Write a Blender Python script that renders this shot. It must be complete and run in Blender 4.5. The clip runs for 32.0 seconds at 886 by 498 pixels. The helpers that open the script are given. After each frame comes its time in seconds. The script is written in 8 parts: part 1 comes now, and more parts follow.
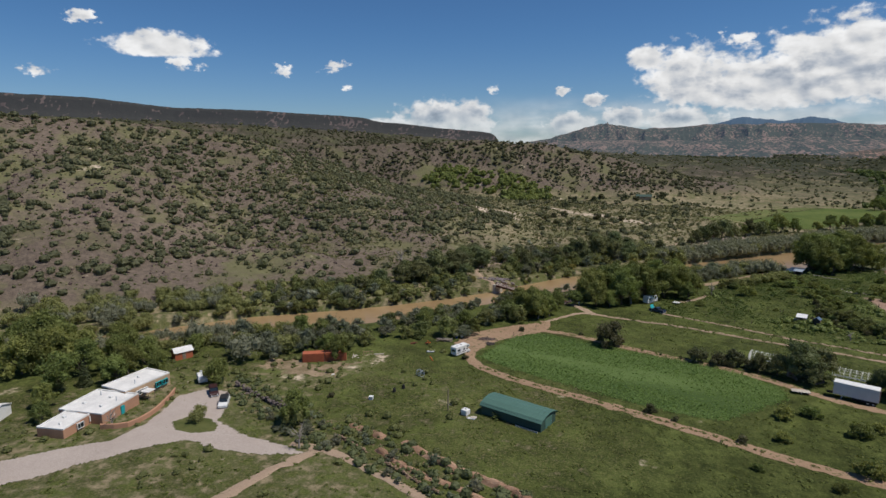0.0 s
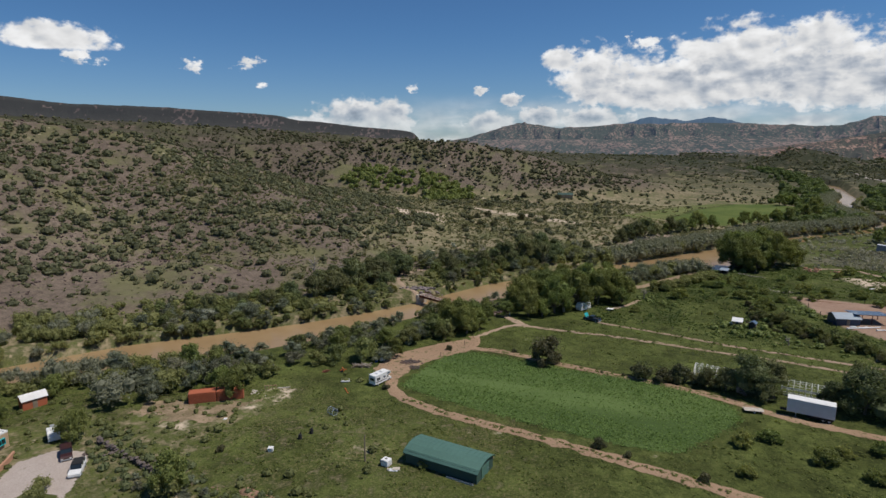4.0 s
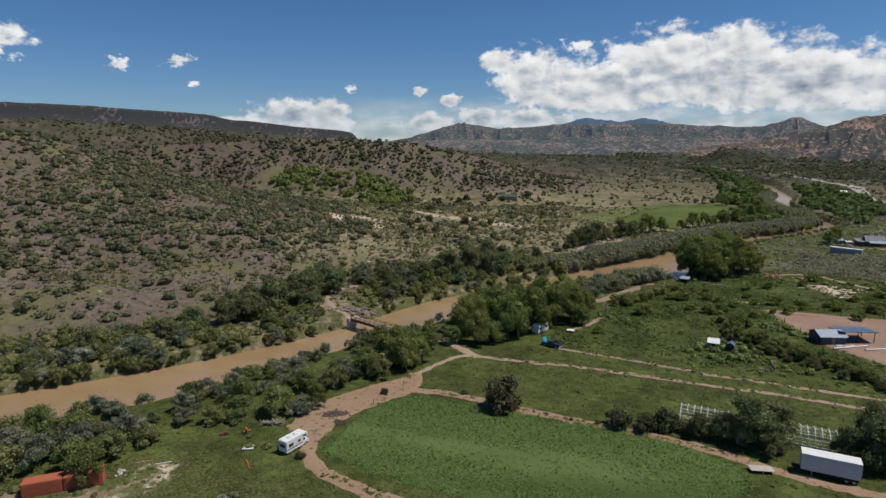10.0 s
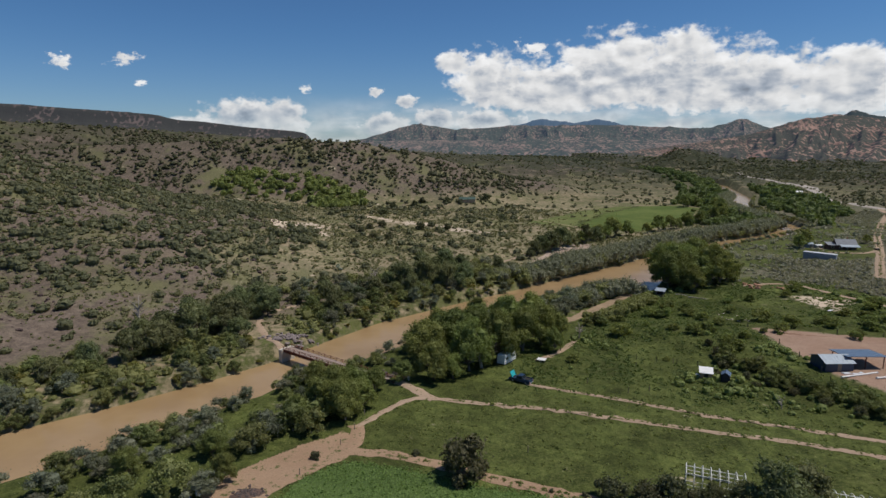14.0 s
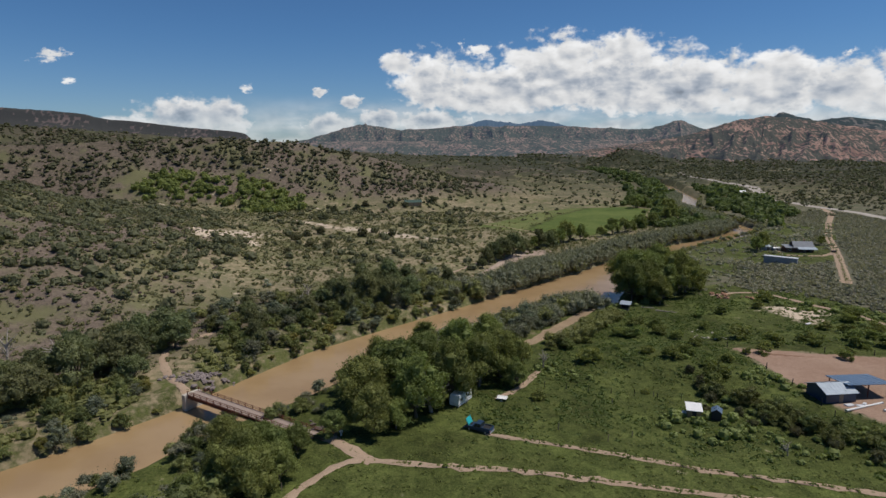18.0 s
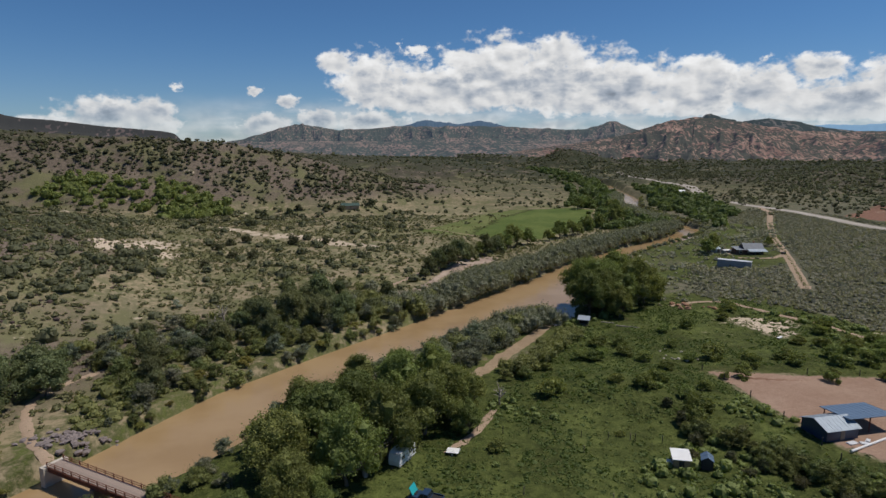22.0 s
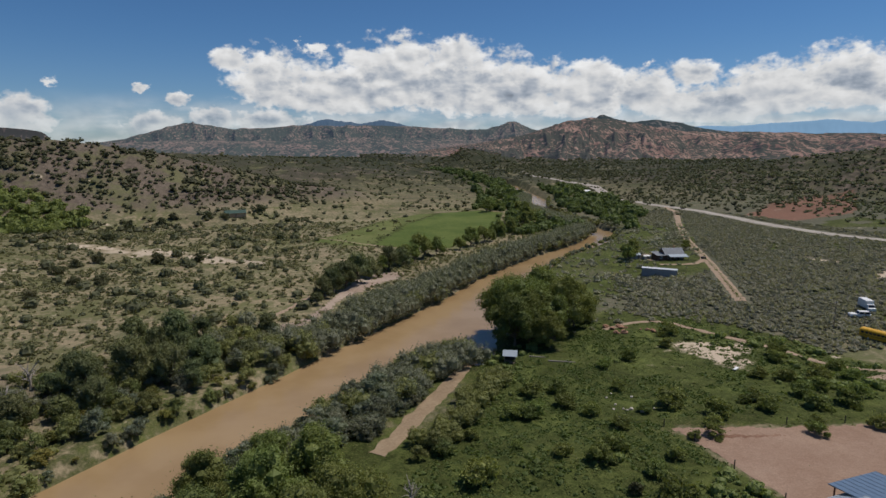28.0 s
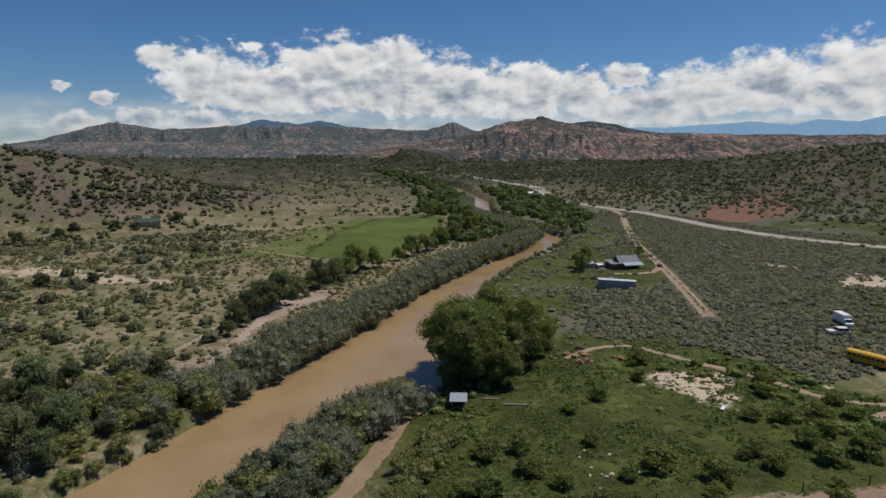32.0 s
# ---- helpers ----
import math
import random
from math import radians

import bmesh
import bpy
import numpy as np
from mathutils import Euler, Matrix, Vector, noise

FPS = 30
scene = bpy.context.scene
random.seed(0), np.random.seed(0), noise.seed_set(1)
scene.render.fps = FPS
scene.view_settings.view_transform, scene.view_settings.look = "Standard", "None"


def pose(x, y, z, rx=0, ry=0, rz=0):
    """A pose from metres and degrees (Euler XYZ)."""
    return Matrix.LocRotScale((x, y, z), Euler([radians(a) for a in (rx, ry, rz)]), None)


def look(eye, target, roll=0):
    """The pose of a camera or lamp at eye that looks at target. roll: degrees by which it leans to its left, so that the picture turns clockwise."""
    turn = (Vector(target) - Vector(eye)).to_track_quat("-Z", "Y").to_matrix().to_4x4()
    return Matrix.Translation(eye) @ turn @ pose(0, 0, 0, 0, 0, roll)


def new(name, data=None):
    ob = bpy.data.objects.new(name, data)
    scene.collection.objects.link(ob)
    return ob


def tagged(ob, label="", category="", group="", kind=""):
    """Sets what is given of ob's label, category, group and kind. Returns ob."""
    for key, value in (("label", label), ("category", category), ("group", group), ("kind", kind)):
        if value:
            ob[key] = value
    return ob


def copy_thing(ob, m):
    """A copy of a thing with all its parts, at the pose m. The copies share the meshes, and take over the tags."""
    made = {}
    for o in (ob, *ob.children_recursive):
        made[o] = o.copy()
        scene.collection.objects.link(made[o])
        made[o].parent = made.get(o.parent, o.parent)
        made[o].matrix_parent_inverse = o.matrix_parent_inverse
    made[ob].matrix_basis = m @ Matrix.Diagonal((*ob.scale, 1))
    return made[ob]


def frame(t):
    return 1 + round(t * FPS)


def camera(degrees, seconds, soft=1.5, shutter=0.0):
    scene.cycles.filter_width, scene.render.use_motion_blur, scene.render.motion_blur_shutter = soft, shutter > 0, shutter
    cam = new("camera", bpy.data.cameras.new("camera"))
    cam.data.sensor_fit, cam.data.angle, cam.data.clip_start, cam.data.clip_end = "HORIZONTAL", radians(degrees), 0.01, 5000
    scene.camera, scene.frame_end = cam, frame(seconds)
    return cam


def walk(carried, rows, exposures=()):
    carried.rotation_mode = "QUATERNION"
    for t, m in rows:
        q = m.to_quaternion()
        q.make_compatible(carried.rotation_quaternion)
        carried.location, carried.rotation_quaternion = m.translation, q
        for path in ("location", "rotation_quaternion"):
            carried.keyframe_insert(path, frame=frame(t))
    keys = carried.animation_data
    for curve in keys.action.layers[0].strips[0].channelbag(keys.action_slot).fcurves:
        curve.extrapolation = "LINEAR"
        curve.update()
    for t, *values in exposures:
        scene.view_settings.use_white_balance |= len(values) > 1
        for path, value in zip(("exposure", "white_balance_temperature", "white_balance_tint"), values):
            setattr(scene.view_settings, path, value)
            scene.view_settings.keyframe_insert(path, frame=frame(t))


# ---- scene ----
cam = camera(73.5, 32.0, soft=1.5)
PATH = [
    (0, (4.88, -89.97, 60.21), (-28.73, 2.52, 42.41), 0.0),
    (0.5, (3.74, -87.12, 60.11), (-28.82, 5.73, 42.28), 0.0),
    (1, (2.86, -84.22, 60.02), (-28.67, 8.98, 42.16), 0.0),
    (1.5, (2.14, -81.40, 59.93), (-28.18, 12.19, 42.04), 0.0),
    (2, (1.55, -78.72, 59.85), (-27.25, 15.35, 41.93), 0.0),
    (2.5, (1.02, -76.21, 59.77), (-25.95, 18.40, 41.83), 0.0),
    (3, (0.54, -73.86, 59.69), (-24.41, 21.30, 41.73), 0.0),
    (3.5, (0.09, -71.65, 59.61), (-22.76, 24.04, 41.64), 0.0),
    (5.5, (-1.62, -63.40, 59.30), (-19.87, 33.26, 41.31), 0.0),
    (6, (-2.02, -61.29, 59.23), (-19.57, 35.50, 41.24), 0.0),
    (6.5, (-2.41, -59.08, 59.15), (-19.28, 37.83, 41.17), 0.0),
    (7, (-2.77, -56.75, 59.07), (-18.98, 40.27, 41.10), 0.0),
    (7.5, (-3.12, -54.30, 58.99), (-18.65, 42.84, 41.03), 0.0),
    (8, (-3.44, -51.70, 58.91), (-18.24, 45.55, 40.96), 0.0),
    (8.5, (-3.73, -48.96, 58.83), (-17.71, 48.42, 40.89), 0.0),
    (9, (-3.99, -46.08, 58.75), (-17.09, 51.42, 40.82), 0.0),
    (9.5, (-4.22, -43.07, 58.67), (-16.50, 54.54, 40.76), 0.0),
    (10, (-4.42, -39.94, 58.58), (-16.00, 57.76, 40.69), 0.0),
    (10.5, (-4.60, -36.72, 58.50), (-15.53, 61.06, 40.62), 0.0),
    (11, (-4.74, -33.41, 58.41), (-15.06, 64.44, 40.56), 0.0),
    (11.5, (-4.86, -30.04, 58.33), (-14.52, 67.88, 40.49), 0.0),
    (12, (-4.96, -26.63, 58.24), (-13.87, 71.37, 40.43), 0.0),
    (12.5, (-5.03, -23.19, 58.15), (-13.14, 74.88, 40.36), 0.0),
    (13, (-5.08, -19.75, 58.07), (-12.20, 78.40, 40.29), 0.0),
    (13.5, (-5.11, -16.33, 57.98), (-10.98, 81.91, 40.23), 0.0),
    (14, (-5.13, -12.93, 57.89), (-9.68, 85.38, 40.16), 0.0),
    (14.5, (-5.13, -9.56, 57.81), (-8.44, 88.80, 40.10), 0.0),
    (16.5, (-4.95, 3.43, 57.47), (-4.29, 101.86, 39.83), 0.0),
    (17, (-4.86, 6.55, 57.39), (-3.11, 104.97, 39.76), 0.0),
    (17.5, (-4.74, 9.62, 57.31), (-1.80, 108.02, 39.70), 0.0),
    (18, (-4.60, 12.66, 57.23), (-0.30, 111.00, 39.63), 0.0),
    (18.5, (-4.43, 15.66, 57.16), (1.32, 113.94, 39.57), 0.0),
    (19, (-4.23, 18.64, 57.08), (2.92, 116.82, 39.50), 0.0),
    (19.5, (-4.00, 21.60, 57.01), (4.46, 119.68, 39.44), 0.0),
    (20, (-3.73, 24.54, 56.94), (5.97, 122.51, 39.38), 0.0),
    (20.5, (-3.42, 27.48, 56.88), (7.35, 125.34, 39.32), 0.0),
    (21, (-3.07, 30.42, 56.82), (8.66, 128.17, 39.26), 0.0),
    (21.5, (-2.67, 33.36, 56.76), (10.12, 130.97, 39.20), 0.0),
    (22, (-2.23, 36.31, 56.70), (11.84, 133.74, 39.15), 0.0),
    (22.5, (-1.75, 39.26, 56.65), (13.71, 136.48, 39.09), 0.0),
    (23, (-1.21, 42.21, 56.59), (15.57, 139.22, 39.04), 0.0),
    (23.5, (-0.63, 45.17, 56.55), (17.30, 141.97, 38.99), 0.0),
    (24, (-0.01, 48.14, 56.50), (19.02, 144.72, 38.94), 0.0),
    (24.5, (0.66, 51.10, 56.46), (20.86, 147.45, 38.89), 0.0),
    (25, (1.38, 54.06, 56.42), (22.86, 150.13, 38.85), 0.0),
    (25.5, (2.14, 57.02, 56.38), (24.93, 152.79, 38.81), 0.0),
    (27.5, (5.62, 68.84, 56.24), (33.76, 163.17, 38.67), 0.0),
    (28, (6.59, 71.81, 56.21), (36.04, 165.74, 38.64), 0.0),
    (28.5, (7.62, 74.80, 56.18), (38.32, 168.34, 38.61), 0.0),
    (29, (8.69, 77.83, 56.14), (40.59, 170.96, 38.58), 0.0),
    (29.5, (9.83, 80.89, 56.11), (42.90, 173.61, 38.56), 0.0),
    (30, (11.03, 84.00, 56.07), (45.33, 176.28, 38.54), 0.0),
    (30.5, (12.30, 87.15, 56.03), (47.86, 178.96, 38.52), 0.0),
    (31, (13.67, 90.34, 55.99), (50.41, 181.69, 38.51), 0.0),
    (31.5, (15.14, 93.55, 55.94), (52.87, 184.50, 38.49), 0.0),
    (32, (16.74, 96.73, 55.89), (55.29, 187.34, 38.48), 0.0),
]
walk(cam, [(t, look(eye, target, roll)) for t, eye, target, roll in PATH],
     [(0, 0.08), (14, 0.06), (22, 0.02), (28, -0.05), (32, -0.09)])

# ---- light: sun, sky and clouds ----
SUN_BEARING, SUN_HEIGHT = 84.0, 62.0            # degrees clockwise from +y, degrees up
sun_way = Vector((math.sin(radians(SUN_BEARING)) * math.cos(radians(SUN_HEIGHT)),
                  math.cos(radians(SUN_BEARING)) * math.cos(radians(SUN_HEIGHT)), math.sin(radians(SUN_HEIGHT))))
sun = new("sun", bpy.data.lights.new("sun", "SUN"))
sun.data.energy, sun.data.angle, sun.data.color = 3.45, radians(0.5), (1.0, 0.93, 0.845)
sun.matrix_world = look((0, 0, 300), Vector((0, 0, 300)) - sun_way)


class Graph:
    """Short-hand for building node trees."""

    def __init__(self, tree):
        self.t = tree
        tree.nodes.clear()

    def n(self, kind, ins=None, **props):
        node = self.t.nodes.new(kind)
        for key, value in props.items():
            setattr(node, key, value)
        for key, value in (ins or {}).items():
            if isinstance(value, bpy.types.NodeSocket):
                self.t.links.new(value, node.inputs[key])
            else:
                node.inputs[key].default_value = value
        return node

    def math(self, op, a, b=None, c=None, clamp=False):
        ins = {0: a}
        if b is not None:
            ins[1] = b
        if c is not None:
            ins[2] = c
        return self.n("ShaderNodeMath", ins, operation=op, use_clamp=clamp).outputs[0]

    def mix(self, fac, a, b, blend="MIX"):
        node = self.n("ShaderNodeMix", data_type="RGBA", blend_type=blend)
        for i, v in ((0, fac), (6, a), (7, b)):
            if isinstance(v, bpy.types.NodeSocket):
                self.t.links.new(v, node.inputs[i])
            else:
                node.inputs[i].default_value = v if i == 0 or len(v) == 4 else (*v, 1)
        return node.outputs[2]

    def noise(self, vec, scale, detail=4.0, rough=0.55):
        return self.n("ShaderNodeTexNoise", {"Vector": vec, "Scale": scale, "Detail": detail, "Roughness": rough}).outputs[0]

    def ramp(self, fac, lo, hi, a=0.0, b=1.0, smooth=True):
        node = self.n("ShaderNodeMapRange", {0: fac, 1: lo, 2: hi, 3: a, 4: b})
        node.interpolation_type = "SMOOTHSTEP" if smooth else "LINEAR"
        return node.outputs[0]


world = bpy.data.worlds.new("sky")
scene.world = world
world.use_nodes = True
G = Graph(world.node_tree)
way = G.n("ShaderNodeTexCoord").outputs["Generated"]
sep = G.n("ShaderNodeSeparateXYZ", {0: way})
wx, wy, wz = sep.outputs
bearing = G.math("MULTIPLY", G.math("ARCTAN2", wx, wy), 57.2958)
height = G.math("MULTIPLY", G.math("ARCSINE", wz), 57.2958)
sky = G.n("ShaderNodeTexSky", sky_type="NISHITA", sun_disc=False, sun_elevation=radians(SUN_HEIGHT),
          sun_rotation=radians(SUN_BEARING), altitude=1900.0, air_density=1.0, dust_density=0.6, ozone_density=1.6)
# cumulus banks: bearing, height of the middle, half width, half height (degrees)
CLOUDS = [
    (8.0, 4.6, 7.5, 2.6), (13.5, 5.6, 6.5, 3.6), (19.0, 5.4, 6.0, 3.6), (24.0, 4.6, 6.0, 3.0), (2.0, 5.2, 3.6, 3.0), (-1.6, 7.0, 1.6, 1.2),
    (5.6, 8.3, 2.2, 0.95), (10.0, 7.6, 2.2, 1.2), (14.5, 7.9, 2.4, 1.2),
    (19.0, 8.0, 2.4, 1.4), (30.6, 4.2, 4.6, 2.7), (31.5, 6.0, 2.2, 1.5), (35.5, 4.4, 4.0, 2.3), (41.5, 3.2, 6.5, 2.0), (39.5, 5.8, 2.2, 1.2), (46.5, 4.2, 5.0, 2.6), (51.0, 4.6, 5.0, 2.9), (57.0, 4.6, 5.0, 3.4), (-19.5, 2.0, 4.8, 1.8), (-17.4, 2.6, 2.2, 1.3), (-25.0, 1.2, 2.6, 1.0),
    (-44.5, 7.9, 4.2, 1.15), (-43.0, 6.5, 1.8, 0.8), (-53.5, 5.4, 1.4, 0.8), (-34.4, 6.3, 1.3, 0.9), (-30.0, 6.7, 1.5, 0.9), (-29.0, 4.9, 0.8, 0.5),
    (-15.2, 4.7, 0.8, 0.6), (-9.0, 4.5, 1.0, 0.7), (-6.3, 3.7, 1.5, 0.8), (-8.0, 1.6, 2.6, 1.1), (-3.5, 2.0, 2.2, 1.2), (1.5, 1.9, 3.4, 1.2), (35.8, 6.9, 0.9, 0.5),
    (-50.0, 9.6, 1.8, 0.8),
]


def sky_vec(db, dh, kb, kh, z):
    return G.n("ShaderNodeCombineXYZ", {0: G.math("MULTIPLY", G.math("ADD", bearing, db), kb), 1: G.math("MULTIPLY", G.math("ADD", height, dh), kh), 2: z}).outputs[0]


def lumps(db, dh, detail):
    """Rounded billows, high on their crowns."""
    v = sky_vec(db, dh, 0.46, 0.62, 0.37)
    bend = G.n("ShaderNodeTexNoise", {"Vector": v, "Scale": 0.9, "Detail": 3.0})
    v = G.n("ShaderNodeVectorMath", {0: v, 1: bend.outputs["Color"]}, operation="ADD").outputs[0]
    d = G.n("ShaderNodeTexVoronoi", {"Vector": v, "Scale": 1.0, "Detail": detail, "Roughness": 0.5, "Smoothness": 0.35}, feature="SMOOTH_F1", normalize=True).outputs["Distance"]
    return G.math("SUBTRACT", 0.42, d)


bump_here, bump_soft, bump_off = lumps(0, 0, 2.2), lumps(0, 0, 0.8), lumps(0.45, 0.6, 0.8)
wisp = G.math("SUBTRACT", G.noise(sky_vec(0, 0, 0.5, 0.7, 2.2), 3.0, 8.0, 0.6), 0.5)
warp = G.math("ADD", G.math("MULTIPLY", bump_here, 1.9), G.math("MULTIPLY", wisp, 1.0))
rags = G.math("MULTIPLY", G.math("SUBTRACT", G.noise(sky_vec(0, 0, 0.8, 1.3, 5.5), 1.0, 4.0, 0.6), 0.5), 2.6)
puff = None
for b0, h0, bw, hw in CLOUDS:
    du = G.math("MULTIPLY", G.math("SUBTRACT", bearing, b0), 1 / bw)
    dv = G.math("MULTIPLY", G.math("SUBTRACT", height, h0), 1 / hw)
    r2 = G.math("ADD", G.math("MULTIPLY", du, du), G.math("MULTIPLY", dv, dv))
    m = G.math("SUBTRACT", 1.0, G.math("SQRT", r2))
    m = G.math("SUBTRACT", m, G.ramp(dv, -0.45, -1.1, 0.0, 0.5))
    if hw < 1.0:
        m = G.math("ADD", G.math("SUBTRACT", G.math("MULTIPLY", m, 0.8), 0.42), rags)
    m = G.math("MAXIMUM", m, -3.0)
    puff = m if puff is None else G.math("SMOOTH_MAX", puff, m, 0.25)
warp = G.math("MULTIPLY", warp, G.ramp(puff, -0.75, -0.1, 0.45, 1.0))
dens = G.math("SUBTRACT", G.math("ADD", puff, warp), 0.13)
cover = G.ramp(dens, -0.1, 0.42)
# relief inside the banks: sunlit crowns, greyer hollows and flat bases
lit = G.ramp(G.math("SUBTRACT", bump_soft, bump_off), -0.2, 0.16, 0.0, 1.0, False)
streak = G.noise(sky_vec(0, 0, 0.2, 0.55, 4.1), 1.3, 4.0, 0.5)
hollow = G.math("MULTIPLY", G.ramp(streak, 0.40, 0.66), G.ramp(dens, 0.25, 0.95))
tone = G.math("SUBTRACT", G.math("ADD", 0.66, G.math("MULTIPLY", lit, 0.38)), G.math("ADD", G.math("MULTIPLY", hollow, 0.26), G.ramp(height, 7.0, 2.5, 0.0, 0.10)))
tone = G.math("ADD", tone, G.ramp(dens, 1.3, 0.15, 0.0, 0.13))
tint = G.mix(G.ramp(tone, 0.45, 0.95), (0.74, 0.85, 1.02), (1.0, 1.0, 1.0))
cloud = G.mix(1.0, tint, G.n("ShaderNodeCombineColor", {0: tone, 1: tone, 2: tone}).outputs[0], "MULTIPLY")
hue = G.mix(G.ramp(height, 0.0, 11.0), (0.62, 0.80, 1.03), (0.50, 0.80, 1.08))
deep = G.mix(1.0, sky.outputs[0], hue, "MULTIPLY")
back_sky = G.n("ShaderNodeBackground", {"Color": deep, "Strength": 0.067})
back_cloud = G.n("ShaderNodeBackground", {"Color": cloud, "Strength": 0.77})
low = G.math("MULTIPLY", G.math("MULTIPLY", G.ramp(height, 4.6, 1.2), G.ramp(bearing, -24.0, -6.0)), G.ramp(G.noise(sky_vec(0, 0, 0.16, 0.5, 7.7), 1.6, 5.0, 0.55), 0.3, 0.65, 0.2, 0.75))
fade = G.math("MAXIMUM", G.math("MULTIPLY", cover, G.ramp(height, 0.0, 4.0, 0.6, 0.97)), low)
both = G.n("ShaderNodeMixShader", {0: fade, 1: back_sky.outputs[0], 2: back_cloud.outputs[0]})
G.n("ShaderNodeOutputWorld", {0: both.outputs[0]})

# ---- materials ----
def material(name):
    m = bpy.data.materials.new(name)
    m.use_nodes = True
    return m, Graph(m.node_tree)


def finish(g, colour, rough=0.9, bump=None, strength=0.3, dist=0.05, metal=0.0, spec=0.25, **more):
    ins = {"Base Color": colour if isinstance(colour, bpy.types.NodeSocket) else (*colour, 1), "Roughness": rough, "Metallic": metal, "Specular IOR Level": spec}
    if bump is not None:
        ins["Normal"] = g.n("ShaderNodeBump", {"Strength": strength, "Distance": dist, "Height": bump}).outputs[0]
    ins.update(more)
    p = g.n("ShaderNodeBsdfPrincipled", ins)
    g.n("ShaderNodeOutputMaterial", {0: p.outputs[0]})
    return p


def place(g):
    return g.n("ShaderNodeTexCoord").outputs["Object"]


def plain(name, colour, rough=0.7, metal=0.0, vary=0.18, scale=3.0, bump=0.15, spec=0.4):
    """Paint, metal, wood or plaster with soiling at two scales and a fine relief."""
    m, g = material(name)
    v = place(g)
    big, fine = g.noise(v, scale * 0.25, 3), g.noise(v, scale * 4, 5)
    k = g.math("ADD", g.math("MULTIPLY", big, 0.6), g.math("MULTIPLY", fine, 0.4))
    k = g.ramp(k, 0.3, 0.7, 1 - vary, 1 + vary, False)
    c = g.mix(1.0, colour, g.n("ShaderNodeCombineColor", {0: k, 1: k, 2: k}).outputs[0], "MULTIPLY")
    finish(g, c, rough, fine, bump, 0.02, metal, spec)
    return m


def leafy(name, dark, light, sheen=0.0):
    """Foliage: each leaf spray and each plant has its own tone; thin enough to let some light through."""
    m, g = material(name)
    rnd = g.n("ShaderNodeNewGeometry").outputs["Random Per Island"]
    obj = g.n("ShaderNodeObjectInfo").outputs["Random"]
    pos = g.n("ShaderNodeNewGeometry").outputs["Position"]
    k = g.math("ADD", g.math("MULTIPLY", rnd, 0.5), g.math("MULTIPLY", g.noise(pos, 0.35, 3), 0.5))
    c = g.mix(k, dark, light)
    k2 = g.ramp(obj, 0.0, 1.0, 0.74, 1.22, False)
    hue = g.ramp(g.math("FRACT", g.math("MULTIPLY", obj, 7.31)), 0.0, 1.0, 0.9, 1.07, False)
    c = g.mix(1.0, c, g.n("ShaderNodeCombineColor", {0: g.math("MULTIPLY", k2, hue), 1: k2, 2: g.math("MULTIPLY", k2, 0.95)}).outputs[0], "MULTIPLY")
    d = g.n("ShaderNodeBsdfPrincipled", {"Base Color": c, "Roughness": 0.65, "Specular IOR Level": 0.2})
    t = g.n("ShaderNodeBsdfTranslucent", {"Color": g.mix(1.0, c, (1.2, 1.25, 0.7), "MULTIPLY")})
    mx = g.n("ShaderNodeMixShader", {0: 0.38, 1: d.outputs[0], 2: t.outputs[0]})
    g.n("ShaderNodeOutputMaterial", {0: mx.outputs[0]})
    return m


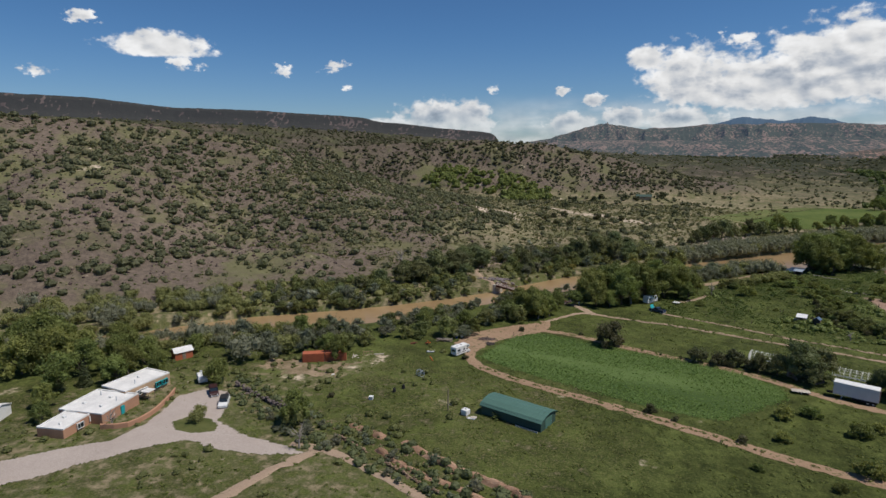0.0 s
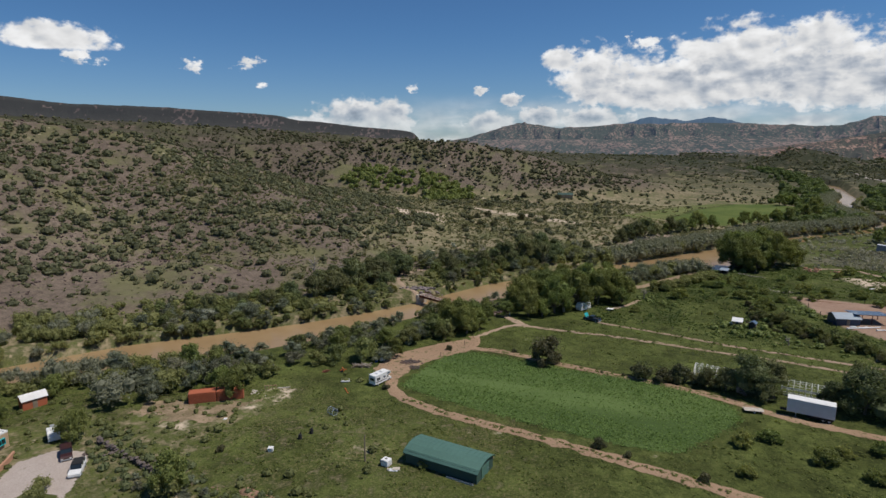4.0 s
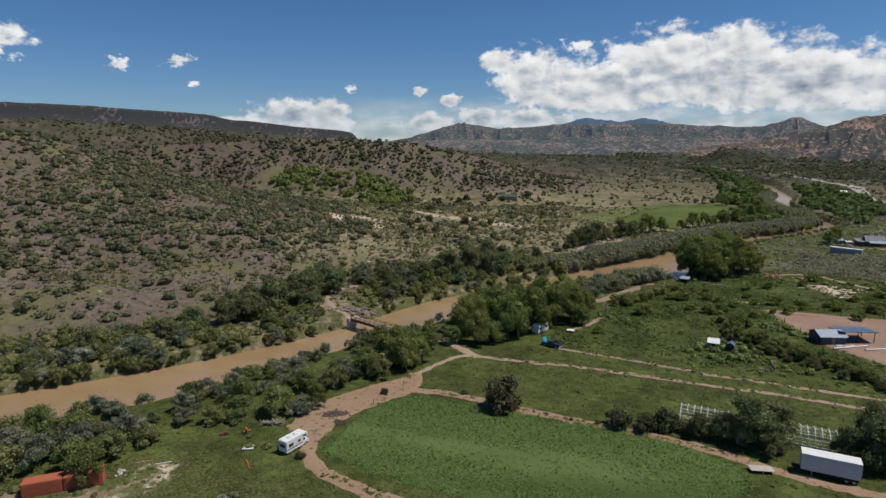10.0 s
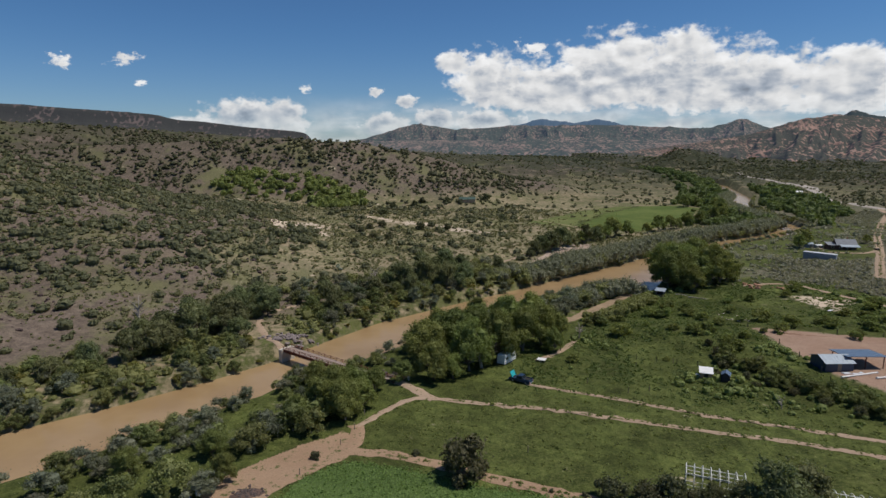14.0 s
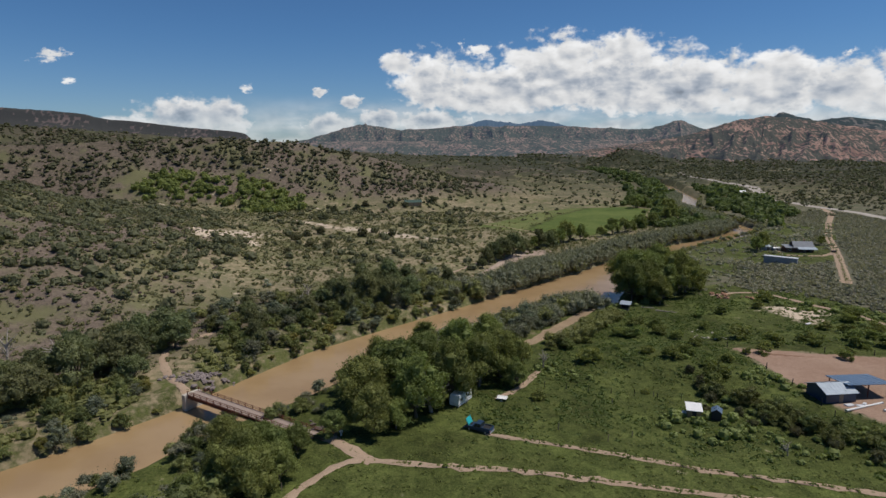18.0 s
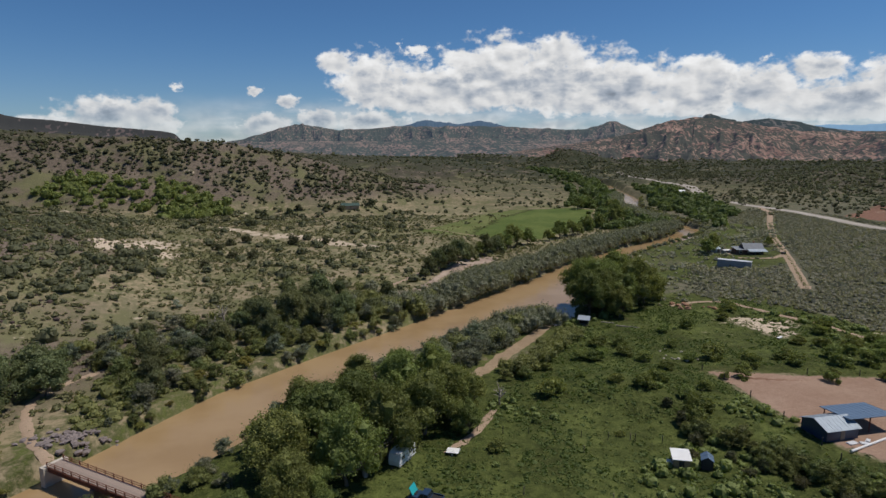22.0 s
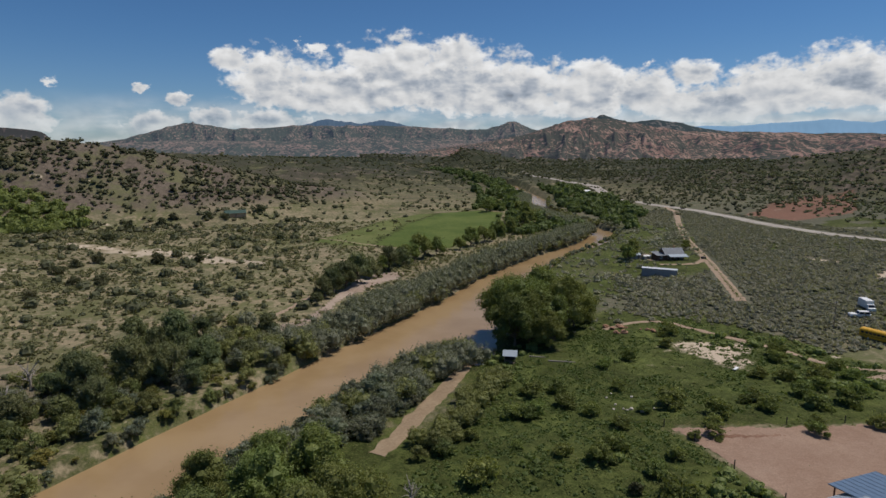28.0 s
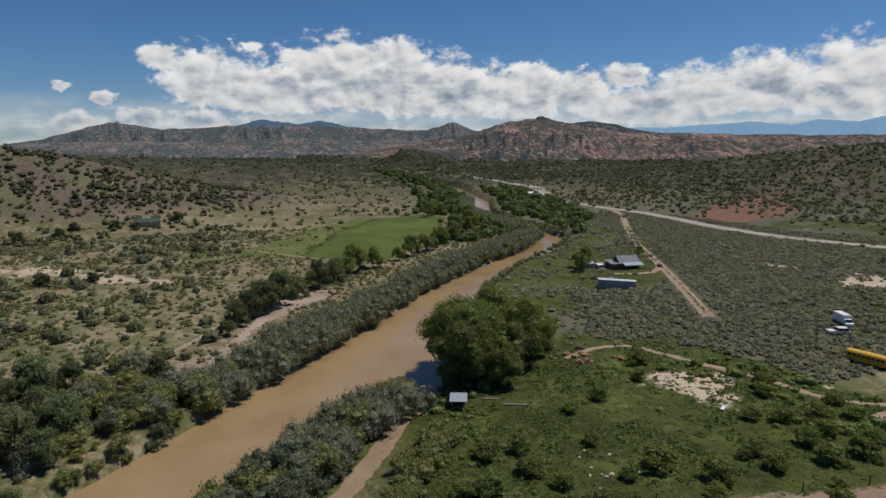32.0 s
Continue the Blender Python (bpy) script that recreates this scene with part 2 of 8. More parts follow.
def make_ground():
    """Soil and low growth. The zone layer says what covers the soil: lush green, bare sand, red earth, dry hill."""
    m, g = material("ground")
    v = place(g)
    zone = g.n("ShaderNodeSeparateColor", {0: g.n("ShaderNodeAttribute", attribute_name="zone").outputs["Color"]}).outputs
    zone2 = g.n("ShaderNodeSeparateColor", {0: g.n("ShaderNodeAttribute", attribute_name="cover").outputs["Color"]}).outputs
    n_big, n_mid, n_fine, n_tiny = g.noise(v, 0.012, 5), g.noise(v, 0.07, 5, 0.6), g.noise(v, 0.45, 5, 0.65), g.noise(v, 2.2, 4, 0.7)
    # dry valley ground: tan soil with grey-green low brush
    soil = g.mix(n_mid, (0.255, 0.203, 0.126), (0.37, 0.303, 0.193))
    brush = g.mix(n_fine, (0.105, 0.105, 0.054), (0.18, 0.17, 0.092))
    dry = g.mix(g.ramp(g.math("ADD", g.math("MULTIPLY", n_fine, 0.6), g.math("MULTIPLY", n_mid, 0.4)), 0.40, 0.56), soil, brush)
    flat = g.mix(g.ramp(n_fine, 0.38, 0.6), (0.125, 0.12, 0.085), (0.095, 0.10, 0.07))
    lush = g.mix(n_fine, (0.09, 0.10, 0.04), (0.17, 0.17, 0.07))
    dry = g.mix(g.math("MULTIPLY", g.ramp(g.math("ADD", g.math("MULTIPLY", g.noise(v, 0.035, 4, 0.6), 0.7), g.math("MULTIPLY", n_fine, 0.3)), 0.50, 0.58), 0.7), dry, lush)
    dry = g.mix(g.math("MULTIPLY", zone2[2], 0.85), dry, flat)
    # hillside: brown rocky soil with thin green
    rock = g.mix(g.ramp(g.math("ADD", g.math("MULTIPLY", n_fine, 0.5), g.math("MULTIPLY", n_tiny, 0.5)), 0.35, 0.65), (0.085, 0.067, 0.054), (0.21, 0.166, 0.128))
    thin = g.mix(n_fine, (0.105, 0.105, 0.052), (0.185, 0.175, 0.09))
    swale = g.noise(v, 0.028, 4, 0.6)
    hill = g.mix(g.ramp(g.math("ADD", g.math("MULTIPLY", swale, 0.5), g.math("ADD", g.math("MULTIPLY", n_mid, 0.3), g.math("MULTIPLY", n_tiny, 0.2))), 0.48, 0.58), rock, thin)
    c = g.mix(zone2[0], dry, hill)
    # lush pasture
    pasture = g.mix(g.ramp(g.math("ADD", g.math("MULTIPLY", n_fine, 0.5), g.math("MULTIPLY", n_tiny, 0.5)), 0.3, 0.7), (0.028, 0.039, 0.010), (0.103, 0.121, 0.034))
    k3 = g.ramp(g.noise(v, 0.13, 5, 0.65), 0.3, 0.7, 0.55, 1.5, False)
    pasture = g.mix(1.0, pasture, g.n("ShaderNodeCombineColor", {0: k3, 1: k3, 2: k3}).outputs[0], "MULTIPLY")
    straw = g.mix(n_tiny, (0.115, 0.10, 0.045), (0.20, 0.165, 0.085))
    pasture = g.mix(g.math("MULTIPLY", g.ramp(g.math("ADD", g.math("MULTIPLY", n_mid, 0.25), g.math("MULTIPLY", n_tiny, 0.75)), 0.51, 0.64), g.ramp(zone[0], 0.95, 0.6, 0.2, 0.85)), pasture, straw)
    edge = g.math("ADD", zone[0], g.math("MULTIPLY", g.math("SUBTRACT", n_fine, 0.5), 0.7))
    c = g.mix(g.ramp(edge, 0.35, 0.65), c, pasture)
    red = g.mix(n_fine, (0.15, 0.08, 0.055), (0.30, 0.165, 0.115))
    edge = g.math("ADD", zone[2], g.math("MULTIPLY", g.math("SUBTRACT", n_mid, 0.5), 1.2))
    c = g.mix(g.ramp(edge, 0.35, 0.6), c, red)
    sand = g.mix(n_fine, (0.40, 0.32, 0.23), (0.60, 0.50, 0.38))
    edge = g.math("ADD", zone[1], g.math("ADD", g.math("MULTIPLY", g.math("SUBTRACT", n_mid, 0.5), 3.2), g.math("MULTIPLY", g.math("SUBTRACT", n_fine, 0.5), 0.8)))
    c = g.mix(g.ramp(edge, 0.52, 0.82), c, sand)
    # far woods: dark growth on the distant slopes
    wood = g.mix(g.noise(v, 0.03, 4), (0.022, 0.03, 0.016), (0.06, 0.06, 0.035))
    c = g.mix(g.math("MULTIPLY", zone2[1], g.ramp(g.math("ADD", g.math("MULTIPLY", g.noise(v, 0.05, 5, 0.75), 0.7), g.math("MULTIPLY", n_big, 0.3)), 0.40, 0.50)), c, wood)
    k = g.ramp(n_big, 0.3, 0.7, 0.85, 1.15, False)
    c = g.mix(1.0, c, g.n("ShaderNodeCombineColor", {0: k, 1: k, 2: k}).outputs[0], "MULTIPLY")
    finish(g, c, 0.95, g.math("ADD", n_tiny, g.math("MULTIPLY", n_fine, 2.0)), 0.6, 0.25, spec=0.1)
    return m


def earth(name, a, b, scale=0.6):
    m, g = material(name)
    v = place(g)
    big, fine = g.noise(v, scale * 0.2, 4), g.noise(v, scale * 3, 6, 0.65)
    c = g.mix(g.ramp(g.math("ADD", g.math("MULTIPLY", big, 0.55), g.math("MULTIPLY", fine, 0.45)), 0.32, 0.68), a, b)
    finish(g, c, 0.95, fine, 0.5, 0.08, spec=0.1)
    return m


def make_water():
    m, g = material("muddy_water")
    v = place(g)
    c = g.mix(g.ramp(g.noise(v, 0.05, 4), 0.35, 0.65), (0.30, 0.20, 0.10), (0.355, 0.245, 0.13))
    finish(g, c, 0.2, g.noise(v, 0.9, 5, 0.6), 0.12, 0.08, spec=0.3)
    return m


# Far mountains: haze is put in as bluish base colours and a glow.
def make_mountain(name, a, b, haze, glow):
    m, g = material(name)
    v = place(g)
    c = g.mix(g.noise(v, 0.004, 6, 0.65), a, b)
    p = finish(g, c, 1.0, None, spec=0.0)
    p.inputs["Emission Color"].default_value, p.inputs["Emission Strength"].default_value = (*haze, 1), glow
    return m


M_GROUND, M_WATER = make_ground(), make_water()



def make_track(name, a, b, grass):
    """Packed earth with ruts of paler dust and weeds growing into it."""
    m, g = material(name)
    v = place(g)
    big, mid, fine = g.noise(v, 0.12, 4), g.noise(v, 0.8, 5, 0.65), g.noise(v, 4.0, 5, 0.7)
    c = g.mix(g.math("ADD", g.math("MULTIPLY", big, 0.5), g.math("MULTIPLY", mid, 0.5)), a, b)
    k = g.ramp(fine, 0.3, 0.7, 0.82, 1.18, False)
    c = g.mix(1.0, c, g.n("ShaderNodeCombineColor", {0: k, 1: k, 2: k}).outputs[0], "MULTIPLY")
    weeds = g.mix(fine, (0.06, 0.07, 0.024), (0.13, 0.13, 0.05))
    c = g.mix(g.ramp(g.math("ADD", g.math("MULTIPLY", mid, 0.7), g.math("MULTIPLY", fine, 0.3)), grass, grass + 0.06), c, weeds)
    finish(g, c, 0.95, g.math("ADD", fine, mid), 0.5, 0.1, spec=0.1)
    return m


M_PINK = make_track("pink_soil", (0.17, 0.09, 0.058), (0.43, 0.315, 0.235), 0.66)
M_DIRT = make_track("packed_dirt", (0.27, 0.19, 0.13), (0.44, 0.335, 0.245), 0.57)
M_RUT = make_track("rutted_road", (0.22, 0.135, 0.083), (0.42, 0.30, 0.20), 0.54)
M_GRAVEL = make_track("pale_gravel", (0.32, 0.265, 0.228), (0.50, 0.435, 0.385), 0.62)
M_ROAD = earth("worn_asphalt", (0.33, 0.29, 0.25), (0.42, 0.38, 0.33))
def make_crop():
    """Mown crop: broad pale and dark swathes along the field, fine rows within them."""
    m, g = material("crop_soil")
    v = g.n("ShaderNodeMapping", {"Vector": place(g), "Rotation": (0, 0, radians(15)), "Scale": (0.16, 1.0, 1.0)}).outputs[0]
    swath, row, fine = g.noise(v, 0.11, 3, 0.5), g.noise(v, 1.3, 3, 0.6), g.noise(place(g), 3.0, 5, 0.65)
    k = g.math("ADD", g.math("MULTIPLY", g.ramp(swath, 0.36, 0.64), 0.6), g.math("ADD", g.math("MULTIPLY", row, 0.25), g.math("MULTIPLY", fine, 0.15)))
    finish(g, g.mix(k, (0.042, 0.074, 0.019), (0.128, 0.184, 0.058)), 0.95, fine, 0.6, 0.1, spec=0.1)
    return m


M_CROP = make_crop()
M_COTTON = leafy("cottonwood_leaves", (0.12, 0.142, 0.046), (0.285, 0.31, 0.105))
M_DULL = leafy("bank_tree_leaves", (0.098, 0.112, 0.056), (0.235, 0.25, 0.125))
M_OLIVE = leafy("olive_leaves", (0.14, 0.147, 0.105), (0.285, 0.293, 0.215))
M_SILVER = leafy("silver_leaves", (0.24, 0.26, 0.22), (0.42, 0.45, 0.40))
M_WILLOW = leafy("willow_leaves", (0.125, 0.142, 0.058), (0.27, 0.285, 0.115))
M_YELLOW = leafy("yellow_shrub_leaves", (0.17, 0.16, 0.045), (0.30, 0.275, 0.09))
M_JUNIPER = leafy("juniper_needles", (0.095, 0.095, 0.056), (0.19, 0.187, 0.108))
M_SAGE = leafy("sage_leaves", (0.20, 0.206, 0.16), (0.34, 0.345, 0.27))
M_GRASS = leafy("grass_blades", (0.078, 0.109, 0.028), (0.157, 0.184, 0.053))
M_RANK = leafy("rank_grass_blades", (0.095, 0.128, 0.036), (0.205, 0.24, 0.078))
M_DRYBRUSH = leafy("dry_brush_leaves", (0.15, 0.15, 0.08), (0.265, 0.258, 0.138))
M_CROPLEAF = leafy("crop_leaves", (0.108, 0.172, 0.046), (0.22, 0.295, 0.1))
M_GROVE = leafy("grove_leaves", (0.113, 0.15, 0.052), (0.24, 0.288, 0.106))
M_MEADOW = earth("far_meadow", (0.058, 0.092, 0.02), (0.13, 0.158, 0.044), 0.2)
M_STUBBLE = earth("yellow_meadow", (0.09, 0.115, 0.032), (0.175, 0.185, 0.07), 0.2)
M_ISLAND = earth("island_grass", (0.06, 0.075, 0.022), (0.13, 0.135, 0.05), 1.2)
M_MUD = earth("wet_mud", (0.23, 0.165, 0.105), (0.35, 0.265, 0.175))
M_BARK = plain("bark", (0.16, 0.13, 0.10), 0.95, bump=0.5)
M_DEAD = plain("dead_wood", (0.34, 0.30, 0.26), 0.9, bump=0.4)
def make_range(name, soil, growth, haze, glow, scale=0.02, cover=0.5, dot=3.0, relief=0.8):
    """A far hillside: bare soil broken by dark growth, with haze put in as a bluish glow."""
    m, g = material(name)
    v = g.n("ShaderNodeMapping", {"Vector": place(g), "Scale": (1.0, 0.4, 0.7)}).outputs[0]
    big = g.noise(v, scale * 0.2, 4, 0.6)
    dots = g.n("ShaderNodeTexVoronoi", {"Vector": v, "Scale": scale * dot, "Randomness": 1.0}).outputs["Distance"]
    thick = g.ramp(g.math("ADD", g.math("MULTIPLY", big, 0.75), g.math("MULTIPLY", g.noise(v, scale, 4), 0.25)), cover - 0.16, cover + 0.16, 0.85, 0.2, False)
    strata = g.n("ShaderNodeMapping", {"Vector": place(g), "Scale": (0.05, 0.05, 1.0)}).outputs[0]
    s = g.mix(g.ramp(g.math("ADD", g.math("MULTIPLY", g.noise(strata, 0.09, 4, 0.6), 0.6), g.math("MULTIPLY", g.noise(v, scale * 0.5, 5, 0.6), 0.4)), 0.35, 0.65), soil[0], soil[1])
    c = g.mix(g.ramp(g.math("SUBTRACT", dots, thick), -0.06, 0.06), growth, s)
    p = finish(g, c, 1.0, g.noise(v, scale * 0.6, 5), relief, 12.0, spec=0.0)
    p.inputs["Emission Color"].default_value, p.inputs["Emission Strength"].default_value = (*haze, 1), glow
    return m


# last colour and strength of each: emitted blue that stands for distance haze
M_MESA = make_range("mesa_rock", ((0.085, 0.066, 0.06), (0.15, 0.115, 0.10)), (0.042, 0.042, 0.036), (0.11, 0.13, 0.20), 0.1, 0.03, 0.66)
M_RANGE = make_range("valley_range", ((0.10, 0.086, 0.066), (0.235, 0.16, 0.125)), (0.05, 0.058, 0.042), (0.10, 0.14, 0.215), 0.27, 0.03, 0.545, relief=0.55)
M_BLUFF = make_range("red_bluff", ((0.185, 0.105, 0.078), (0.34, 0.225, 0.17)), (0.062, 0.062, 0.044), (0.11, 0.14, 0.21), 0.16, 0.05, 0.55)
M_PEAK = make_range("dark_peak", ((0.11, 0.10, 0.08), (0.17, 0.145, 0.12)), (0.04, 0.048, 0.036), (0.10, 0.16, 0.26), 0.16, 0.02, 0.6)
# the blue of these ranges is distance haze, painted into colour and emission
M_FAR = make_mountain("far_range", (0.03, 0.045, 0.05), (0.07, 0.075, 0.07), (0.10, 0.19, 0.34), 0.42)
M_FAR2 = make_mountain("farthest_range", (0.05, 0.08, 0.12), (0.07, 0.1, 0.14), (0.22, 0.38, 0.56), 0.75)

# ---- the land: one sheet to the horizon ----
def value_noise(x, y, seed):
    """Smooth random values on a unit lattice, for arrays of places."""
    xi, yi = np.floor(x).astype(np.int64), np.floor(y).astype(np.int64)
    fx, fy = x - xi, y - yi
    fx, fy = fx * fx * (3 - 2 * fx), fy * fy * (3 - 2 * fy)

    def h(a, b):
        n = (a * 374761393 + b * 668265263 + seed * 974711) & 0x7FFFFFFF
        n = ((n ^ (n >> 13)) * 1274126177) & 0x7FFFFFFF
        return ((n ^ (n >> 16)) & 0xFFFF) / 65535.0

    return (h(xi, yi) * (1 - fx) + h(xi + 1, yi) * fx) * (1 - fy) + (h(xi, yi + 1) * (1 - fx) + h(xi + 1, yi + 1) * fx) * fy


def fbm(x, y, scale, seed, octaves=5, ridged=False):
    total, amp, norm = 0.0, 1.0, 0.0
    for o in range(octaves):
        v = value_noise(x / scale * 2**o + 17.3 * o, y / scale * 2**o - 9.1 * o, seed + o)
        total, norm, amp = total + amp * ((1 - np.abs(2 * v - 1)) if ridged else v), norm + amp, amp * 0.5
    return total / norm


def step(a, b, x):
    t = np.clip((x - a) / (b - a), 0, 1)
    return t * t * (3 - 2 * t)


def along(line, x, y):
    """Distance from places to a polyline (x, y, values...), the values there, and the side (right of the way: positive)."""
    pts = np.array(line, float)
    best, side = np.full(np.shape(x), 1e9), np.zeros(np.shape(x))
    vals = np.zeros((pts.shape[1] - 2, *np.shape(x)))
    for a, b in zip(pts[:-1], pts[1:]):
        ex, ey = b[0] - a[0], b[1] - a[1]
        t = np.clip(((x - a[0]) * ex + (y - a[1]) * ey) / (ex * ex + ey * ey), 0, 1)
        d = np.hypot(x - a[0] - t * ex, y - a[1] - t * ey)
        near = d < best
        best = np.where(near, d, best)
        side = np.where(near, np.sign((x - a[0]) * ey - (y - a[1]) * ex), side)
        for k in range(len(vals)):
            vals[k] = np.where(near, a[2 + k] + t * (b[2 + k] - a[2 + k]), vals[k])
    return best, vals, side


def inside(poly, x, y, soft=2.0):
    """1 inside a polygon, 0 outside, soft at its edge."""
    pts = np.array(poly, float)
    odd = np.zeros(np.shape(x), bool)
    for (ax, ay), (bx, by) in zip(pts, np.roll(pts, -1, 0)):
        if ay != by:
            odd ^= ((ay > y) != (by > y)) & (x < (bx - ax) * (y - ay) / (by - ay) + ax)
    d = along(np.vstack([pts, pts[:1]]), x, y)[0] * np.where(odd, 1, -1)
    return step(-soft, soft, d)


# the river's middle line: x, y, width
RIVER = [(-700, -190, 22), (-300, -45, 20), (-200, 8, 18), (-148, 37, 17), (-120, 64, 24), (-104, 75, 25), (-90, 85, 25), (-74, 101, 22), (-60, 117, 20), (-52, 128, 18),
         (-40, 143, 22), (-25, 163, 25), (-6, 182, 25), (18, 205, 24), (36.5, 221.5, 27), (51.5, 230.5, 35), (78, 258, 31), (103, 293, 22), (140, 328, 17), (185, 361, 16),
         (214, 392, 15), (218, 432, 15), (224, 480, 15), (233, 525, 16), (275, 610, 16), (330, 800, 16), (330, 1100, 16)]
# the inlet by the hut: x, y, width
INLET = [(66, 236, 16), (65, 224, 11), (63, 215, 8), (59.5, 209.5, 5.5), (55.5, 205, 4)]
# crests of the hills: x, y, height; and how wide they spread
RIDGES = [
    ([(-900, -250, 95), (-560, 0, 84), (-420, 120, 80), (-330, 205, 76), (-275, 262, 66), (-245, 330, 46), (-235, 400, 24)], 235, 1.3),
    ([(-420, 480, 50), (-300, 545, 62), (-190, 568, 67), (-125, 582, 63), (-55, 596, 48), (15, 604, 30)], 150, 1.3),
    ([(-1200, 350, 120), (-800, 480, 98), (-520, 600, 84), (-330, 760, 70), (-120, 900, 48), (120, 980, 34)], 330, 1.2),
    ([(357, 1286, 14), (424, 1264, 48), (490, 1240, 38), (560, 1212, 14)], 170, 1.2),
    ([(420, 800, 12), (527, 713, 26), (600, 645, 37), (657, 577, 50), (705, 505, 60), (780, 380, 76), (900, 150, 84), (1000, -200, 84)], 330, 1.2),
]


def land(x, y):
    """The height of the land at places."""
    x, y = np.asarray(x, float), np.asarray(y, float)
    d, (w,), side = along(RIVER, x, y)
    d = d - w / 2
    slope = 0.008 + 0.034 * step(95, 215, y)
    right = 3.0 + slope * np.clip(d - 20, 0, 160) + 0.01 * np.clip(d - 180, 0, 400)
    for ex, ey in ((-19.8, 113.4), (-60, 139.5)):              # ramps up to the bridge
        right = right + 0.9 * np.exp(-(((x - ex) ** 2 + (y - ey) ** 2) / 60.0))
    hedge = ((x - 54) * 44 + (y - 134) * 30) / 53.3          # metres beyond the hedge bank
    right = right + 1.4 * step(-2, 7, hedge) * step(175, 150, y) - 0.3 * step(25, 45, x) * step(9, -4, hedge)
    left = 0.9 * np.exp(-(((x + 57) ** 2 + (y - 140) ** 2) / 60.0)) + 2.6 + 0.012 * np.clip(d - 10, 0, 250)
    plain_z = np.where(side > 0, right, left) + (fbm(x, y, 60, 3, 3) - 0.5) * 1.2 * step(10, 60, d)
    far = step(700, 1600, np.hypot(x, y))
    z = plain_z + 6 * far
    for line, wide, power in RIDGES:
        r, (top,), _ = along(line, x, y)
        jag = fbm(x, y, wide * 0.55, 11, 5, True)
        q = np.clip(r / wide * (0.72 + 0.6 * jag), 0, 1)
        rise = (top - 3) * (1 - q) ** power * (1 + 0.0 * q)
        rough = (fbm(x, y, wide * 0.22, 23, 4) - 0.5) * 0.3 * (top) * step(0.05, 0.4, q) * (1 - q)
        if wide > 290:
            gully = fbm(x, y, wide * 0.28, 51, 4, True) - 0.6
            rough = rough + gully * 0.3 * top * step(0.03, 0.3, q) * (1 - q) ** 0.7
        z = np.where(rise > 0, np.maximum(z, 0.0) + 0.5 * (rise + np.hypot(rise - np.maximum(z - 3, 0), 4) - np.maximum(z - 3, 0) - 4 + 0) * 1.0 + rough, z)
    bank = step(-1.4, 2.6, d)
    bed = -1.4
    z = np.where(d < 30, bed + (z - bed) * bank, z)
    d2, (w2,), _ = along(INLET, x, y)
    d2 = d2 - w2 / 2
    return np.where(d2 < 6, np.minimum(z, -0.9 + (z + 0.9) * step(-1.2, 2.2, d2)), z)


def height_at(x, y):
    return float(land(np.array([x]), np.array([y]))[0])


PASTURE = [(-42, 58), (-60, 50), (-72, 20), (-56, 2), (-20, -14), (10, -60), (80, -60), (110, 60), (112, 100), (78, 118), (74, 160), (128, 150), (142, 165), (140, 190), (128, 212), (112, 230),
           (96, 222), (60, 206), (46, 176), (22, 148), (-12, 118), (-30, 96)]
BARE_LOT = [(75.7, 155.5), (94.6, 149.3), (113.7, 144), (150, 134), (150, 100), (90, 100), (78, 122)]
FAR_FIELD = [(60, 371), (100, 357), (137, 399), (160, 435), (189, 497), (180, 519), (140, 506), (97, 445)]
STUBBLE = [(31, 396), (42, 381), (61, 371), (98, 445), (140, 506), (122, 502), (86, 468), (51, 416)]
SAND_BAR = [(10, 240), (18, 244), (26, 257), (32, 268), (38, 278), (46, 287), (58, 297), (66, 307), (58, 311), (49, 309), (38, 294), (28, 274), (18, 254), (8, 246)]
SAND = [[(-90, 420), (-60, 400), (-20, 372), (8, 340), (3, 336), (-38, 365), (-88, 402)], [(-112, 350), (-92, 352), (-80, 300), (-105, 290), (-125, 320)],
        [(60, 292), (84, 316), (94, 313), (66, 284)], [(232, 274), (242, 272), (240, 256), (233, 258)], [(224, 227), (232, 236), (250, 230), (268, 222), (262, 208), (232, 217)], [(-93, 33), (-86, 28), (-76, 26), (-68, 32), (-67, 41), (-76, 36), (-90, 38)], [(109, 199), (127, 189), (122, 183), (111, 182.5), (107.5, 189)]]


TRACK_EAST = [(156, 222), (174, 250), (193, 278.5), (213.5, 311), (231, 339), (269, 393), (306, 442), (318, 470)]
HIGHWAY = [(335, 130), (322, 200), (312, 264), (306, 310), (312, 372), (319, 405), (324, 437), (321, 487), (330, 560), (380, 700)]
HOME_EAST = [(146, 268), (166, 256), (190, 268), (212, 306), (196, 320), (160, 312)]
RED_EARTH = [(328, 400), (334, 364), (389, 369), (440, 405), (507, 461), (456, 475), (390, 438)]


def axis(lo, hi, fine, far_lo, far_hi, grow):
    mid = list(np.arange(lo, hi + 0.1, fine))
    for sign, end in ((-1, far_lo), (1, far_hi)):
        s, p = fine, (lo if sign < 0 else hi)
        while (p > end) if sign < 0 else (p < end):
            s *= grow
            p += sign * s
            mid.insert(0, p) if sign < 0 else mid.append(p)
    return np.array(mid)


def sheet(name, xs, ys, zs, material_):
    """A grid mesh with smooth shading."""
    nx, ny = len(xs), len(ys)
    X, Y = np.meshgrid(xs, ys)
    co = np.stack([X.ravel(), Y.ravel(), zs.ravel()], 1)
    i = (np.arange(ny - 1)[:, None] * nx + np.arange(nx - 1)[None]).ravel()
    return quads(name, co, np.stack([i, i + 1, i + nx + 1, i + nx], 1), material_, True)


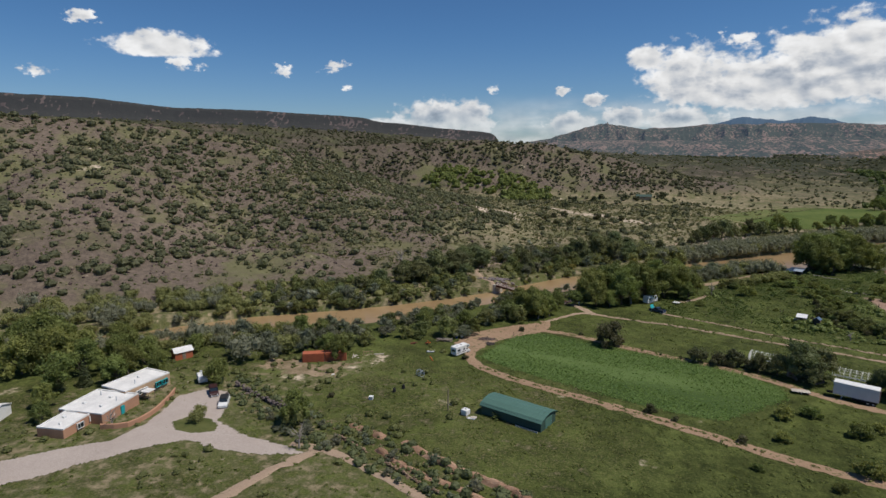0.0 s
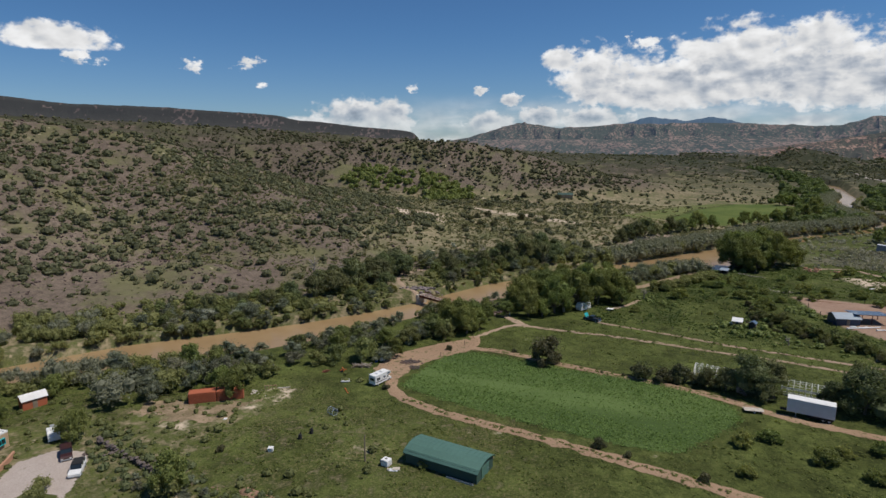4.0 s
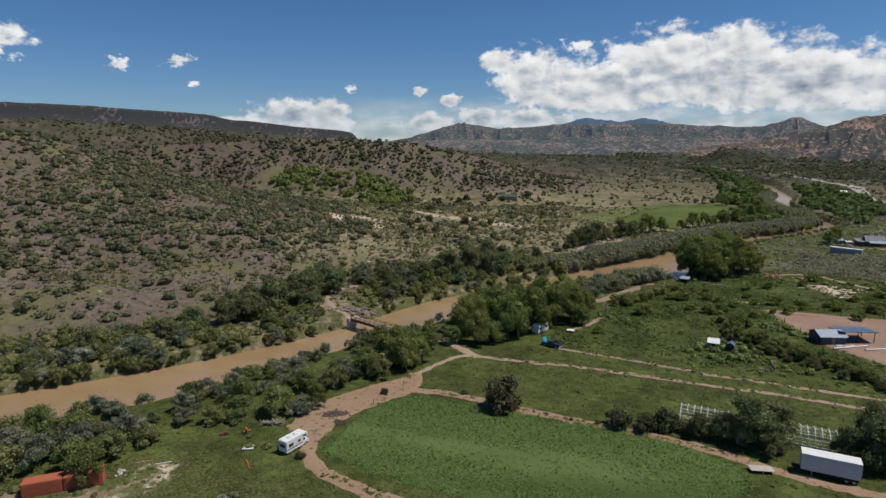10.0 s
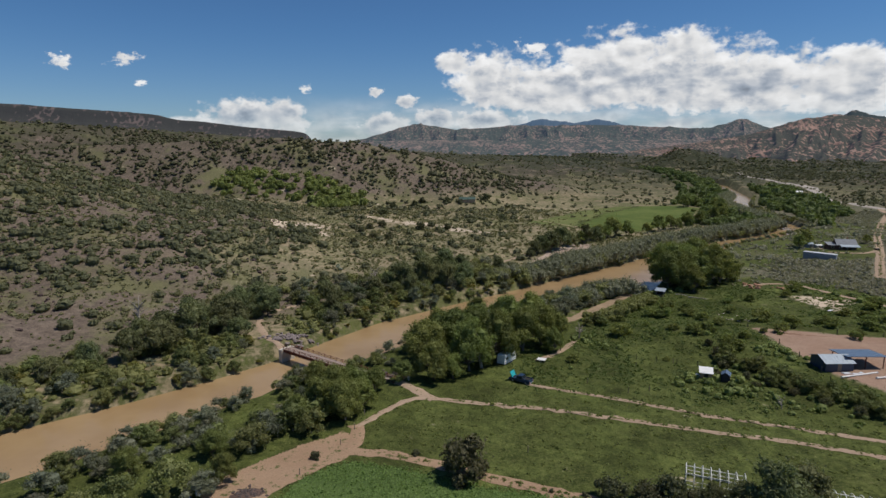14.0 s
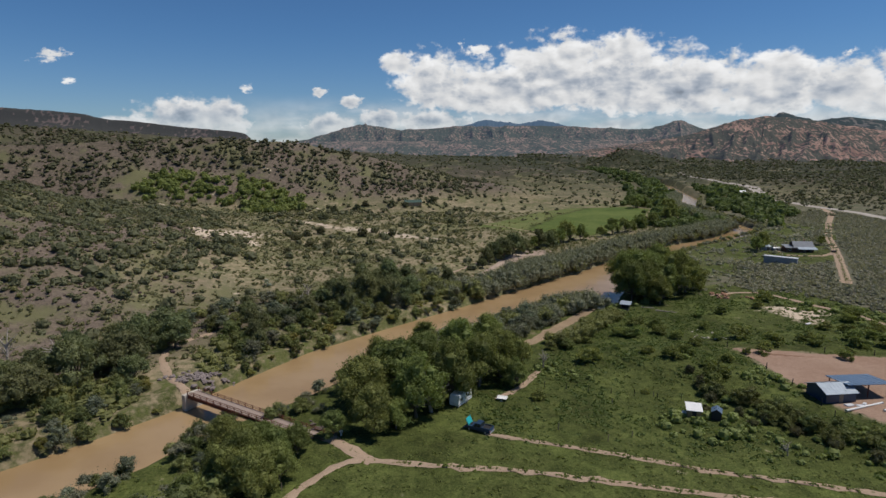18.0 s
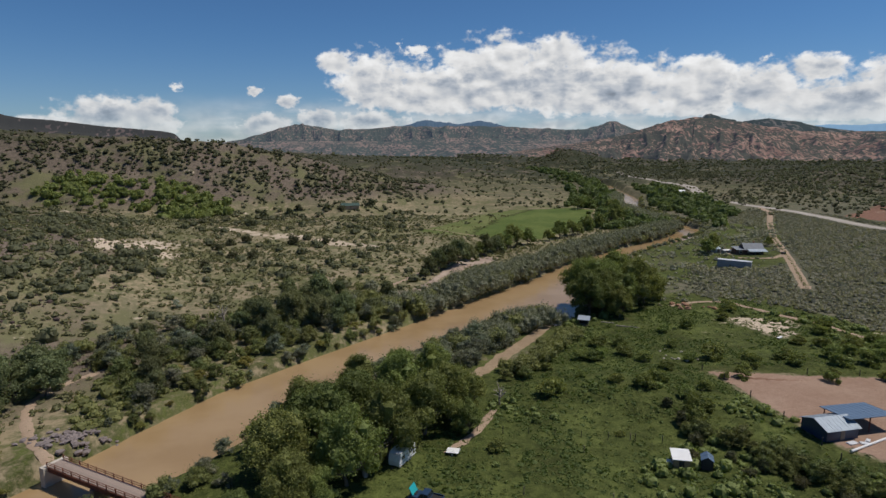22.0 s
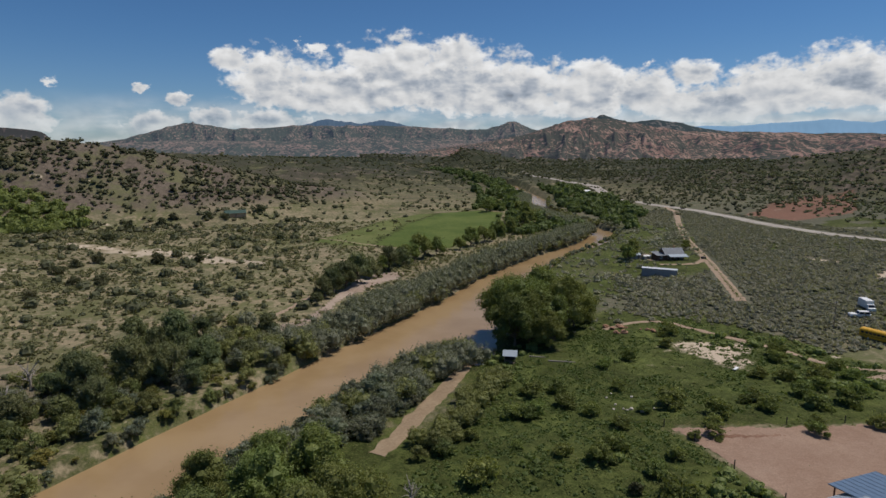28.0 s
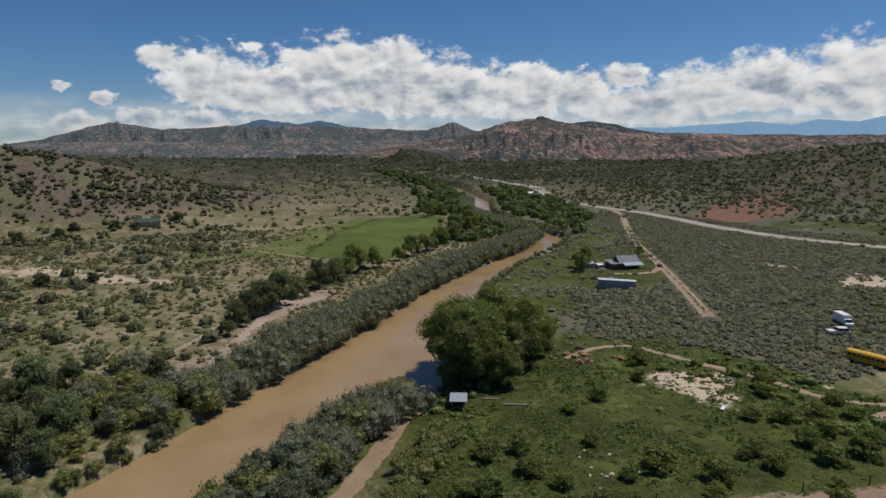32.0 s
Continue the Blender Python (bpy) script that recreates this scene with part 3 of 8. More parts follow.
def quads(name, co, faces, material_, smooth=False):
    """A mesh from arrays of corners and faces, all faces of one size."""
    me = bpy.data.meshes.new(name)
    n, k = faces.shape
    me.vertices.add(len(co))
    me.vertices.foreach_set("co", np.ascontiguousarray(co, np.float32).ravel())
    me.loops.add(n * k)
    me.loops.foreach_set("vertex_index", np.ascontiguousarray(faces, np.int32).ravel())
    me.polygons.add(n)
    me.polygons.foreach_set("loop_start", np.arange(0, n * k, k, dtype=np.int32))
    me.polygons.foreach_set("use_smooth", np.full(n, smooth))
    me.materials.append(material_)
    me.update(calc_edges=True)
    return me


xs = axis(-220, 250, 2.4, -4600, 4700, 1.034)
ys = axis(-40, 460, 2.4, -2500, 4850, 1.034)
GX, GY = np.meshgrid(xs, ys)
GZ = land(GX, GY)
me = sheet("ground", xs, ys, GZ, M_GROUND)
d_riv, (w_riv,), s_riv = along(RIVER, GX, GY)
d_riv = d_riv - w_riv / 2
green = np.maximum(inside(PASTURE, GX, GY, 3), 0.85 * (s_riv > 0) * step(176, 160, GY) * step(230, 150, np.abs(GX))) + inside(FAR_FIELD, GX, GY, 3) + 0.8 * inside(STUBBLE, GX, GY, 4) + np.where((s_riv < 0) & (GY < 205), 0.5 * step(40, 12, d_riv), 0.3 + 0.15 * (s_riv < 0)) * step(42, 6, d_riv)
green *= 1 - 0.36 * step(25, -15, GX) * step(62, 40, GY) * inside([(-130, -60), (-130, 60), (20, 60), (20, -60)], GX, GY, 24)
green += 0.36 * (s_riv > 0) * step(58, 30, d_riv) * step(150, 180, GY) * step(420, 330, GY)
green += 0.75 * inside(HOME_EAST, GX, GY, 10) + 0.7 * (s_riv > 0) * step(0.56, 0.66, fbm(GX, GY, 26, 62, 3)) * step(60, 90, GX) * step(180, 195, GY) * step(460, 380, GY)
sandy = sum(inside(p, GX, GY, 9) for p in SAND)
red_earth = 0.9 * inside(RED_EARTH, GX, GY, 9)
hilly = np.maximum(step(8, 17, GZ), (s_riv < 0) * step(14, 34, d_riv) * step(250, 190, GY))
woody = step(350, 900, np.hypot(GX, GY - 100)) * (1 - 0.35 * np.clip(red_earth, 0, 1))
for layer, chans in (("zone", (green * (1 - inside(BARE_LOT, GX, GY, 2)), sandy, red_earth)), ("cover", (hilly, woody, (s_riv > 0) * step(165, 200, GY) * step(700, 350, GY)))):
    att = me.attributes.new(layer, "FLOAT_COLOR", "POINT")
    rgba = np.ones((GX.size, 4), np.float32)
    for k, c in enumerate(chans):
        rgba[:, k] = np.clip(c, 0, 1).ravel()
    att.data.foreach_set("color", rgba.ravel())
tagged(new("ground", me), "valley floor and juniper hills of dry soil and grass", "ground", kind="structure")


def ribbon(name, line, width, material_, lift=0.06, ragged=0.25, grid=1.5, seed=1, flat=None):
    """A strip laid along a line of (x, y) on the land, with ragged edges."""
    pts = np.array(line, float)
    seg = np.r_[0, np.cumsum(np.hypot(*np.diff(pts[:, :2], axis=0).T))]
    s = np.linspace(0, seg[-1], max(3, int(seg[-1] / grid)))
    # a smooth way through the points
    cx, cy = np.interp(s, seg, pts[:, 0]), np.interp(s, seg, pts[:, 1])
    wd = np.interp(s, seg, pts[:, 2]) if pts.shape[1] > 2 else np.full(len(s), width)
    for _ in range(6):
        cx[1:-1], cy[1:-1] = (cx[:-2] + 2 * cx[1:-1] + cx[2:]) / 4, (cy[:-2] + 2 * cy[1:-1] + cy[2:]) / 4
    tx, ty = np.gradient(cx), np.gradient(cy)
    l = np.hypot(tx, ty)
    nx, ny = -ty / l, tx / l
    rng = np.random.default_rng(seed)
    across = np.array([-0.5, -0.28, 0, 0.28, 0.5])
    rows = []
    for a in across:
        j = rng.normal(0, ragged, len(s)) if abs(a) == 0.5 else np.zeros(len(s))
        x, y = cx + nx * (a * wd + j), cy + ny * (a * wd + j)
        z = np.full(len(x), flat) if flat is not None else land(x, y) + lift - (0.1 if abs(a) == 0.5 else 0)
        rows.append(np.stack([x, y, z], 1))
    co = np.stack(rows, 1).reshape(-1, 3)
    k = len(across)
    i = (np.arange(len(s) - 1)[:, None] * k + np.arange(k - 1)[None]).ravel()
    return new(name, quads(name, co, np.stack([i, i + 1, i + k + 1, i + k], 1), material_, True))


# water surface: wider than the channel, cut by the banks
wide = [(x, y, w + 9) for x, y, w in RIVER]
tagged(ribbon("water", wide, 0, M_WATER, flat=0.0, ragged=0, grid=4), "muddy brown river running between brushy banks", "river", kind="structure")

tagged(ribbon("water", [(x, y, w + 5) for x, y, w in INLET], 0, M_WATER, flat=0.004, ragged=0, grid=2), "shaded muddy inlet under the big cottonwoods", "river", kind="structure")

# ---- plants ----
def spray(rng, n, centre, radii, size, out=0.5, low=-0.75, up=0.0, loose=0.2):
    """Leaf sprays over an ellipsoid: n small pointed sprigs that mostly face outward, some straying past the edge. Corners and faces."""
    v = rng.normal(size=(n, 3))
    v /= np.linalg.norm(v, axis=1)[:, None]
    v[:, 2] = np.where(v[:, 2] < low, -v[:, 2] * 0.5, v[:, 2])
    r = np.where(rng.random(n) < loose, rng.uniform(0.95, 1.32, n), rng.uniform(0.66, 1.02, n))[:, None]
    p = np.asarray(centre) + v * r * np.asarray(radii)
    nrm = v * out + rng.normal(size=(n, 3)) * (1 - out) * 0.9 + np.array([0, 0, up])
    nrm /= np.linalg.norm(nrm, axis=1)[:, None]
    a = np.cross(nrm, rng.normal(size=(n, 3)))
    a /= np.linalg.norm(a, axis=1)[:, None]
    b = np.cross(nrm, a)
    s = size * rng.uniform(0.5, 1.35, n)[:, None]
    t = s * rng.uniform(0.7, 1.5, n)[:, None]
    lift = nrm * s * rng.uniform(-0.3, 0.3, n)[:, None]
    co = np.stack([p - a * s * 0.8 - b * t * 0.45, p + a * s * 0.7 - b * t * 0.5 + lift, p + a * s * 0.1 + b * t], 1).reshape(-1, 3)
    return co, np.arange(3 * n).reshape(-1, 3)


def heart(centre, radii, rng, rings=3, spokes=6):
    """A closed lumpy core that keeps a crown from being seen through."""
    u, w = np.meshgrid(np.arange(1, rings) * np.pi / rings, np.arange(spokes) * 2 * np.pi / spokes, indexing="ij")
    k = rng.uniform(0.78, 1.15, u.shape)
    ring = np.stack([np.sin(u) * np.cos(w) * k, np.sin(u) * np.sin(w) * k, np.cos(u) * k], -1).reshape(-1, 3)
    co = np.concatenate([ring, [(0, 0, 1.0), (0, 0, -0.9)]]) * np.asarray(radii) + np.asarray(centre)
    j = np.arange(spokes)
    n, last = (j + 1) % spokes, (rings - 2) * spokes
    f = [np.stack([np.full(spokes, len(ring)), j, n], 1), np.stack([np.full(spokes, len(ring) + 1), last + n, last + j], 1)]
    for i in range(rings - 2):
        a, b = i * spokes, (i + 1) * spokes
        f += [np.stack([a + j, b + j, b + n], 1), np.stack([a + j, b + n, a + n], 1)]
    return co, np.concatenate(f)


def gather(parts):
    cos, faces, at = [], [], 0
    for co, f in parts:
        cos.append(co)
        faces.append(f + at)
        at += len(co)
    return np.concatenate(cos), np.concatenate(faces)


def tube(way, radii, sides=6):
    """A tapered limb along a list of places."""
    way = np.asarray(way, float)
    d = np.gradient(way, axis=0)
    d /= np.linalg.norm(d, axis=1)[:, None]
    up = np.where(np.abs(d[:, 2:3]) > 0.9, [[1.0, 0, 0]], [[0, 0, 1.0]])
    a = np.cross(d, up)
    a /= np.linalg.norm(a, axis=1)[:, None]
    b = np.cross(d, a)
    w = np.arange(sides) * 2 * np.pi / sides
    r = np.asarray(radii, float)[:, None, None]
    co = way[:, None] + r * (np.cos(w)[None, :, None] * a[:, None] + np.sin(w)[None, :, None] * b[:, None])
    i, j = np.meshgrid(np.arange(len(way) - 1), np.arange(sides), indexing="ij")
    f = np.stack([i * sides + j, i * sides + (j + 1) % sides, (i + 1) * sides + (j + 1) % sides, (i + 1) * sides + j], -1).reshape(-1, 4)
    return co.reshape(-1, 3), f


def make_tree(name, label, category, group, seed, tall, wide, leaves, lobes, cards, size, stem=0.28, stems=1, bare=0.22, low=0.28):
    """A tree standing at the origin: trunk with limbs, and a crown of lobes built from leaf sprays."""
    rng = np.random.default_rng(seed)
    root = tagged(new(name), label, category, group)
    crown, wood = [], []
    tops = []
    base = bare * tall
    for k in range(lobes):
        ang, f = k * 2.4 + rng.uniform(-0.5, 0.5), math.sqrt((k + 0.4) / lobes)
        z = base + (tall - base) * (low + 0.5 * (1 - f * f) + rng.uniform(-0.16, 0.18))
        rr = wide * 0.7 * f * rng.uniform(0.7, 1.25)
        c = np.array([rr * math.cos(ang), rr * math.sin(ang), z])
        rad = np.array([wide, wide, (tall - base) * 0.58]) * rng.uniform(0.24, 0.4) * (1.15 if f < 0.5 else 0.95)
        c[2] = min(max(c[2], base + rad[2] * 0.6), tall - rad[2] * 0.9)
        tops.append(c)
        crown.append(heart(c, rad * 0.62, rng, 3, 6))
        for j in range(4):                    # each bough ends in a few ragged tufts
            d = rng.normal(size=3) * (1, 1, 0.7)
            d /= np.linalg.norm(d)
            q = c + d * rad * rng.uniform(0.3, 0.75)
            small = rad * rng.uniform(0.5, 0.85)
            q[2] = max(q[2], small[2] * 0.5)
            if j < 2:
                crown.append(heart(q, small * 0.58, rng, 3, 5))
            crown.append(spray(rng, cards, q, small, size))
    crown.append(spray(rng, cards * 2, (0, 0, base + (tall - base) * 0.5), (wide * 0.9, wide * 0.9, (tall - base) * 0.5), size * 0.9))
    for k in range(stems):
        lean = rng.normal(0, 0.06 * tall, 2) * (1 if stems == 1 else 2.2)
        fork = np.array([lean[0], lean[1], base + 0.12 * tall])
        wood.append(tube([(lean[0] * 0.1, lean[1] * 0.1, -0.3), fork * (0.5, 0.5, 0.5), fork], [stem * 1.3, stem, stem * 0.8]))
        for c in tops[k::stems] if tall > 6 else ():
            mid = fork * 0.45 + c * 0.55 + rng.normal(0, 0.05 * wide, 3)
            wood.append(tube([fork, mid, c + (0, 0, 0.25 * (tall - c[2]))], [stem * 0.6, stem * 0.38, stem * 0.1], 5))
    for nm, geo, mat in (("trunk", wood, M_BARK), ("crown", crown, leaves)):
        ob = new(nm, quads(nm, *gather(geo), mat, nm == "trunk"))
        ob.parent = root
    return root


def set_trees(kinds, spots, seed, sink=0.15, squash=0.12):
    """Stand copies of the kinds on spots of (x, y, size), and take the patterns away."""
    rng = random.Random(seed)
    for x, y, s in spots:
        src = kinds[rng.randrange(len(kinds))]
        m = pose(x, y, height_at(x, y) - sink, 0, 0, rng.uniform(0, 360)) @ Matrix.Diagonal((s, s * rng.uniform(0.9, 1.1), s * rng.uniform(1 - squash, 1 + squash), 1))
        ob = copy_thing(src, m)
        ob.scale = m.to_scale()


def drop_pattern(kinds):
    for ob in kinds:
        for o in (*ob.children_recursive, ob):
            bpy.data.objects.remove(o)


cottonwoods = [make_tree("cottonwood_tree", "large cottonwood with a broad dark green leafy crown", "tree", "cottonwoods by the river", 10 + k, 13.8, 6.8, M_COTTON, 20, 230, 0.2, 0.34, 1 + k % 2, 0.06) for k in range(5)]
bank_trees = [make_tree("bank_tree", "dull grey-green tree in the thicket on the bank", "tree", "trees of the bank thicket", 20 + k, 9.0, 4.6, M_DULL, 14, 165, 0.19, 0.22, 1 + k % 2, 0.05) for k in range(4)]
yard_trees = [make_tree("shade_tree", "leafy green shade tree with a rounded ragged crown", "tree", "shade trees of the valley", 90 + k, 13.8, 6.8, M_COTTON, 13, 120, 0.32, 0.34, 1, 0.06) for k in range(4)]
olives = [make_tree("russian_olive", "silvery grey-green olive shrub crowding the river bank", "shrub", "shrubs on the river banks", 30 + k, 5.2, 3.7, M_OLIVE, 8, 84, 0.17, 0.12, 1, 0.0, 0.2) for k in range(5)]
willows = [make_tree("willow_shrub", "green willow shrub with dense ragged growth on the bank", "shrub", "shrubs on the river banks", 50 + k, 4.6, 3.3, M_WILLOW, 8, 82, 0.17, 0.1, 1, 0.0, 0.2) for k in range(5)]
yellows = [make_tree("yellow_shrub", "yellowish green shrub in the brush by the bridge", "shrub", "shrubs on the river banks", 60 + k, 2.8, 2.2, M_YELLOW, 6, 60, 0.15, 0.08, 1, 0.03) for k in range(2)]
silvers = [make_tree("silver_shrub", "pale silver-blue olive shrub standing out of the thicket", "shrub", "shrubs on the river banks", 65 + k, 5.0, 3.8, M_SILVER, 8, 84, 0.17, 0.1, 1, 0.03) for k in range(2)]
orchard = [make_tree("orchard_tree", "small ragged fruit tree in the green pasture", "tree", "fruit trees in the pasture", 70 + k, 2.9, 2.4, M_COTTON, 8, 90, 0.16, 0.1, 1 + k % 2, 0.0, 0.2) for k in range(4)]
junipers = [make_tree("juniper_bush", "dark rounded juniper bush by the dirt road", "shrub", "junipers by the field", 80 + k, 3.0, 2.0, M_JUNIPER, 10, 120, 0.15, 0.12, 1, 0.0, 0.16) for k in range(3)]

# big trees: x, y, size against the pattern
COTTONWOODS_BEND = [(-20, 115, 0.42), (-13, 117.5, 0.72), (-16, 127, 0.95), (-5, 124, 0.9), (-9, 135, 1.0), (2, 131, 0.92), (-4, 144, 0.95), (9, 138.5, 0.92), (5, 151, 0.95),
                    (15, 144, 0.85), (13, 156, 0.85), (20, 149, 0.5), (-20, 137, 0.5), (-13, 147, 0.76), (-3, 157, 0.74), (6, 163, 0.64), (-9, 119, 0.5), (17, 138, 0.5)]
COTTONWOODS_HUT = [(70, 210, 1.0), (73, 217, 1.2), (80, 213, 1.15), (73, 226, 1.1), (81, 221, 1.25), (88, 217, 1.1), (86, 227, 1.15), (94, 221, 0.95), (79, 230, 1.1), (78, 206, 0.7), (99, 227, 0.8), (92, 229, 0.95), (75, 212, 1.05)]
COTTONWOODS_NEAR = [(-30, 97, 0.6), (-35, 99, 0.6), (-27.5, 102, 0.55), (-61, 74, 0.42), (-50, 82, 0.42), (-45, 74, 0.36), (-33, 104, 0.6), (-39, 94, 0.5), (-29, 107, 0.52), (-26, 110, 0.42),
                    (-36, 109, 0.5), (-40, 114, 0.46), (-32, 112, 0.4)]
BANK_TREES = [(-86, 134, 1.25), (-76, 151, 1.4), (-82, 143, 1.3), (-76, 158, 1.2), (-92, 146, 1.1), (-90, 158, 1.05), (-78, 168, 1.1), (-97, 142, 0.9), (-92, 128, 1.0), (-70, 145, 0.8), (-52, 181, 0.95), (-57, 193, 0.85),
              (-40, 196, 0.85), (-30, 208, 1.0), (-22, 214, 1.1), (-14, 211, 1.0), (-7, 217, 1.05), (-25, 224, 0.95), (-12, 224, 0.95), (2, 222, 0.8), (-37, 210, 0.8), (-20, 233, 0.8), (-3, 230, 0.7), (9, 238, 0.5),
              (-46, 205, 0.65), (31, 282, 1.15), (36, 288, 1.4), (42, 295, 1.3), (27, 276, 0.9), (59, 314, 1.2), (49, 303, 1.0), (24, 268, 0.6), (66, 322, 1.1), (-104, 115, 0.75), (-110, 108, 0.7), (-118, 100, 0.7), (-99, 122, 0.75), (-60, 202, 0.6),
              (-34, 218, 0.9), (-17, 219, 0.9), (-27, 202, 0.7), (-9, 207, 0.75), (-44, 189, 0.7), (-84, 152, 1.0), (-79, 159, 0.9), (-70, 168, 1.15), (-75, 173, 1.2), (-83, 168, 1.1), (-72, 178, 0.8), (-16, 236, 1.15), (-10, 240, 0.8), (-26, 240, 0.9), (7, 240, 0.75), (-50, 172, 0.7), (-47, 166, 0.6)]
COTTONWOODS_HOME = [(-122.6, 18.2, 0.7), (-126, 11, 0.75), (-138, 12, 0.8), (-140, 8, 0.8), (-115, 10, 0.6), (-92, 18, 0.5), (-73, 42, 0.5), (-78, 45, 0.45), (-110, 18, 0.5), (-116, 14, 0.6), (-124, 2, 0.7), (-134, 16, 0.85), (-142, 6, 0.85), (-150, 20, 0.9), (-160, 8, 0.9), (-130, 26, 0.7), (-118, 22, 0.62),
                    (-170, 26, 0.9), (-182, 12, 0.9), (-146, -6, 0.8), (-165, -10, 0.85), (-62, 6, 0.52), (-99, 48, 0.45), (-92, 54, 0.5), (-85, 55, 0.5), (-113, 34, 0.42), (-104, 41, 0.42),
                    (-118, -6, 0.4), (-112, -11, 0.36), (-195, 30, 0.9), (-210, 10, 1.0)]
COTTONWOODS_FAR = [(79, 337, 0.95), (88, 341, 0.7), (67, 325, 0.75), (112, 360, 0.75), (56, 312, 0.55), (74, 331, 0.6), (103, 352, 0.5), (122, 368, 0.7), (171, 304, 0.7), (165, 298, 0.55), (183, 509, 0.9), (176, 500, 0.8), (192, 515, 0.8),
                   (128, 372, 0.6), (140, 388, 0.65), (152, 398, 0.65), (168, 415, 0.7), (180, 430, 0.7), (186, 450, 0.75), (195, 470, 0.8), (200, 492, 0.8), (208, 312, 0.4), (196, 398, 0.6)]
GREENHOUSE_TREES = [(39.5, 66.5, 1.1), (43.5, 69, 1.0), (42, 64.5, 0.85), (35, 68, 0.65), (31, 68.5, 0.5), (60, 61, 1.3), (66, 66, 1.25), (70, 58, 1.4), (55, 64, 0.6), (63, 70, 1.0)]
for spots in (COTTONWOODS_BEND, COTTONWOODS_HUT, COTTONWOODS_NEAR):
    set_trees(cottonwoods, spots, len(spots))
for spots in (COTTONWOODS_HOME, COTTONWOODS_FAR):
    set_trees(yard_trees, spots, len(spots))
set_trees(bank_trees, BANK_TREES + GREENHOUSE_TREES, 31, squash=0.18)
set_trees(silvers, [(-113, 92, 0.95), (-106, 97, 0.75), (-116, 83, 0.6), (-62, 236, 0.6)], 32)
set_trees(junipers, [(-5.7, 77, 2.3), (-14.4, 84, 0.5), (17, 71, 1.45), (22, 70.5, 1.4), (25.5, 71, 1.5), (30, 70, 1.35), (6, 35.5, 0.7), (10.9, 33, 0.45), (22.7, 27.4, 0.6), (-3, 82, 0.3), (13, 72, 0.35),
                     (8, 73, 0.3), (-32, 82, 0.55), (-62, 20, 0.5), (54, 123.5, 0.55), (57, 128, 0.75), (58, 134, 0.9), (60, 122, 0.6), (63, 118, 0.7), (66, 113, 0.7), (70, 108, 0.8), (74, 103, 0.8),
                     (79, 97, 0.8), (58, 140, 0.6), (60, 117, 0.6), (-40.9, 53.4, 0.5)], 3)
set_trees(junipers, [(-36.2, 352.3, 1.9), (-19.5, 351.7, 1.3), (17.9, 407.6, 1.5), (-61.3, 360.5, 1.6), (-68, 352, 1.4), (-51, 318.2, 1.5), (-60.4, 319.6, 1.3), (-71, 339.3, 1.7), (-66.5, 293.5, 1.4), (-69.7, 422.5, 1.9),
                     (-67.9, 466.5, 2.0), (-51.7, 479.3, 2.0), (-46.2, 490.5, 1.8), (-24.9, 489.7, 1.9), (-13.5, 482.9, 1.5), (8.6, 501.6, 2.0)], 6)
ORCHARD_NEAR = [(37.5, 45, 0.9), (32, 42, 1.0), (30, 31, 0.8), (45, 39, 1.1), (42, 23, 1.3), (49, 42, 0.8), (51, 34, 0.9), (48, 26, 0.9), (55, 30, 1.0), (24, 18, 0.5), (56, 44, 0.9), (36, 16, 0.7), (-23.8, 22.1, 0.6)]
ORCHARD_MID = [(21, 131, 0.8), (38, 152, 1.4), (52, 171, 1.0), (56.4, 170, 1.1), (61.7, 151.7, 1.15), (57.8, 149.2, 1.2), (53, 153, 0.8), (62, 136, 1.5), (60, 133, 1.2), (68.4, 159, 1.0), (60, 179.5, 1.35), (66, 179, 1.1),
               (54, 169.5, 1.1), (64, 172, 1.1), (66.4, 166, 1.0), (31, 140, 0.5), (45, 133, 0.45), (47, 158, 0.6), (41, 165, 0.7), (70, 146, 0.9), (64, 143, 0.9)]
ORCHARD_LOT = [(77.1, 150.4, 0.6), (81.3, 150, 1.0), (98.5, 144.8, 0.8), (111.1, 142.8, 0.95), (83, 164, 1.55), (88, 157, 1.25), (111, 170, 0.9), (115, 167, 1.0), (122, 164.5, 1.35), (120, 154, 1.3), (108, 153, 1.15), (98.6, 155.5, 1.1), (115, 152, 1.2), (97.4, 160, 0.7), (113, 203, 1.5), (106, 195, 1.0), (92, 191, 1.0),
               (83.4, 188.6, 1.0), (126, 180, 1.3), (123, 177, 1.1), (76.6, 163.5, 0.9), (110.6, 158.6, 1.1), (99.7, 160, 0.9), (128, 162, 1.0), (131, 168, 1.0), (84, 153.5, 0.8), (101, 147, 0.8), (79, 176, 0.8), (117, 160, 0.9)]
for spots in (ORCHARD_NEAR, ORCHARD_MID, ORCHARD_LOT):
    set_trees(orchard, spots, len(spots) + 1)

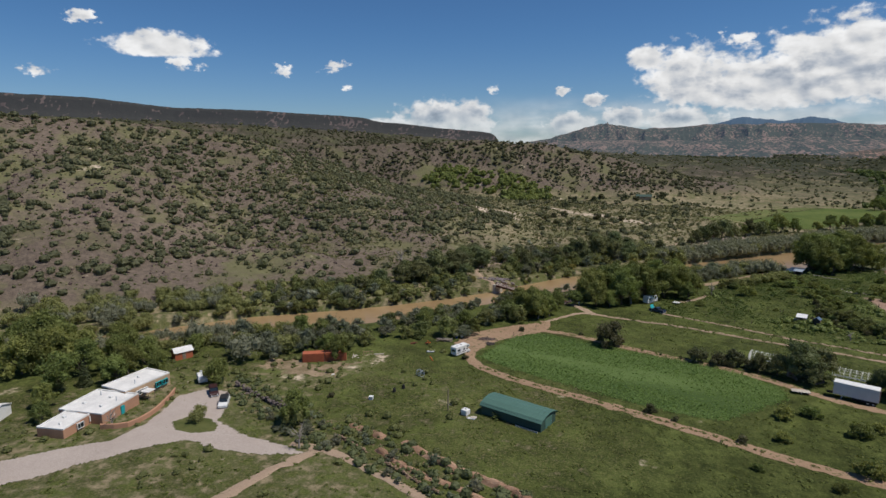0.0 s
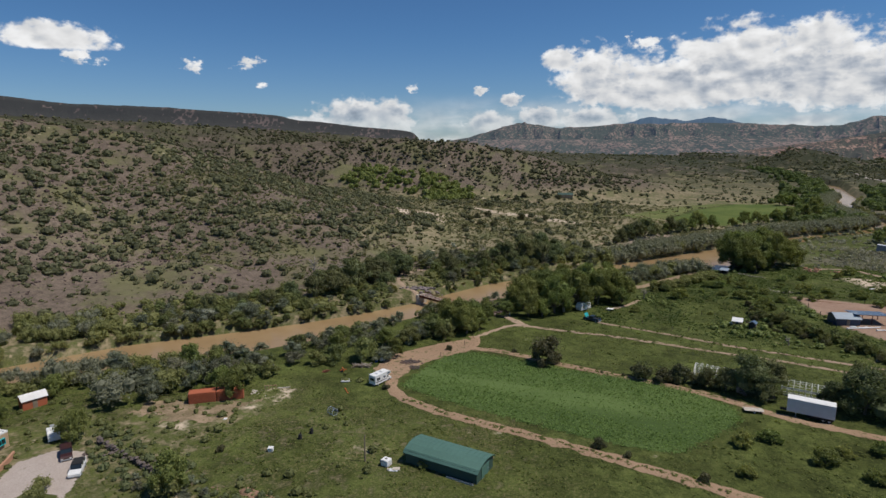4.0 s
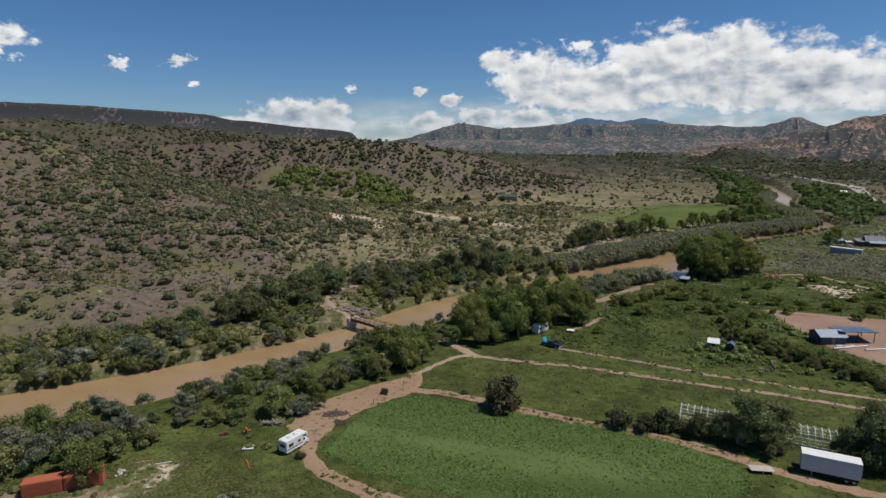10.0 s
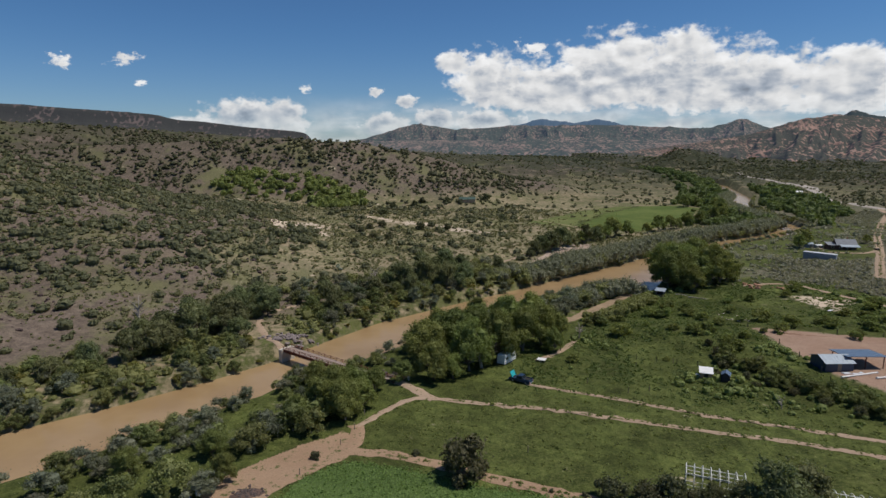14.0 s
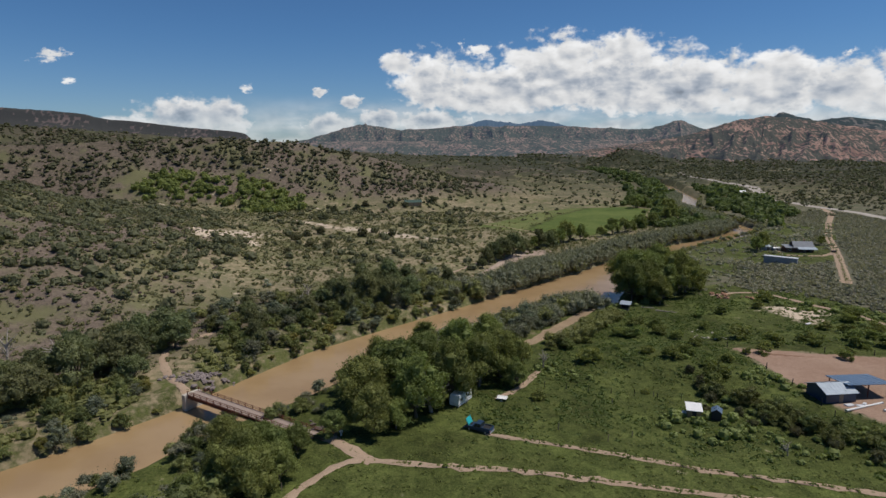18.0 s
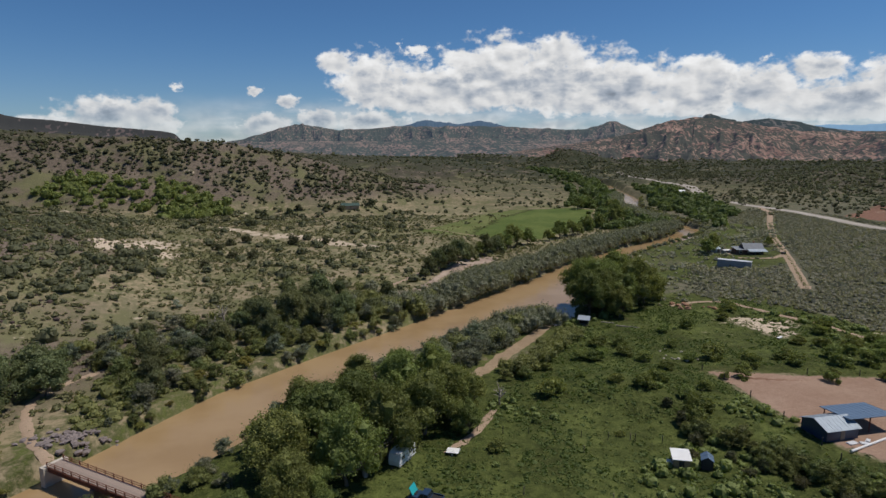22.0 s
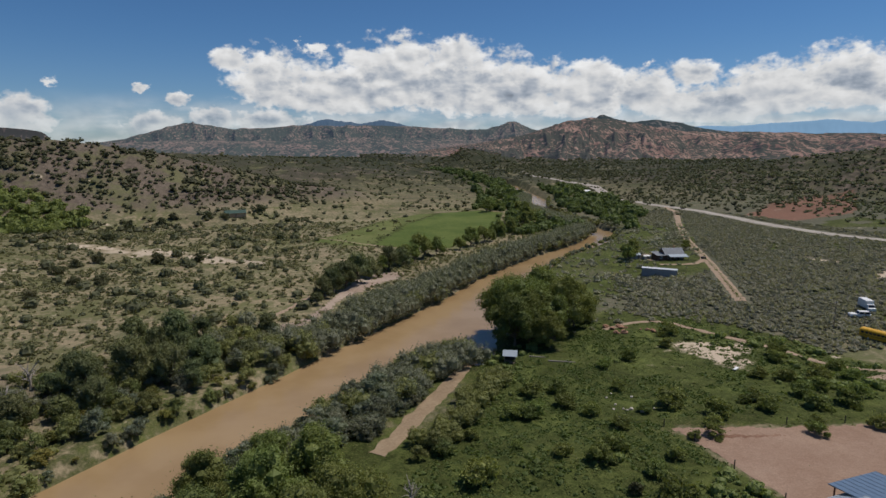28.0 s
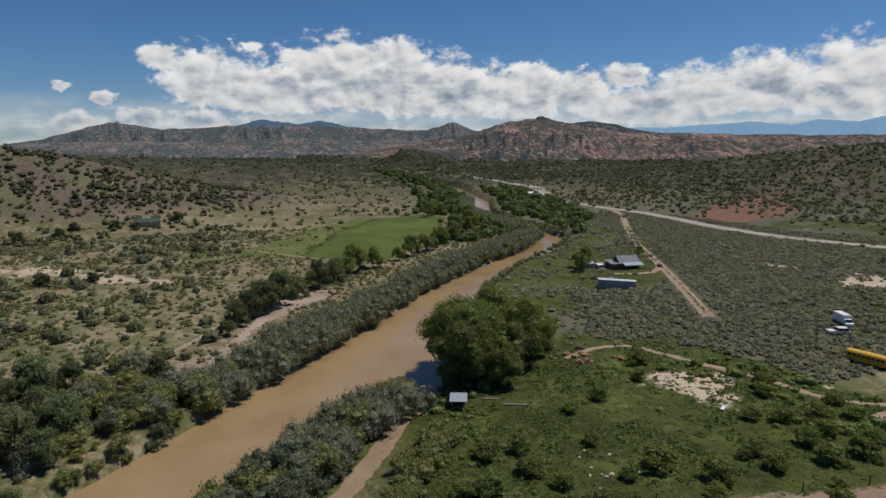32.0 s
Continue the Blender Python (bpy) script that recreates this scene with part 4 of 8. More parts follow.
# shrubs that crowd the banks
rng = random.Random(5)
river_len = np.r_[0, np.cumsum(np.hypot(*np.diff(np.array(RIVER)[:, :2], axis=0).T))]
APRON = [(-43, 57), (-48, 65), (-46, 76), (-39, 84), (-29, 93), (-25, 88), (-31, 80), (-36.5, 71), (-39.5, 60)]
KEEP_CLEAR = [((-55.5, 147), 6), ((-60, 150.5), 4), ((-40, 71), 5), ((-29, 134), 6), ((-25, 144), 6), ((-70, 165), 6), ((-64, 162), 6), ((-58, 158), 6), ((-66, 172), 5), ((-78, 40), 7), ((-70, 45), 5), ((-50, 66), 4), ((-43, 56), 5), ((-44, 70), 6), ((-42, 80), 5), ((-36, 88), 5), ((-66, 152), 7), ((-58, 140), 6), ((-23, 116), 4), ((-30, 121), 4), ((-50, 133), 5), ((-40, 127), 5), ((64, 201), 4), ((-60, 150), 5), ((-66, 165), 4), ((-79, 119), 4)]


def bank_spot(s, off):
    """A place at a way s along the river and off metres from its edge (right positive)."""
    arr = np.array(RIVER)
    x, y, w = (np.interp(s, river_len, arr[:, k]) for k in range(3))
    x2, y2 = np.interp(s + 3, river_len, arr[:, 0]), np.interp(s + 3, river_len, arr[:, 1])
    l = math.hypot(x2 - x, y2 - y)
    k = (abs(off) + w / 2) * (1 if off > 0 else -1)
    return x + (y2 - y) / l * k, y - (x2 - x) / l * k


def clear(x, y):
    return all(math.hypot(x - a, y - b) > r for (a, b), r in KEEP_CLEAR)


banks = {"olive": [], "willow": [], "yellow": []}
s = 560.0
while s < 1330:
    x, y = bank_spot(s, 0.01)
    near = y < 200
    s += 2.2 if y < 300 else 3.4
    for k in range(5 if near else 3):               # left bank: a deep belt
        off = -((rng.uniform(0.3, 1.6), rng.uniform(3, 10), rng.uniform(8, 16), rng.uniform(12, 24), rng.uniform(18, 32)) if near else (rng.uniform(0.4, 1.8), rng.uniform(3, 7), rng.uniform(6, 11.5)))[k]
        px, py = bank_spot(s + rng.uniform(-1.5, 1.5), off)
        if clear(px, py) and not (near and rng.random() < 0.28):
            if near:
                kind = "yellow" if rng.random() < 0.2 and px > -110 else "olive" if rng.random() < 0.3 else "willow"
            else:
                kind = "olive" if rng.random() < 0.82 else "willow"
            banks[kind].append((px, py, (rng.uniform(0.35, 1.1) if near else rng.uniform(0.75, 1.2)) * (0.85 if k == 0 and near else 1.0)))
    for k in range(3 if 165 < y < 240 or y < 112 else 2 if y < 165 else 1):      # right bank: a narrow belt
        off = (rng.uniform(0.6, 2.6), rng.uniform(3, 9), rng.uniform(8, 14))[k]
        thin_out = y < 112 and x < -40
        if thin_out and rng.random() < (0.34 if k == 0 else 0.22) + 0.3 * math.sin(s * 0.17):
            continue
        px, py = bank_spot(s + rng.uniform(-1.5, 1.5), off)
        if clear(px, py) and not (58 < px < 74 and 194 < py < 226):
            kind = "olive" if rng.random() < (0.45 if y < 165 else 0.85) else "willow"
            if y > 250:
                kind = "willow" if rng.random() < 0.7 else "olive"
            banks[kind].append((px, py, rng.uniform(0.6, 1.1) * (0.72 if thin_out and k == 0 else 0.6 if y > 240 else 0.85 if k == 0 and y > 165 else 1.05 if y > 165 else 0.8)))
for _ in range(120):         # dense thicket between the river and the terrace path
    t, o = rng.random(), rng.uniform(8, 34)
    px, py = -62 + 84 * t - 0.68 * o, 166 + 62 * t + 0.73 * o
    if clear(px, py) and not (px > 8 and py > 238):
        banks["olive" if rng.random() < 0.55 else "willow"].append((px, py, rng.uniform(0.45, 1.15)))
for _ in range(46):          # green belt between the meadow and the side channel
    t = rng.random()
    banks["willow"].append((31 + 27 * t + rng.uniform(-2, 3), 163 + 30 * t + rng.uniform(-4, 2), rng.uniform(0.4, 0.8)))
for _ in range(34):          # olives on the near side of the side channel
    t = rng.random()
    banks["olive"].append((22 + 28 * t + rng.uniform(-4, 1), 171 + 28 * t + rng.uniform(-1, 3), rng.uniform(0.5, 0.85)))
for _ in range(64):          # hedge along the ditch by the bare lot
    t = rng.random()
    banks["willow"].append((56 + 30 * t + rng.uniform(-2, 3), 134 - 44 * t + rng.uniform(-3, 3), rng.uniform(0.35, 0.75)))
for _ in range(24):          # brush by the ditch bank near the house
    t = rng.random()
    banks["olive"].append((-72 + 56 * t + rng.uniform(-4, 2), 12 - 17 * t + rng.uniform(-7, 2), rng.uniform(0.22, 0.45)))


# tall clumps of olive and cottonwood on the near bank: x, y, size
CLUMPS_OLIVE = [(-81, 50, 1.3), (-85, 46, 1.2), (-97, 43, 1.2), (-106, 46, 1.3), (-75, 57, 1.1), (-92, 49, 1.25), (-72, 70, 0.95), (-47, 70.5, 0.9), (-100, 36, 1.1), (-95, 32, 1.2), (-90, 37, 1.0), (-69, 64, 0.8),
                (-43, 89, 1.1), (-46, 85, 0.9), (-37, 100, 1.0), (-33, 104, 0.9), (-41, 95, 1.0), (-110, 50, 1.0), (-117, 40, 1.2), (-65, 75, 0.8)]
CLUMPS_GREEN = [(-59, 67, 1.3), (-52, 70, 1.35), (-75, 50, 1.2), (-89, 42, 1.2), (-44, 84, 1.2), (-39, 92, 1.3), (-36, 96, 1.25), (-33, 100, 1.2), (-30, 105, 1.1), (-71, 55, 0.9), (-63, 65, 1.0), (-35, 91, 1.1),
                (-83, 2, 0.55), (-81.5, -0.5, 0.6), (-62, 5, 0.9), (-31, 109, 1.0)]
banks["olive"] += CLUMPS_OLIVE + [(-28.5, 131, 0.6), (-26.5, 137, 0.65), (-23, 143, 0.6), (-24.5, 127, 0.5)]
banks["willow"] += CLUMPS_GREEN


def join_plants(name, label, kinds, spots, mat, seed):
    """The farther plants of a belt, joined into one."""
    r = random.Random(seed)
    geo = []
    for k in kinds:
        me_ = k.children[1].data if k.children[1].name.startswith("crown") else k.children[0].data
        co = np.empty(len(me_.vertices) * 3, np.float32)
        me_.vertices.foreach_get("co", co)
        top = co.reshape(-1, 3).max(0)
        g_ = np.random.default_rng(len(co))
        lobes_ = []
        for q in range(6):
            c_ = np.array([math.cos(q * 1.3) * top[0] * g_.uniform(0.35, 0.65), math.sin(q * 1.3) * top[0] * g_.uniform(0.35, 0.65), top[2] * (0.42 + 0.1 * (q % 3))]) if q else np.array([0, 0, top[2] * 0.55])
            r_ = np.array([top[0], top[0], top[2] * 0.9]) * g_.uniform(0.28, 0.5)
            lobes_ += [heart(c_, r_ * 0.62, g_), spray(g_, 130, c_, r_, 0.23)]
        geo.append(gather(lobes_))
    out = []
    for x, y, s_ in spots:
        co, f = geo[r.randrange(len(geo))]
        a = r.uniform(0, 6.28)
        rot = np.array([[math.cos(a), math.sin(a), 0], [-math.sin(a), math.cos(a), 0], [0, 0, 1]])
        out.append((co @ rot * s_ + (x, y, height_at(x, y) - 0.15), f))
    tagged(new(name, quads(name, *gather(out), mat)), label, "bushes", kind="stuff")


for kind, kinds, mat, label in (("olive", olives, M_OLIVE, "silvery grey olive thicket lining the far banks"), ("willow", willows, M_WILLOW, "green willow thicket lining the far banks")):
    spots = sorted(banks[kind], key=lambda q: abs(q[0] + 30) + abs(q[1] - 110))
    set_trees(kinds, spots[:300], 21)
    if len(spots) > 300:
        join_plants(kind + "_thicket", label, kinds, spots[300:], mat, 4)
set_trees(yellows, banks["yellow"], 23)
drop_pattern(cottonwoods + yard_trees + bank_trees + silvers + olives + willows + yellows + orchard + junipers)


# -- growth that nobody counts --
def bush_patterns(seed, cards, size, squat, core=True, kinds=6):
    out = []
    for k in range(kinds):
        r = np.random.default_rng(seed + k)
        geo = [spray(r, cards, (0, 0, squat * 0.5), (0.95, 0.95, squat * 0.55), size, up=0.0 if core else 1.4, loose=0.08 if core else 0.2)]
        if core:
            geo.append(heart((0, 0, squat * 0.42), (0.86, 0.86, squat * 0.56), r, 4, 7) if cards > 30 else heart((0, 0, squat * 0.45), (0.85, 0.85, squat * 0.58), r, 3 if cards > 13 else 2, 6))
        out.append(gather(geo))
    return out


def scatter(name, label, category, patterns, x, y, size, mat, seed, sink=0.1):
    """One mesh of many plants at places x, y with their sizes."""
    r = np.random.default_rng(seed)
    z = land(x, y) - sink * size
    cos, faces, at = [], [], 0
    pick = r.integers(0, len(patterns), len(x))
    turn = r.uniform(0, 2 * np.pi, len(x))
    tall = r.uniform(0.8, 1.25, len(x))
    for k, (co, f) in enumerate(patterns):
        i = np.flatnonzero(pick == k)
        if not len(i):
            continue
        c, s_ = np.cos(turn[i])[:, None], np.sin(turn[i])[:, None]
        px = (co[None, :, 0] * c - co[None, :, 1] * s_) * size[i, None] + x[i, None]
        py = (co[None, :, 0] * s_ + co[None, :, 1] * c) * size[i, None] + y[i, None]
        pz = co[None, :, 2] * (size[i] * tall[i])[:, None] + z[i, None]
        cos.append(np.stack([px, py, pz], -1).reshape(-1, 3))
        faces.append((f[None] + (np.arange(len(i)) * len(co))[:, None, None] + at).reshape(-1, f.shape[1]))
        at += len(i) * len(co)
    return tagged(new(name, quads(name, np.concatenate(cos), np.concatenate(faces), mat)), label, category, kind="stuff")


def strew(seed, n, x0, x1, y0, y1, keep):
    r = np.random.default_rng(seed)
    x, y = r.uniform(x0, x1, n), r.uniform(y0, y1, n)
    k = r.random(n) < keep(x, y)
    return x[k], y[k], r


def off_river(x, y):
    d, (w,), s = along(RIVER, x, y)
    return d - w / 2, s


def hill_keep(x, y):
    d, s = off_river(x, y)
    z = land(x, y)
    lump = step(0.34, 0.58, fbm(x, y, 38, 77, 3))
    return (s < 0) * step(16, 40, d) * (0.42 + 0.58 * lump) * np.where(z > 9, 1.0, np.where(y > 200, 0.15, 0.24)) * (1 - 0.8 * sum(inside(p, x, y, 6) for p in SAND))


near_bush = bush_patterns(100, 40, 0.27, 1.05)
far_bush = bush_patterns(120, 12, 0.4, 1.05)
dot_bush = bush_patterns(140, 4, 0.85, 1.0, kinds=4)
x, y, r = strew(201, 15500, -470, 40, 40, 420, hill_keep)
scatter("juniper_scrub", "dark green juniper and pinyon bushes dotting the rocky hillside", "bushes", near_bush, x, y, r.lognormal(0.4, 0.42, len(x)).clip(0.5, 3.0), M_JUNIPER, 1)


def right_keep(x, y):
    d, s = off_river(x, y)
    return (s > 0) * step(120, 200, d) * (land(x, y) > 8) * 0.9


x, y, r = strew(202, 9000, 260, 820, 150, 800, right_keep)
scatter("juniper_scrub", "dark green junipers dotting the slope above the road", "bushes", far_bush, x, y, r.lognormal(0.35, 0.35, len(x)).clip(0.7, 3), M_JUNIPER, 2)


def far_keep(x, y):
    d, s = off_river(x, y)
    return step(30, 80, d) * (0.25 + 0.75 * step(0.4, 0.6, fbm(x, y, 90, 78, 3))) * np.where(land(x, y) > 10, 1.0, 0.8) * (1 - inside(FAR_FIELD, x, y, 5))


x, y, r = strew(203, 26000, -720, 560, 420, 1300, far_keep)
scatter("juniper_scrub", "dark junipers spread over the farther hills", "bushes", far_bush, x, y, r.lognormal(0.42, 0.35, len(x)).clip(0.8, 3.2), M_JUNIPER, 3)
x, y, r = strew(218, 12000, 335, 1000, 380, 1350, lambda x, y: 0.5 * (0.35 + 0.65 * step(0.38, 0.58, fbm(x, y, 70, 74, 3))) * step(8, 16, along(HIGHWAY, x, y)[0]) * (1 - 0.8 * inside(RED_EARTH, x, y, 10)))
scatter("juniper_scrub", "dark junipers thickening on the slope below the red bluffs", "bushes", far_bush, x, y, r.lognormal(0.4, 0.35, len(x)).clip(0.8, 3), M_JUNIPER, 20)
x, y, r = strew(204, 16000, -1500, 2000, 1000, 2300, lambda x, y: 0.2 + 0.8 * step(0.4, 0.6, fbm(x, y, 160, 79, 3)))
scatter("juniper_scrub", "dark junipers on the distant hills and red bluffs", "bushes", dot_bush, x, y, r.lognormal(1.0, 0.35, len(x)).clip(1.2, 5), M_JUNIPER, 4)


def sage_keep(x, y):
    d, s = off_river(x, y)
    lump = step(0.35, 0.55, fbm(x, y, 22, 81, 3))
    out = (s > 0) * step(25, 40, d) * (y > 175) * (0.5 + 0.5 * lump)
    for p in SAND:
        out = out * (1 - 0.9 * inside(p, x, y, 3))
    return out * (1 - inside(PASTURE, x, y, 3)) * (along(TRACK_EAST, x, y)[0] > 3.5) * (along(HIGHWAY, x, y)[0] > 7) * (1 - inside(HOME_EAST, x, y, 4))


sage = bush_patterns(160, 12, 0.5, 0.9, kinds=5)
x, y, r = strew(205, 44000, 90, 330, 175, 460, sage_keep)
scatter("sagebrush", "grey-green sagebrush covering the flat beside the dirt track", "bushes", sage, x, y, r.lognormal(-0.36, 0.34, len(x)).clip(0.25, 1.35), M_SAGE, 5)


def terrace_keep(x, y):
    d, s = off_river(x, y)
    out = (s < 0) * step(8, 22, d) * (0.3 + 0.7 * step(0.38, 0.58, fbm(x, y, 16, 83, 3)))
    for p in SAND:
        out = out * (1 - 0.7 * inside(p, x, y, 3))
    return out * (1 - inside(FAR_FIELD, x, y, 2)) * (1 - 0.75 * inside(SAND_BAR, x, y, 1)) * (1 - 0.85 * inside(STUBBLE, x, y, 3))


x, y, r = strew(206, 36000, -240, 180, 150, 470, terrace_keep)
scatter("dry_brush", "low olive-coloured rabbitbrush on the pale terrace soil", "bushes", sage, x, y, r.lognormal(-0.45, 0.32, len(x)).clip(0.25, 1.3), M_DRYBRUSH, 6)
x, y, r = strew(207, 7000, -420, -60, 30, 330, lambda x, y: (off_river(x, y)[1] < 0) * step(14, 30, off_river(x, y)[0]) * 0.7)
scatter("hill_grass", "thin dry bunch grass on the brown hillside", "grass", sage, x, y, r.lognormal(-0.75, 0.3, len(x)).clip(0.2, 0.8), M_DRYBRUSH, 7)

YARD = [(-92, -12), (-91.5, -4), (-93.5, 3), (-95.5, 9), (-92, 15), (-86, 15), (-80.5, 9), (-78, 2), (-70, -1.5), (-57, -2.5), (-53, -4), (-60, -7), (-72, -8.5), (-78, -7), (-84, -13), (-92, -26), (-100, -38), (-112, -34), (-100, -20)]
FIELD = [(-38.5, 56), (-36, 66), (-33, 76), (-25.5, 81.5), (-16, 79.5), (-2, 74), (15, 70.5), (27, 65.5), (34, 59.5), (35, 53), (30, 46.5), (20.5, 36), (12, 36.2), (2, 38.8), (-14, 44.8), (-29, 51)]
x, y, r = strew(208, 42000, -120, 112, -45, 205, lambda x, y: np.maximum(inside(PASTURE, x, y, 2), 0.7 * (off_river(x, y)[1] > 0) * (y < 165) * (off_river(x, y)[0] > 4)) * (1 - inside(FIELD, x, y, 3)) * (1 - inside(BARE_LOT, x, y, 1.5)) * (1 - inside(YARD, x, y, 1.0)) * (1 - inside(APRON, x, y, 0.5)) * (0.35 + 0.65 * step(0.4, 0.58, fbm(x, y, 9, 85, 3))))
tuft = bush_patterns(180, 7, 0.6, 0.4, core=False)
scatter("pasture_weeds", "lush green grass and weeds in the pasture", "grass", tuft, x, y, r.lognormal(-1.25, 0.35, len(x)).clip(0.12, 0.6), M_GRASS, 8)

DRAW = [(-205, 490), (-184, 491), (-162, 490), (-143, 500), (-115, 476)]
# valley woods beyond the bend
x, y, r = strew(209, 9000, 120, 460, 385, 1250, lambda x, y: np.where(off_river(x, y)[1] > 0, step(120, 55, off_river(x, y)[0]), step(60, 25, off_river(x, y)[0])) * step(4, 12, off_river(x, y)[0]) * (1 - inside(FAR_FIELD, x, y, 6)) * step(4, 20, along(HIGHWAY, x, y)[0]) * step(17, 11, land(x, y)) * step(1120, 980, y) * step(6, -8, x - np.interp(y, (380, 425, 450, 560, 630, 800), (222, 262, 285, 330, 338, 318))) * 0.55)
wood_crown = bush_patterns(220, 110, 0.24, 1.35)
scatter("valley_woods", "dense green cottonwood grove filling the valley beyond the bend", "trees", wood_crown, x, y, r.lognormal(1.25, 0.28, len(x)).clip(1.6, 6.5), M_GROVE, 9)
x, y, r = strew(210, 1300, -250, -90, 420, 560, lambda x, y: step(30, 12, along(DRAW, x, y)[0]) * 0.8)
scatter("draw_woods", "bright green trees in the draw between the hills", "trees", wood_crown, x, y, r.lognormal(0.95, 0.32, len(x)).clip(1.4, 4.2), M_COTTON, 10)

# weedy ditch bank between the lane and the pasture
DITCH = [(-90, 20), (-72, 12.5), (-55, 5), (-38, 0.5), (-22, -5), (-8, -12)]
x, y, r = strew(211, 2000, -95, 0, -25, 28, lambda x, y: step(8, 3, along(DITCH, x, y)[0]) * (1 - inside(YARD, x, y, 1.0)) * 0.8)
scatter("ditch_brush", "tangled grey-green weeds along the earth ditch", "bushes", near_bush, x, y, r.lognormal(-0.5, 0.45, len(x)).clip(0.2, 1.2), M_DULL, 12)
x, y, r = strew(212, 900, -120, -30, -30, 60, lambda x, y: (off_river(x, y)[1] > 0) * step(6, 12, off_river(x, y)[0]) * (1 - inside(YARD, x, y, 2.0)) * step(0.5, 0.62, fbm(x, y, 12, 91, 3)))
scatter("weed_clumps", "taller dark weeds in clumps among the grass", "bushes", near_bush, x, y, r.lognormal(-0.6, 0.45, len(x)).clip(0.2, 1.1), M_WILLOW, 13)
# thicket that fills the left bank below the hill
x, y, r = strew(213, 5200, -190, -30, 60, 215, lambda x, y: (off_river(x, y)[1] < 0) * step(2, 5, off_river(x, y)[0]) * step(36, 26, off_river(x, y)[0]) * (0.3 + 0.7 * step(0.42, 0.55, fbm(x, y, 14, 93, 3))) * (along([(-54, 137), (-62, 145.5), (-71, 164), (-63, 182)], x, y)[0] > 7.0))
scatter("bank_thicket", "mixed green undergrowth filling the river bank", "bushes", near_bush, x, y, r.lognormal(0.05, 0.4, len(x)).clip(0.4, 2.4), M_WILLOW, 14)

# brush on the green strip of the right bank beyond the hut
x, y, r = strew(214, 5200, 60, 330, 215, 440, lambda x, y: (off_river(x, y)[1] > 0) * step(2, 6, off_river(x, y)[0]) * step(60, 45, off_river(x, y)[0]) * (0.25 + 0.75 * step(0.4, 0.56, fbm(x, y, 13, 95, 3))))
scatter("bank_brush", "grey-green brush and weeds on the flat river bank", "bushes", sage, x, y, r.lognormal(-0.2, 0.4, len(x)).clip(0.3, 1.6), M_SAGE, 15)


def rock_patterns(seed, kinds=5):
    return [heart((0, 0, 0.15), (1, 0.8, 0.6), np.random.default_rng(seed + k), 3, 5) for k in range(kinds)]


def crag_keep(x, y):
    d, s = off_river(x, y)
    z = land(x, y)
    return (s < 0) * step(12, 24, d) * step(5, 10, z) * step(0.55, 0.66, fbm(x, y, 26, 97, 4, True)) * (0.25 + 0.75 * step(0.48, 0.6, fbm(x, y, 70, 98, 3)))


M_BANK = earth("dug_earth", (0.20, 0.115, 0.072), (0.43, 0.285, 0.195), 1.6)
M_CRAG = earth("dark_lava_rock", (0.05, 0.036, 0.034), (0.13, 0.095, 0.085), 2.0)
x, y, r = strew(215, 16000, -400, -20, 60, 330, crag_keep)
scatter("hill_rocks", "dark purple-brown boulders spilling down the hillside", "rocks", rock_patterns(240), x, y, r.lognormal(-0.75, 0.45, len(x)).clip(0.2, 1.5), M_CRAG, 16)

x, y, r = strew(216, 9000, -480, 60, 420, 700, lambda x, y: step(10, 22, land(x, y)) * step(26, 40, along(DRAW, x, y)[0]) * (0.35 + 0.65 * step(0.4, 0.58, fbm(x, y, 60, 99, 3))))
scatter("juniper_scrub", "dark junipers crowding the rounded hill behind the draw", "bushes", far_bush, x, y, r.lognormal(0.45, 0.35, len(x)).clip(0.8, 3.2), M_JUNIPER, 17)

# rank weeds in clumps over the lush pasture
x, y, r = strew(217, 5200, 18, 140, 95, 225, lambda x, y: inside(PASTURE, x, y, 2) * (1 - inside(BARE_LOT, x, y, 2)) * step(0.55, 0.68, fbm(x, y, 15, 101, 4)) * step(108, 128, y + 0.35 * x - 10))
scatter("weed_clumps", "rank dark green weeds and saplings in the pasture", "bushes", near_bush, x, y, r.lognormal(-0.5, 0.45, len(x)).clip(0.2, 1.5), M_GROVE, 19)

x, y, r = strew(219, 22000, 0, 140, 90, 225, lambda x, y: inside(PASTURE, x, y, 2) * (1 - inside(BARE_LOT, x, y, 2)) * (0.12 + 0.88 * step(0.44, 0.6, fbm(x, y, 11, 107, 4))) * step(100, 122, y + 0.3 * x - 8))
scatter("rank_grass", "knee-high rank grass mounding over the pasture", "grass", bush_patterns(185, 13, 0.42, 0.5, kinds=5), x, y, r.lognormal(-0.75, 0.4, len(x)).clip(0.2, 1.1), M_RANK, 21, sink=0.3)

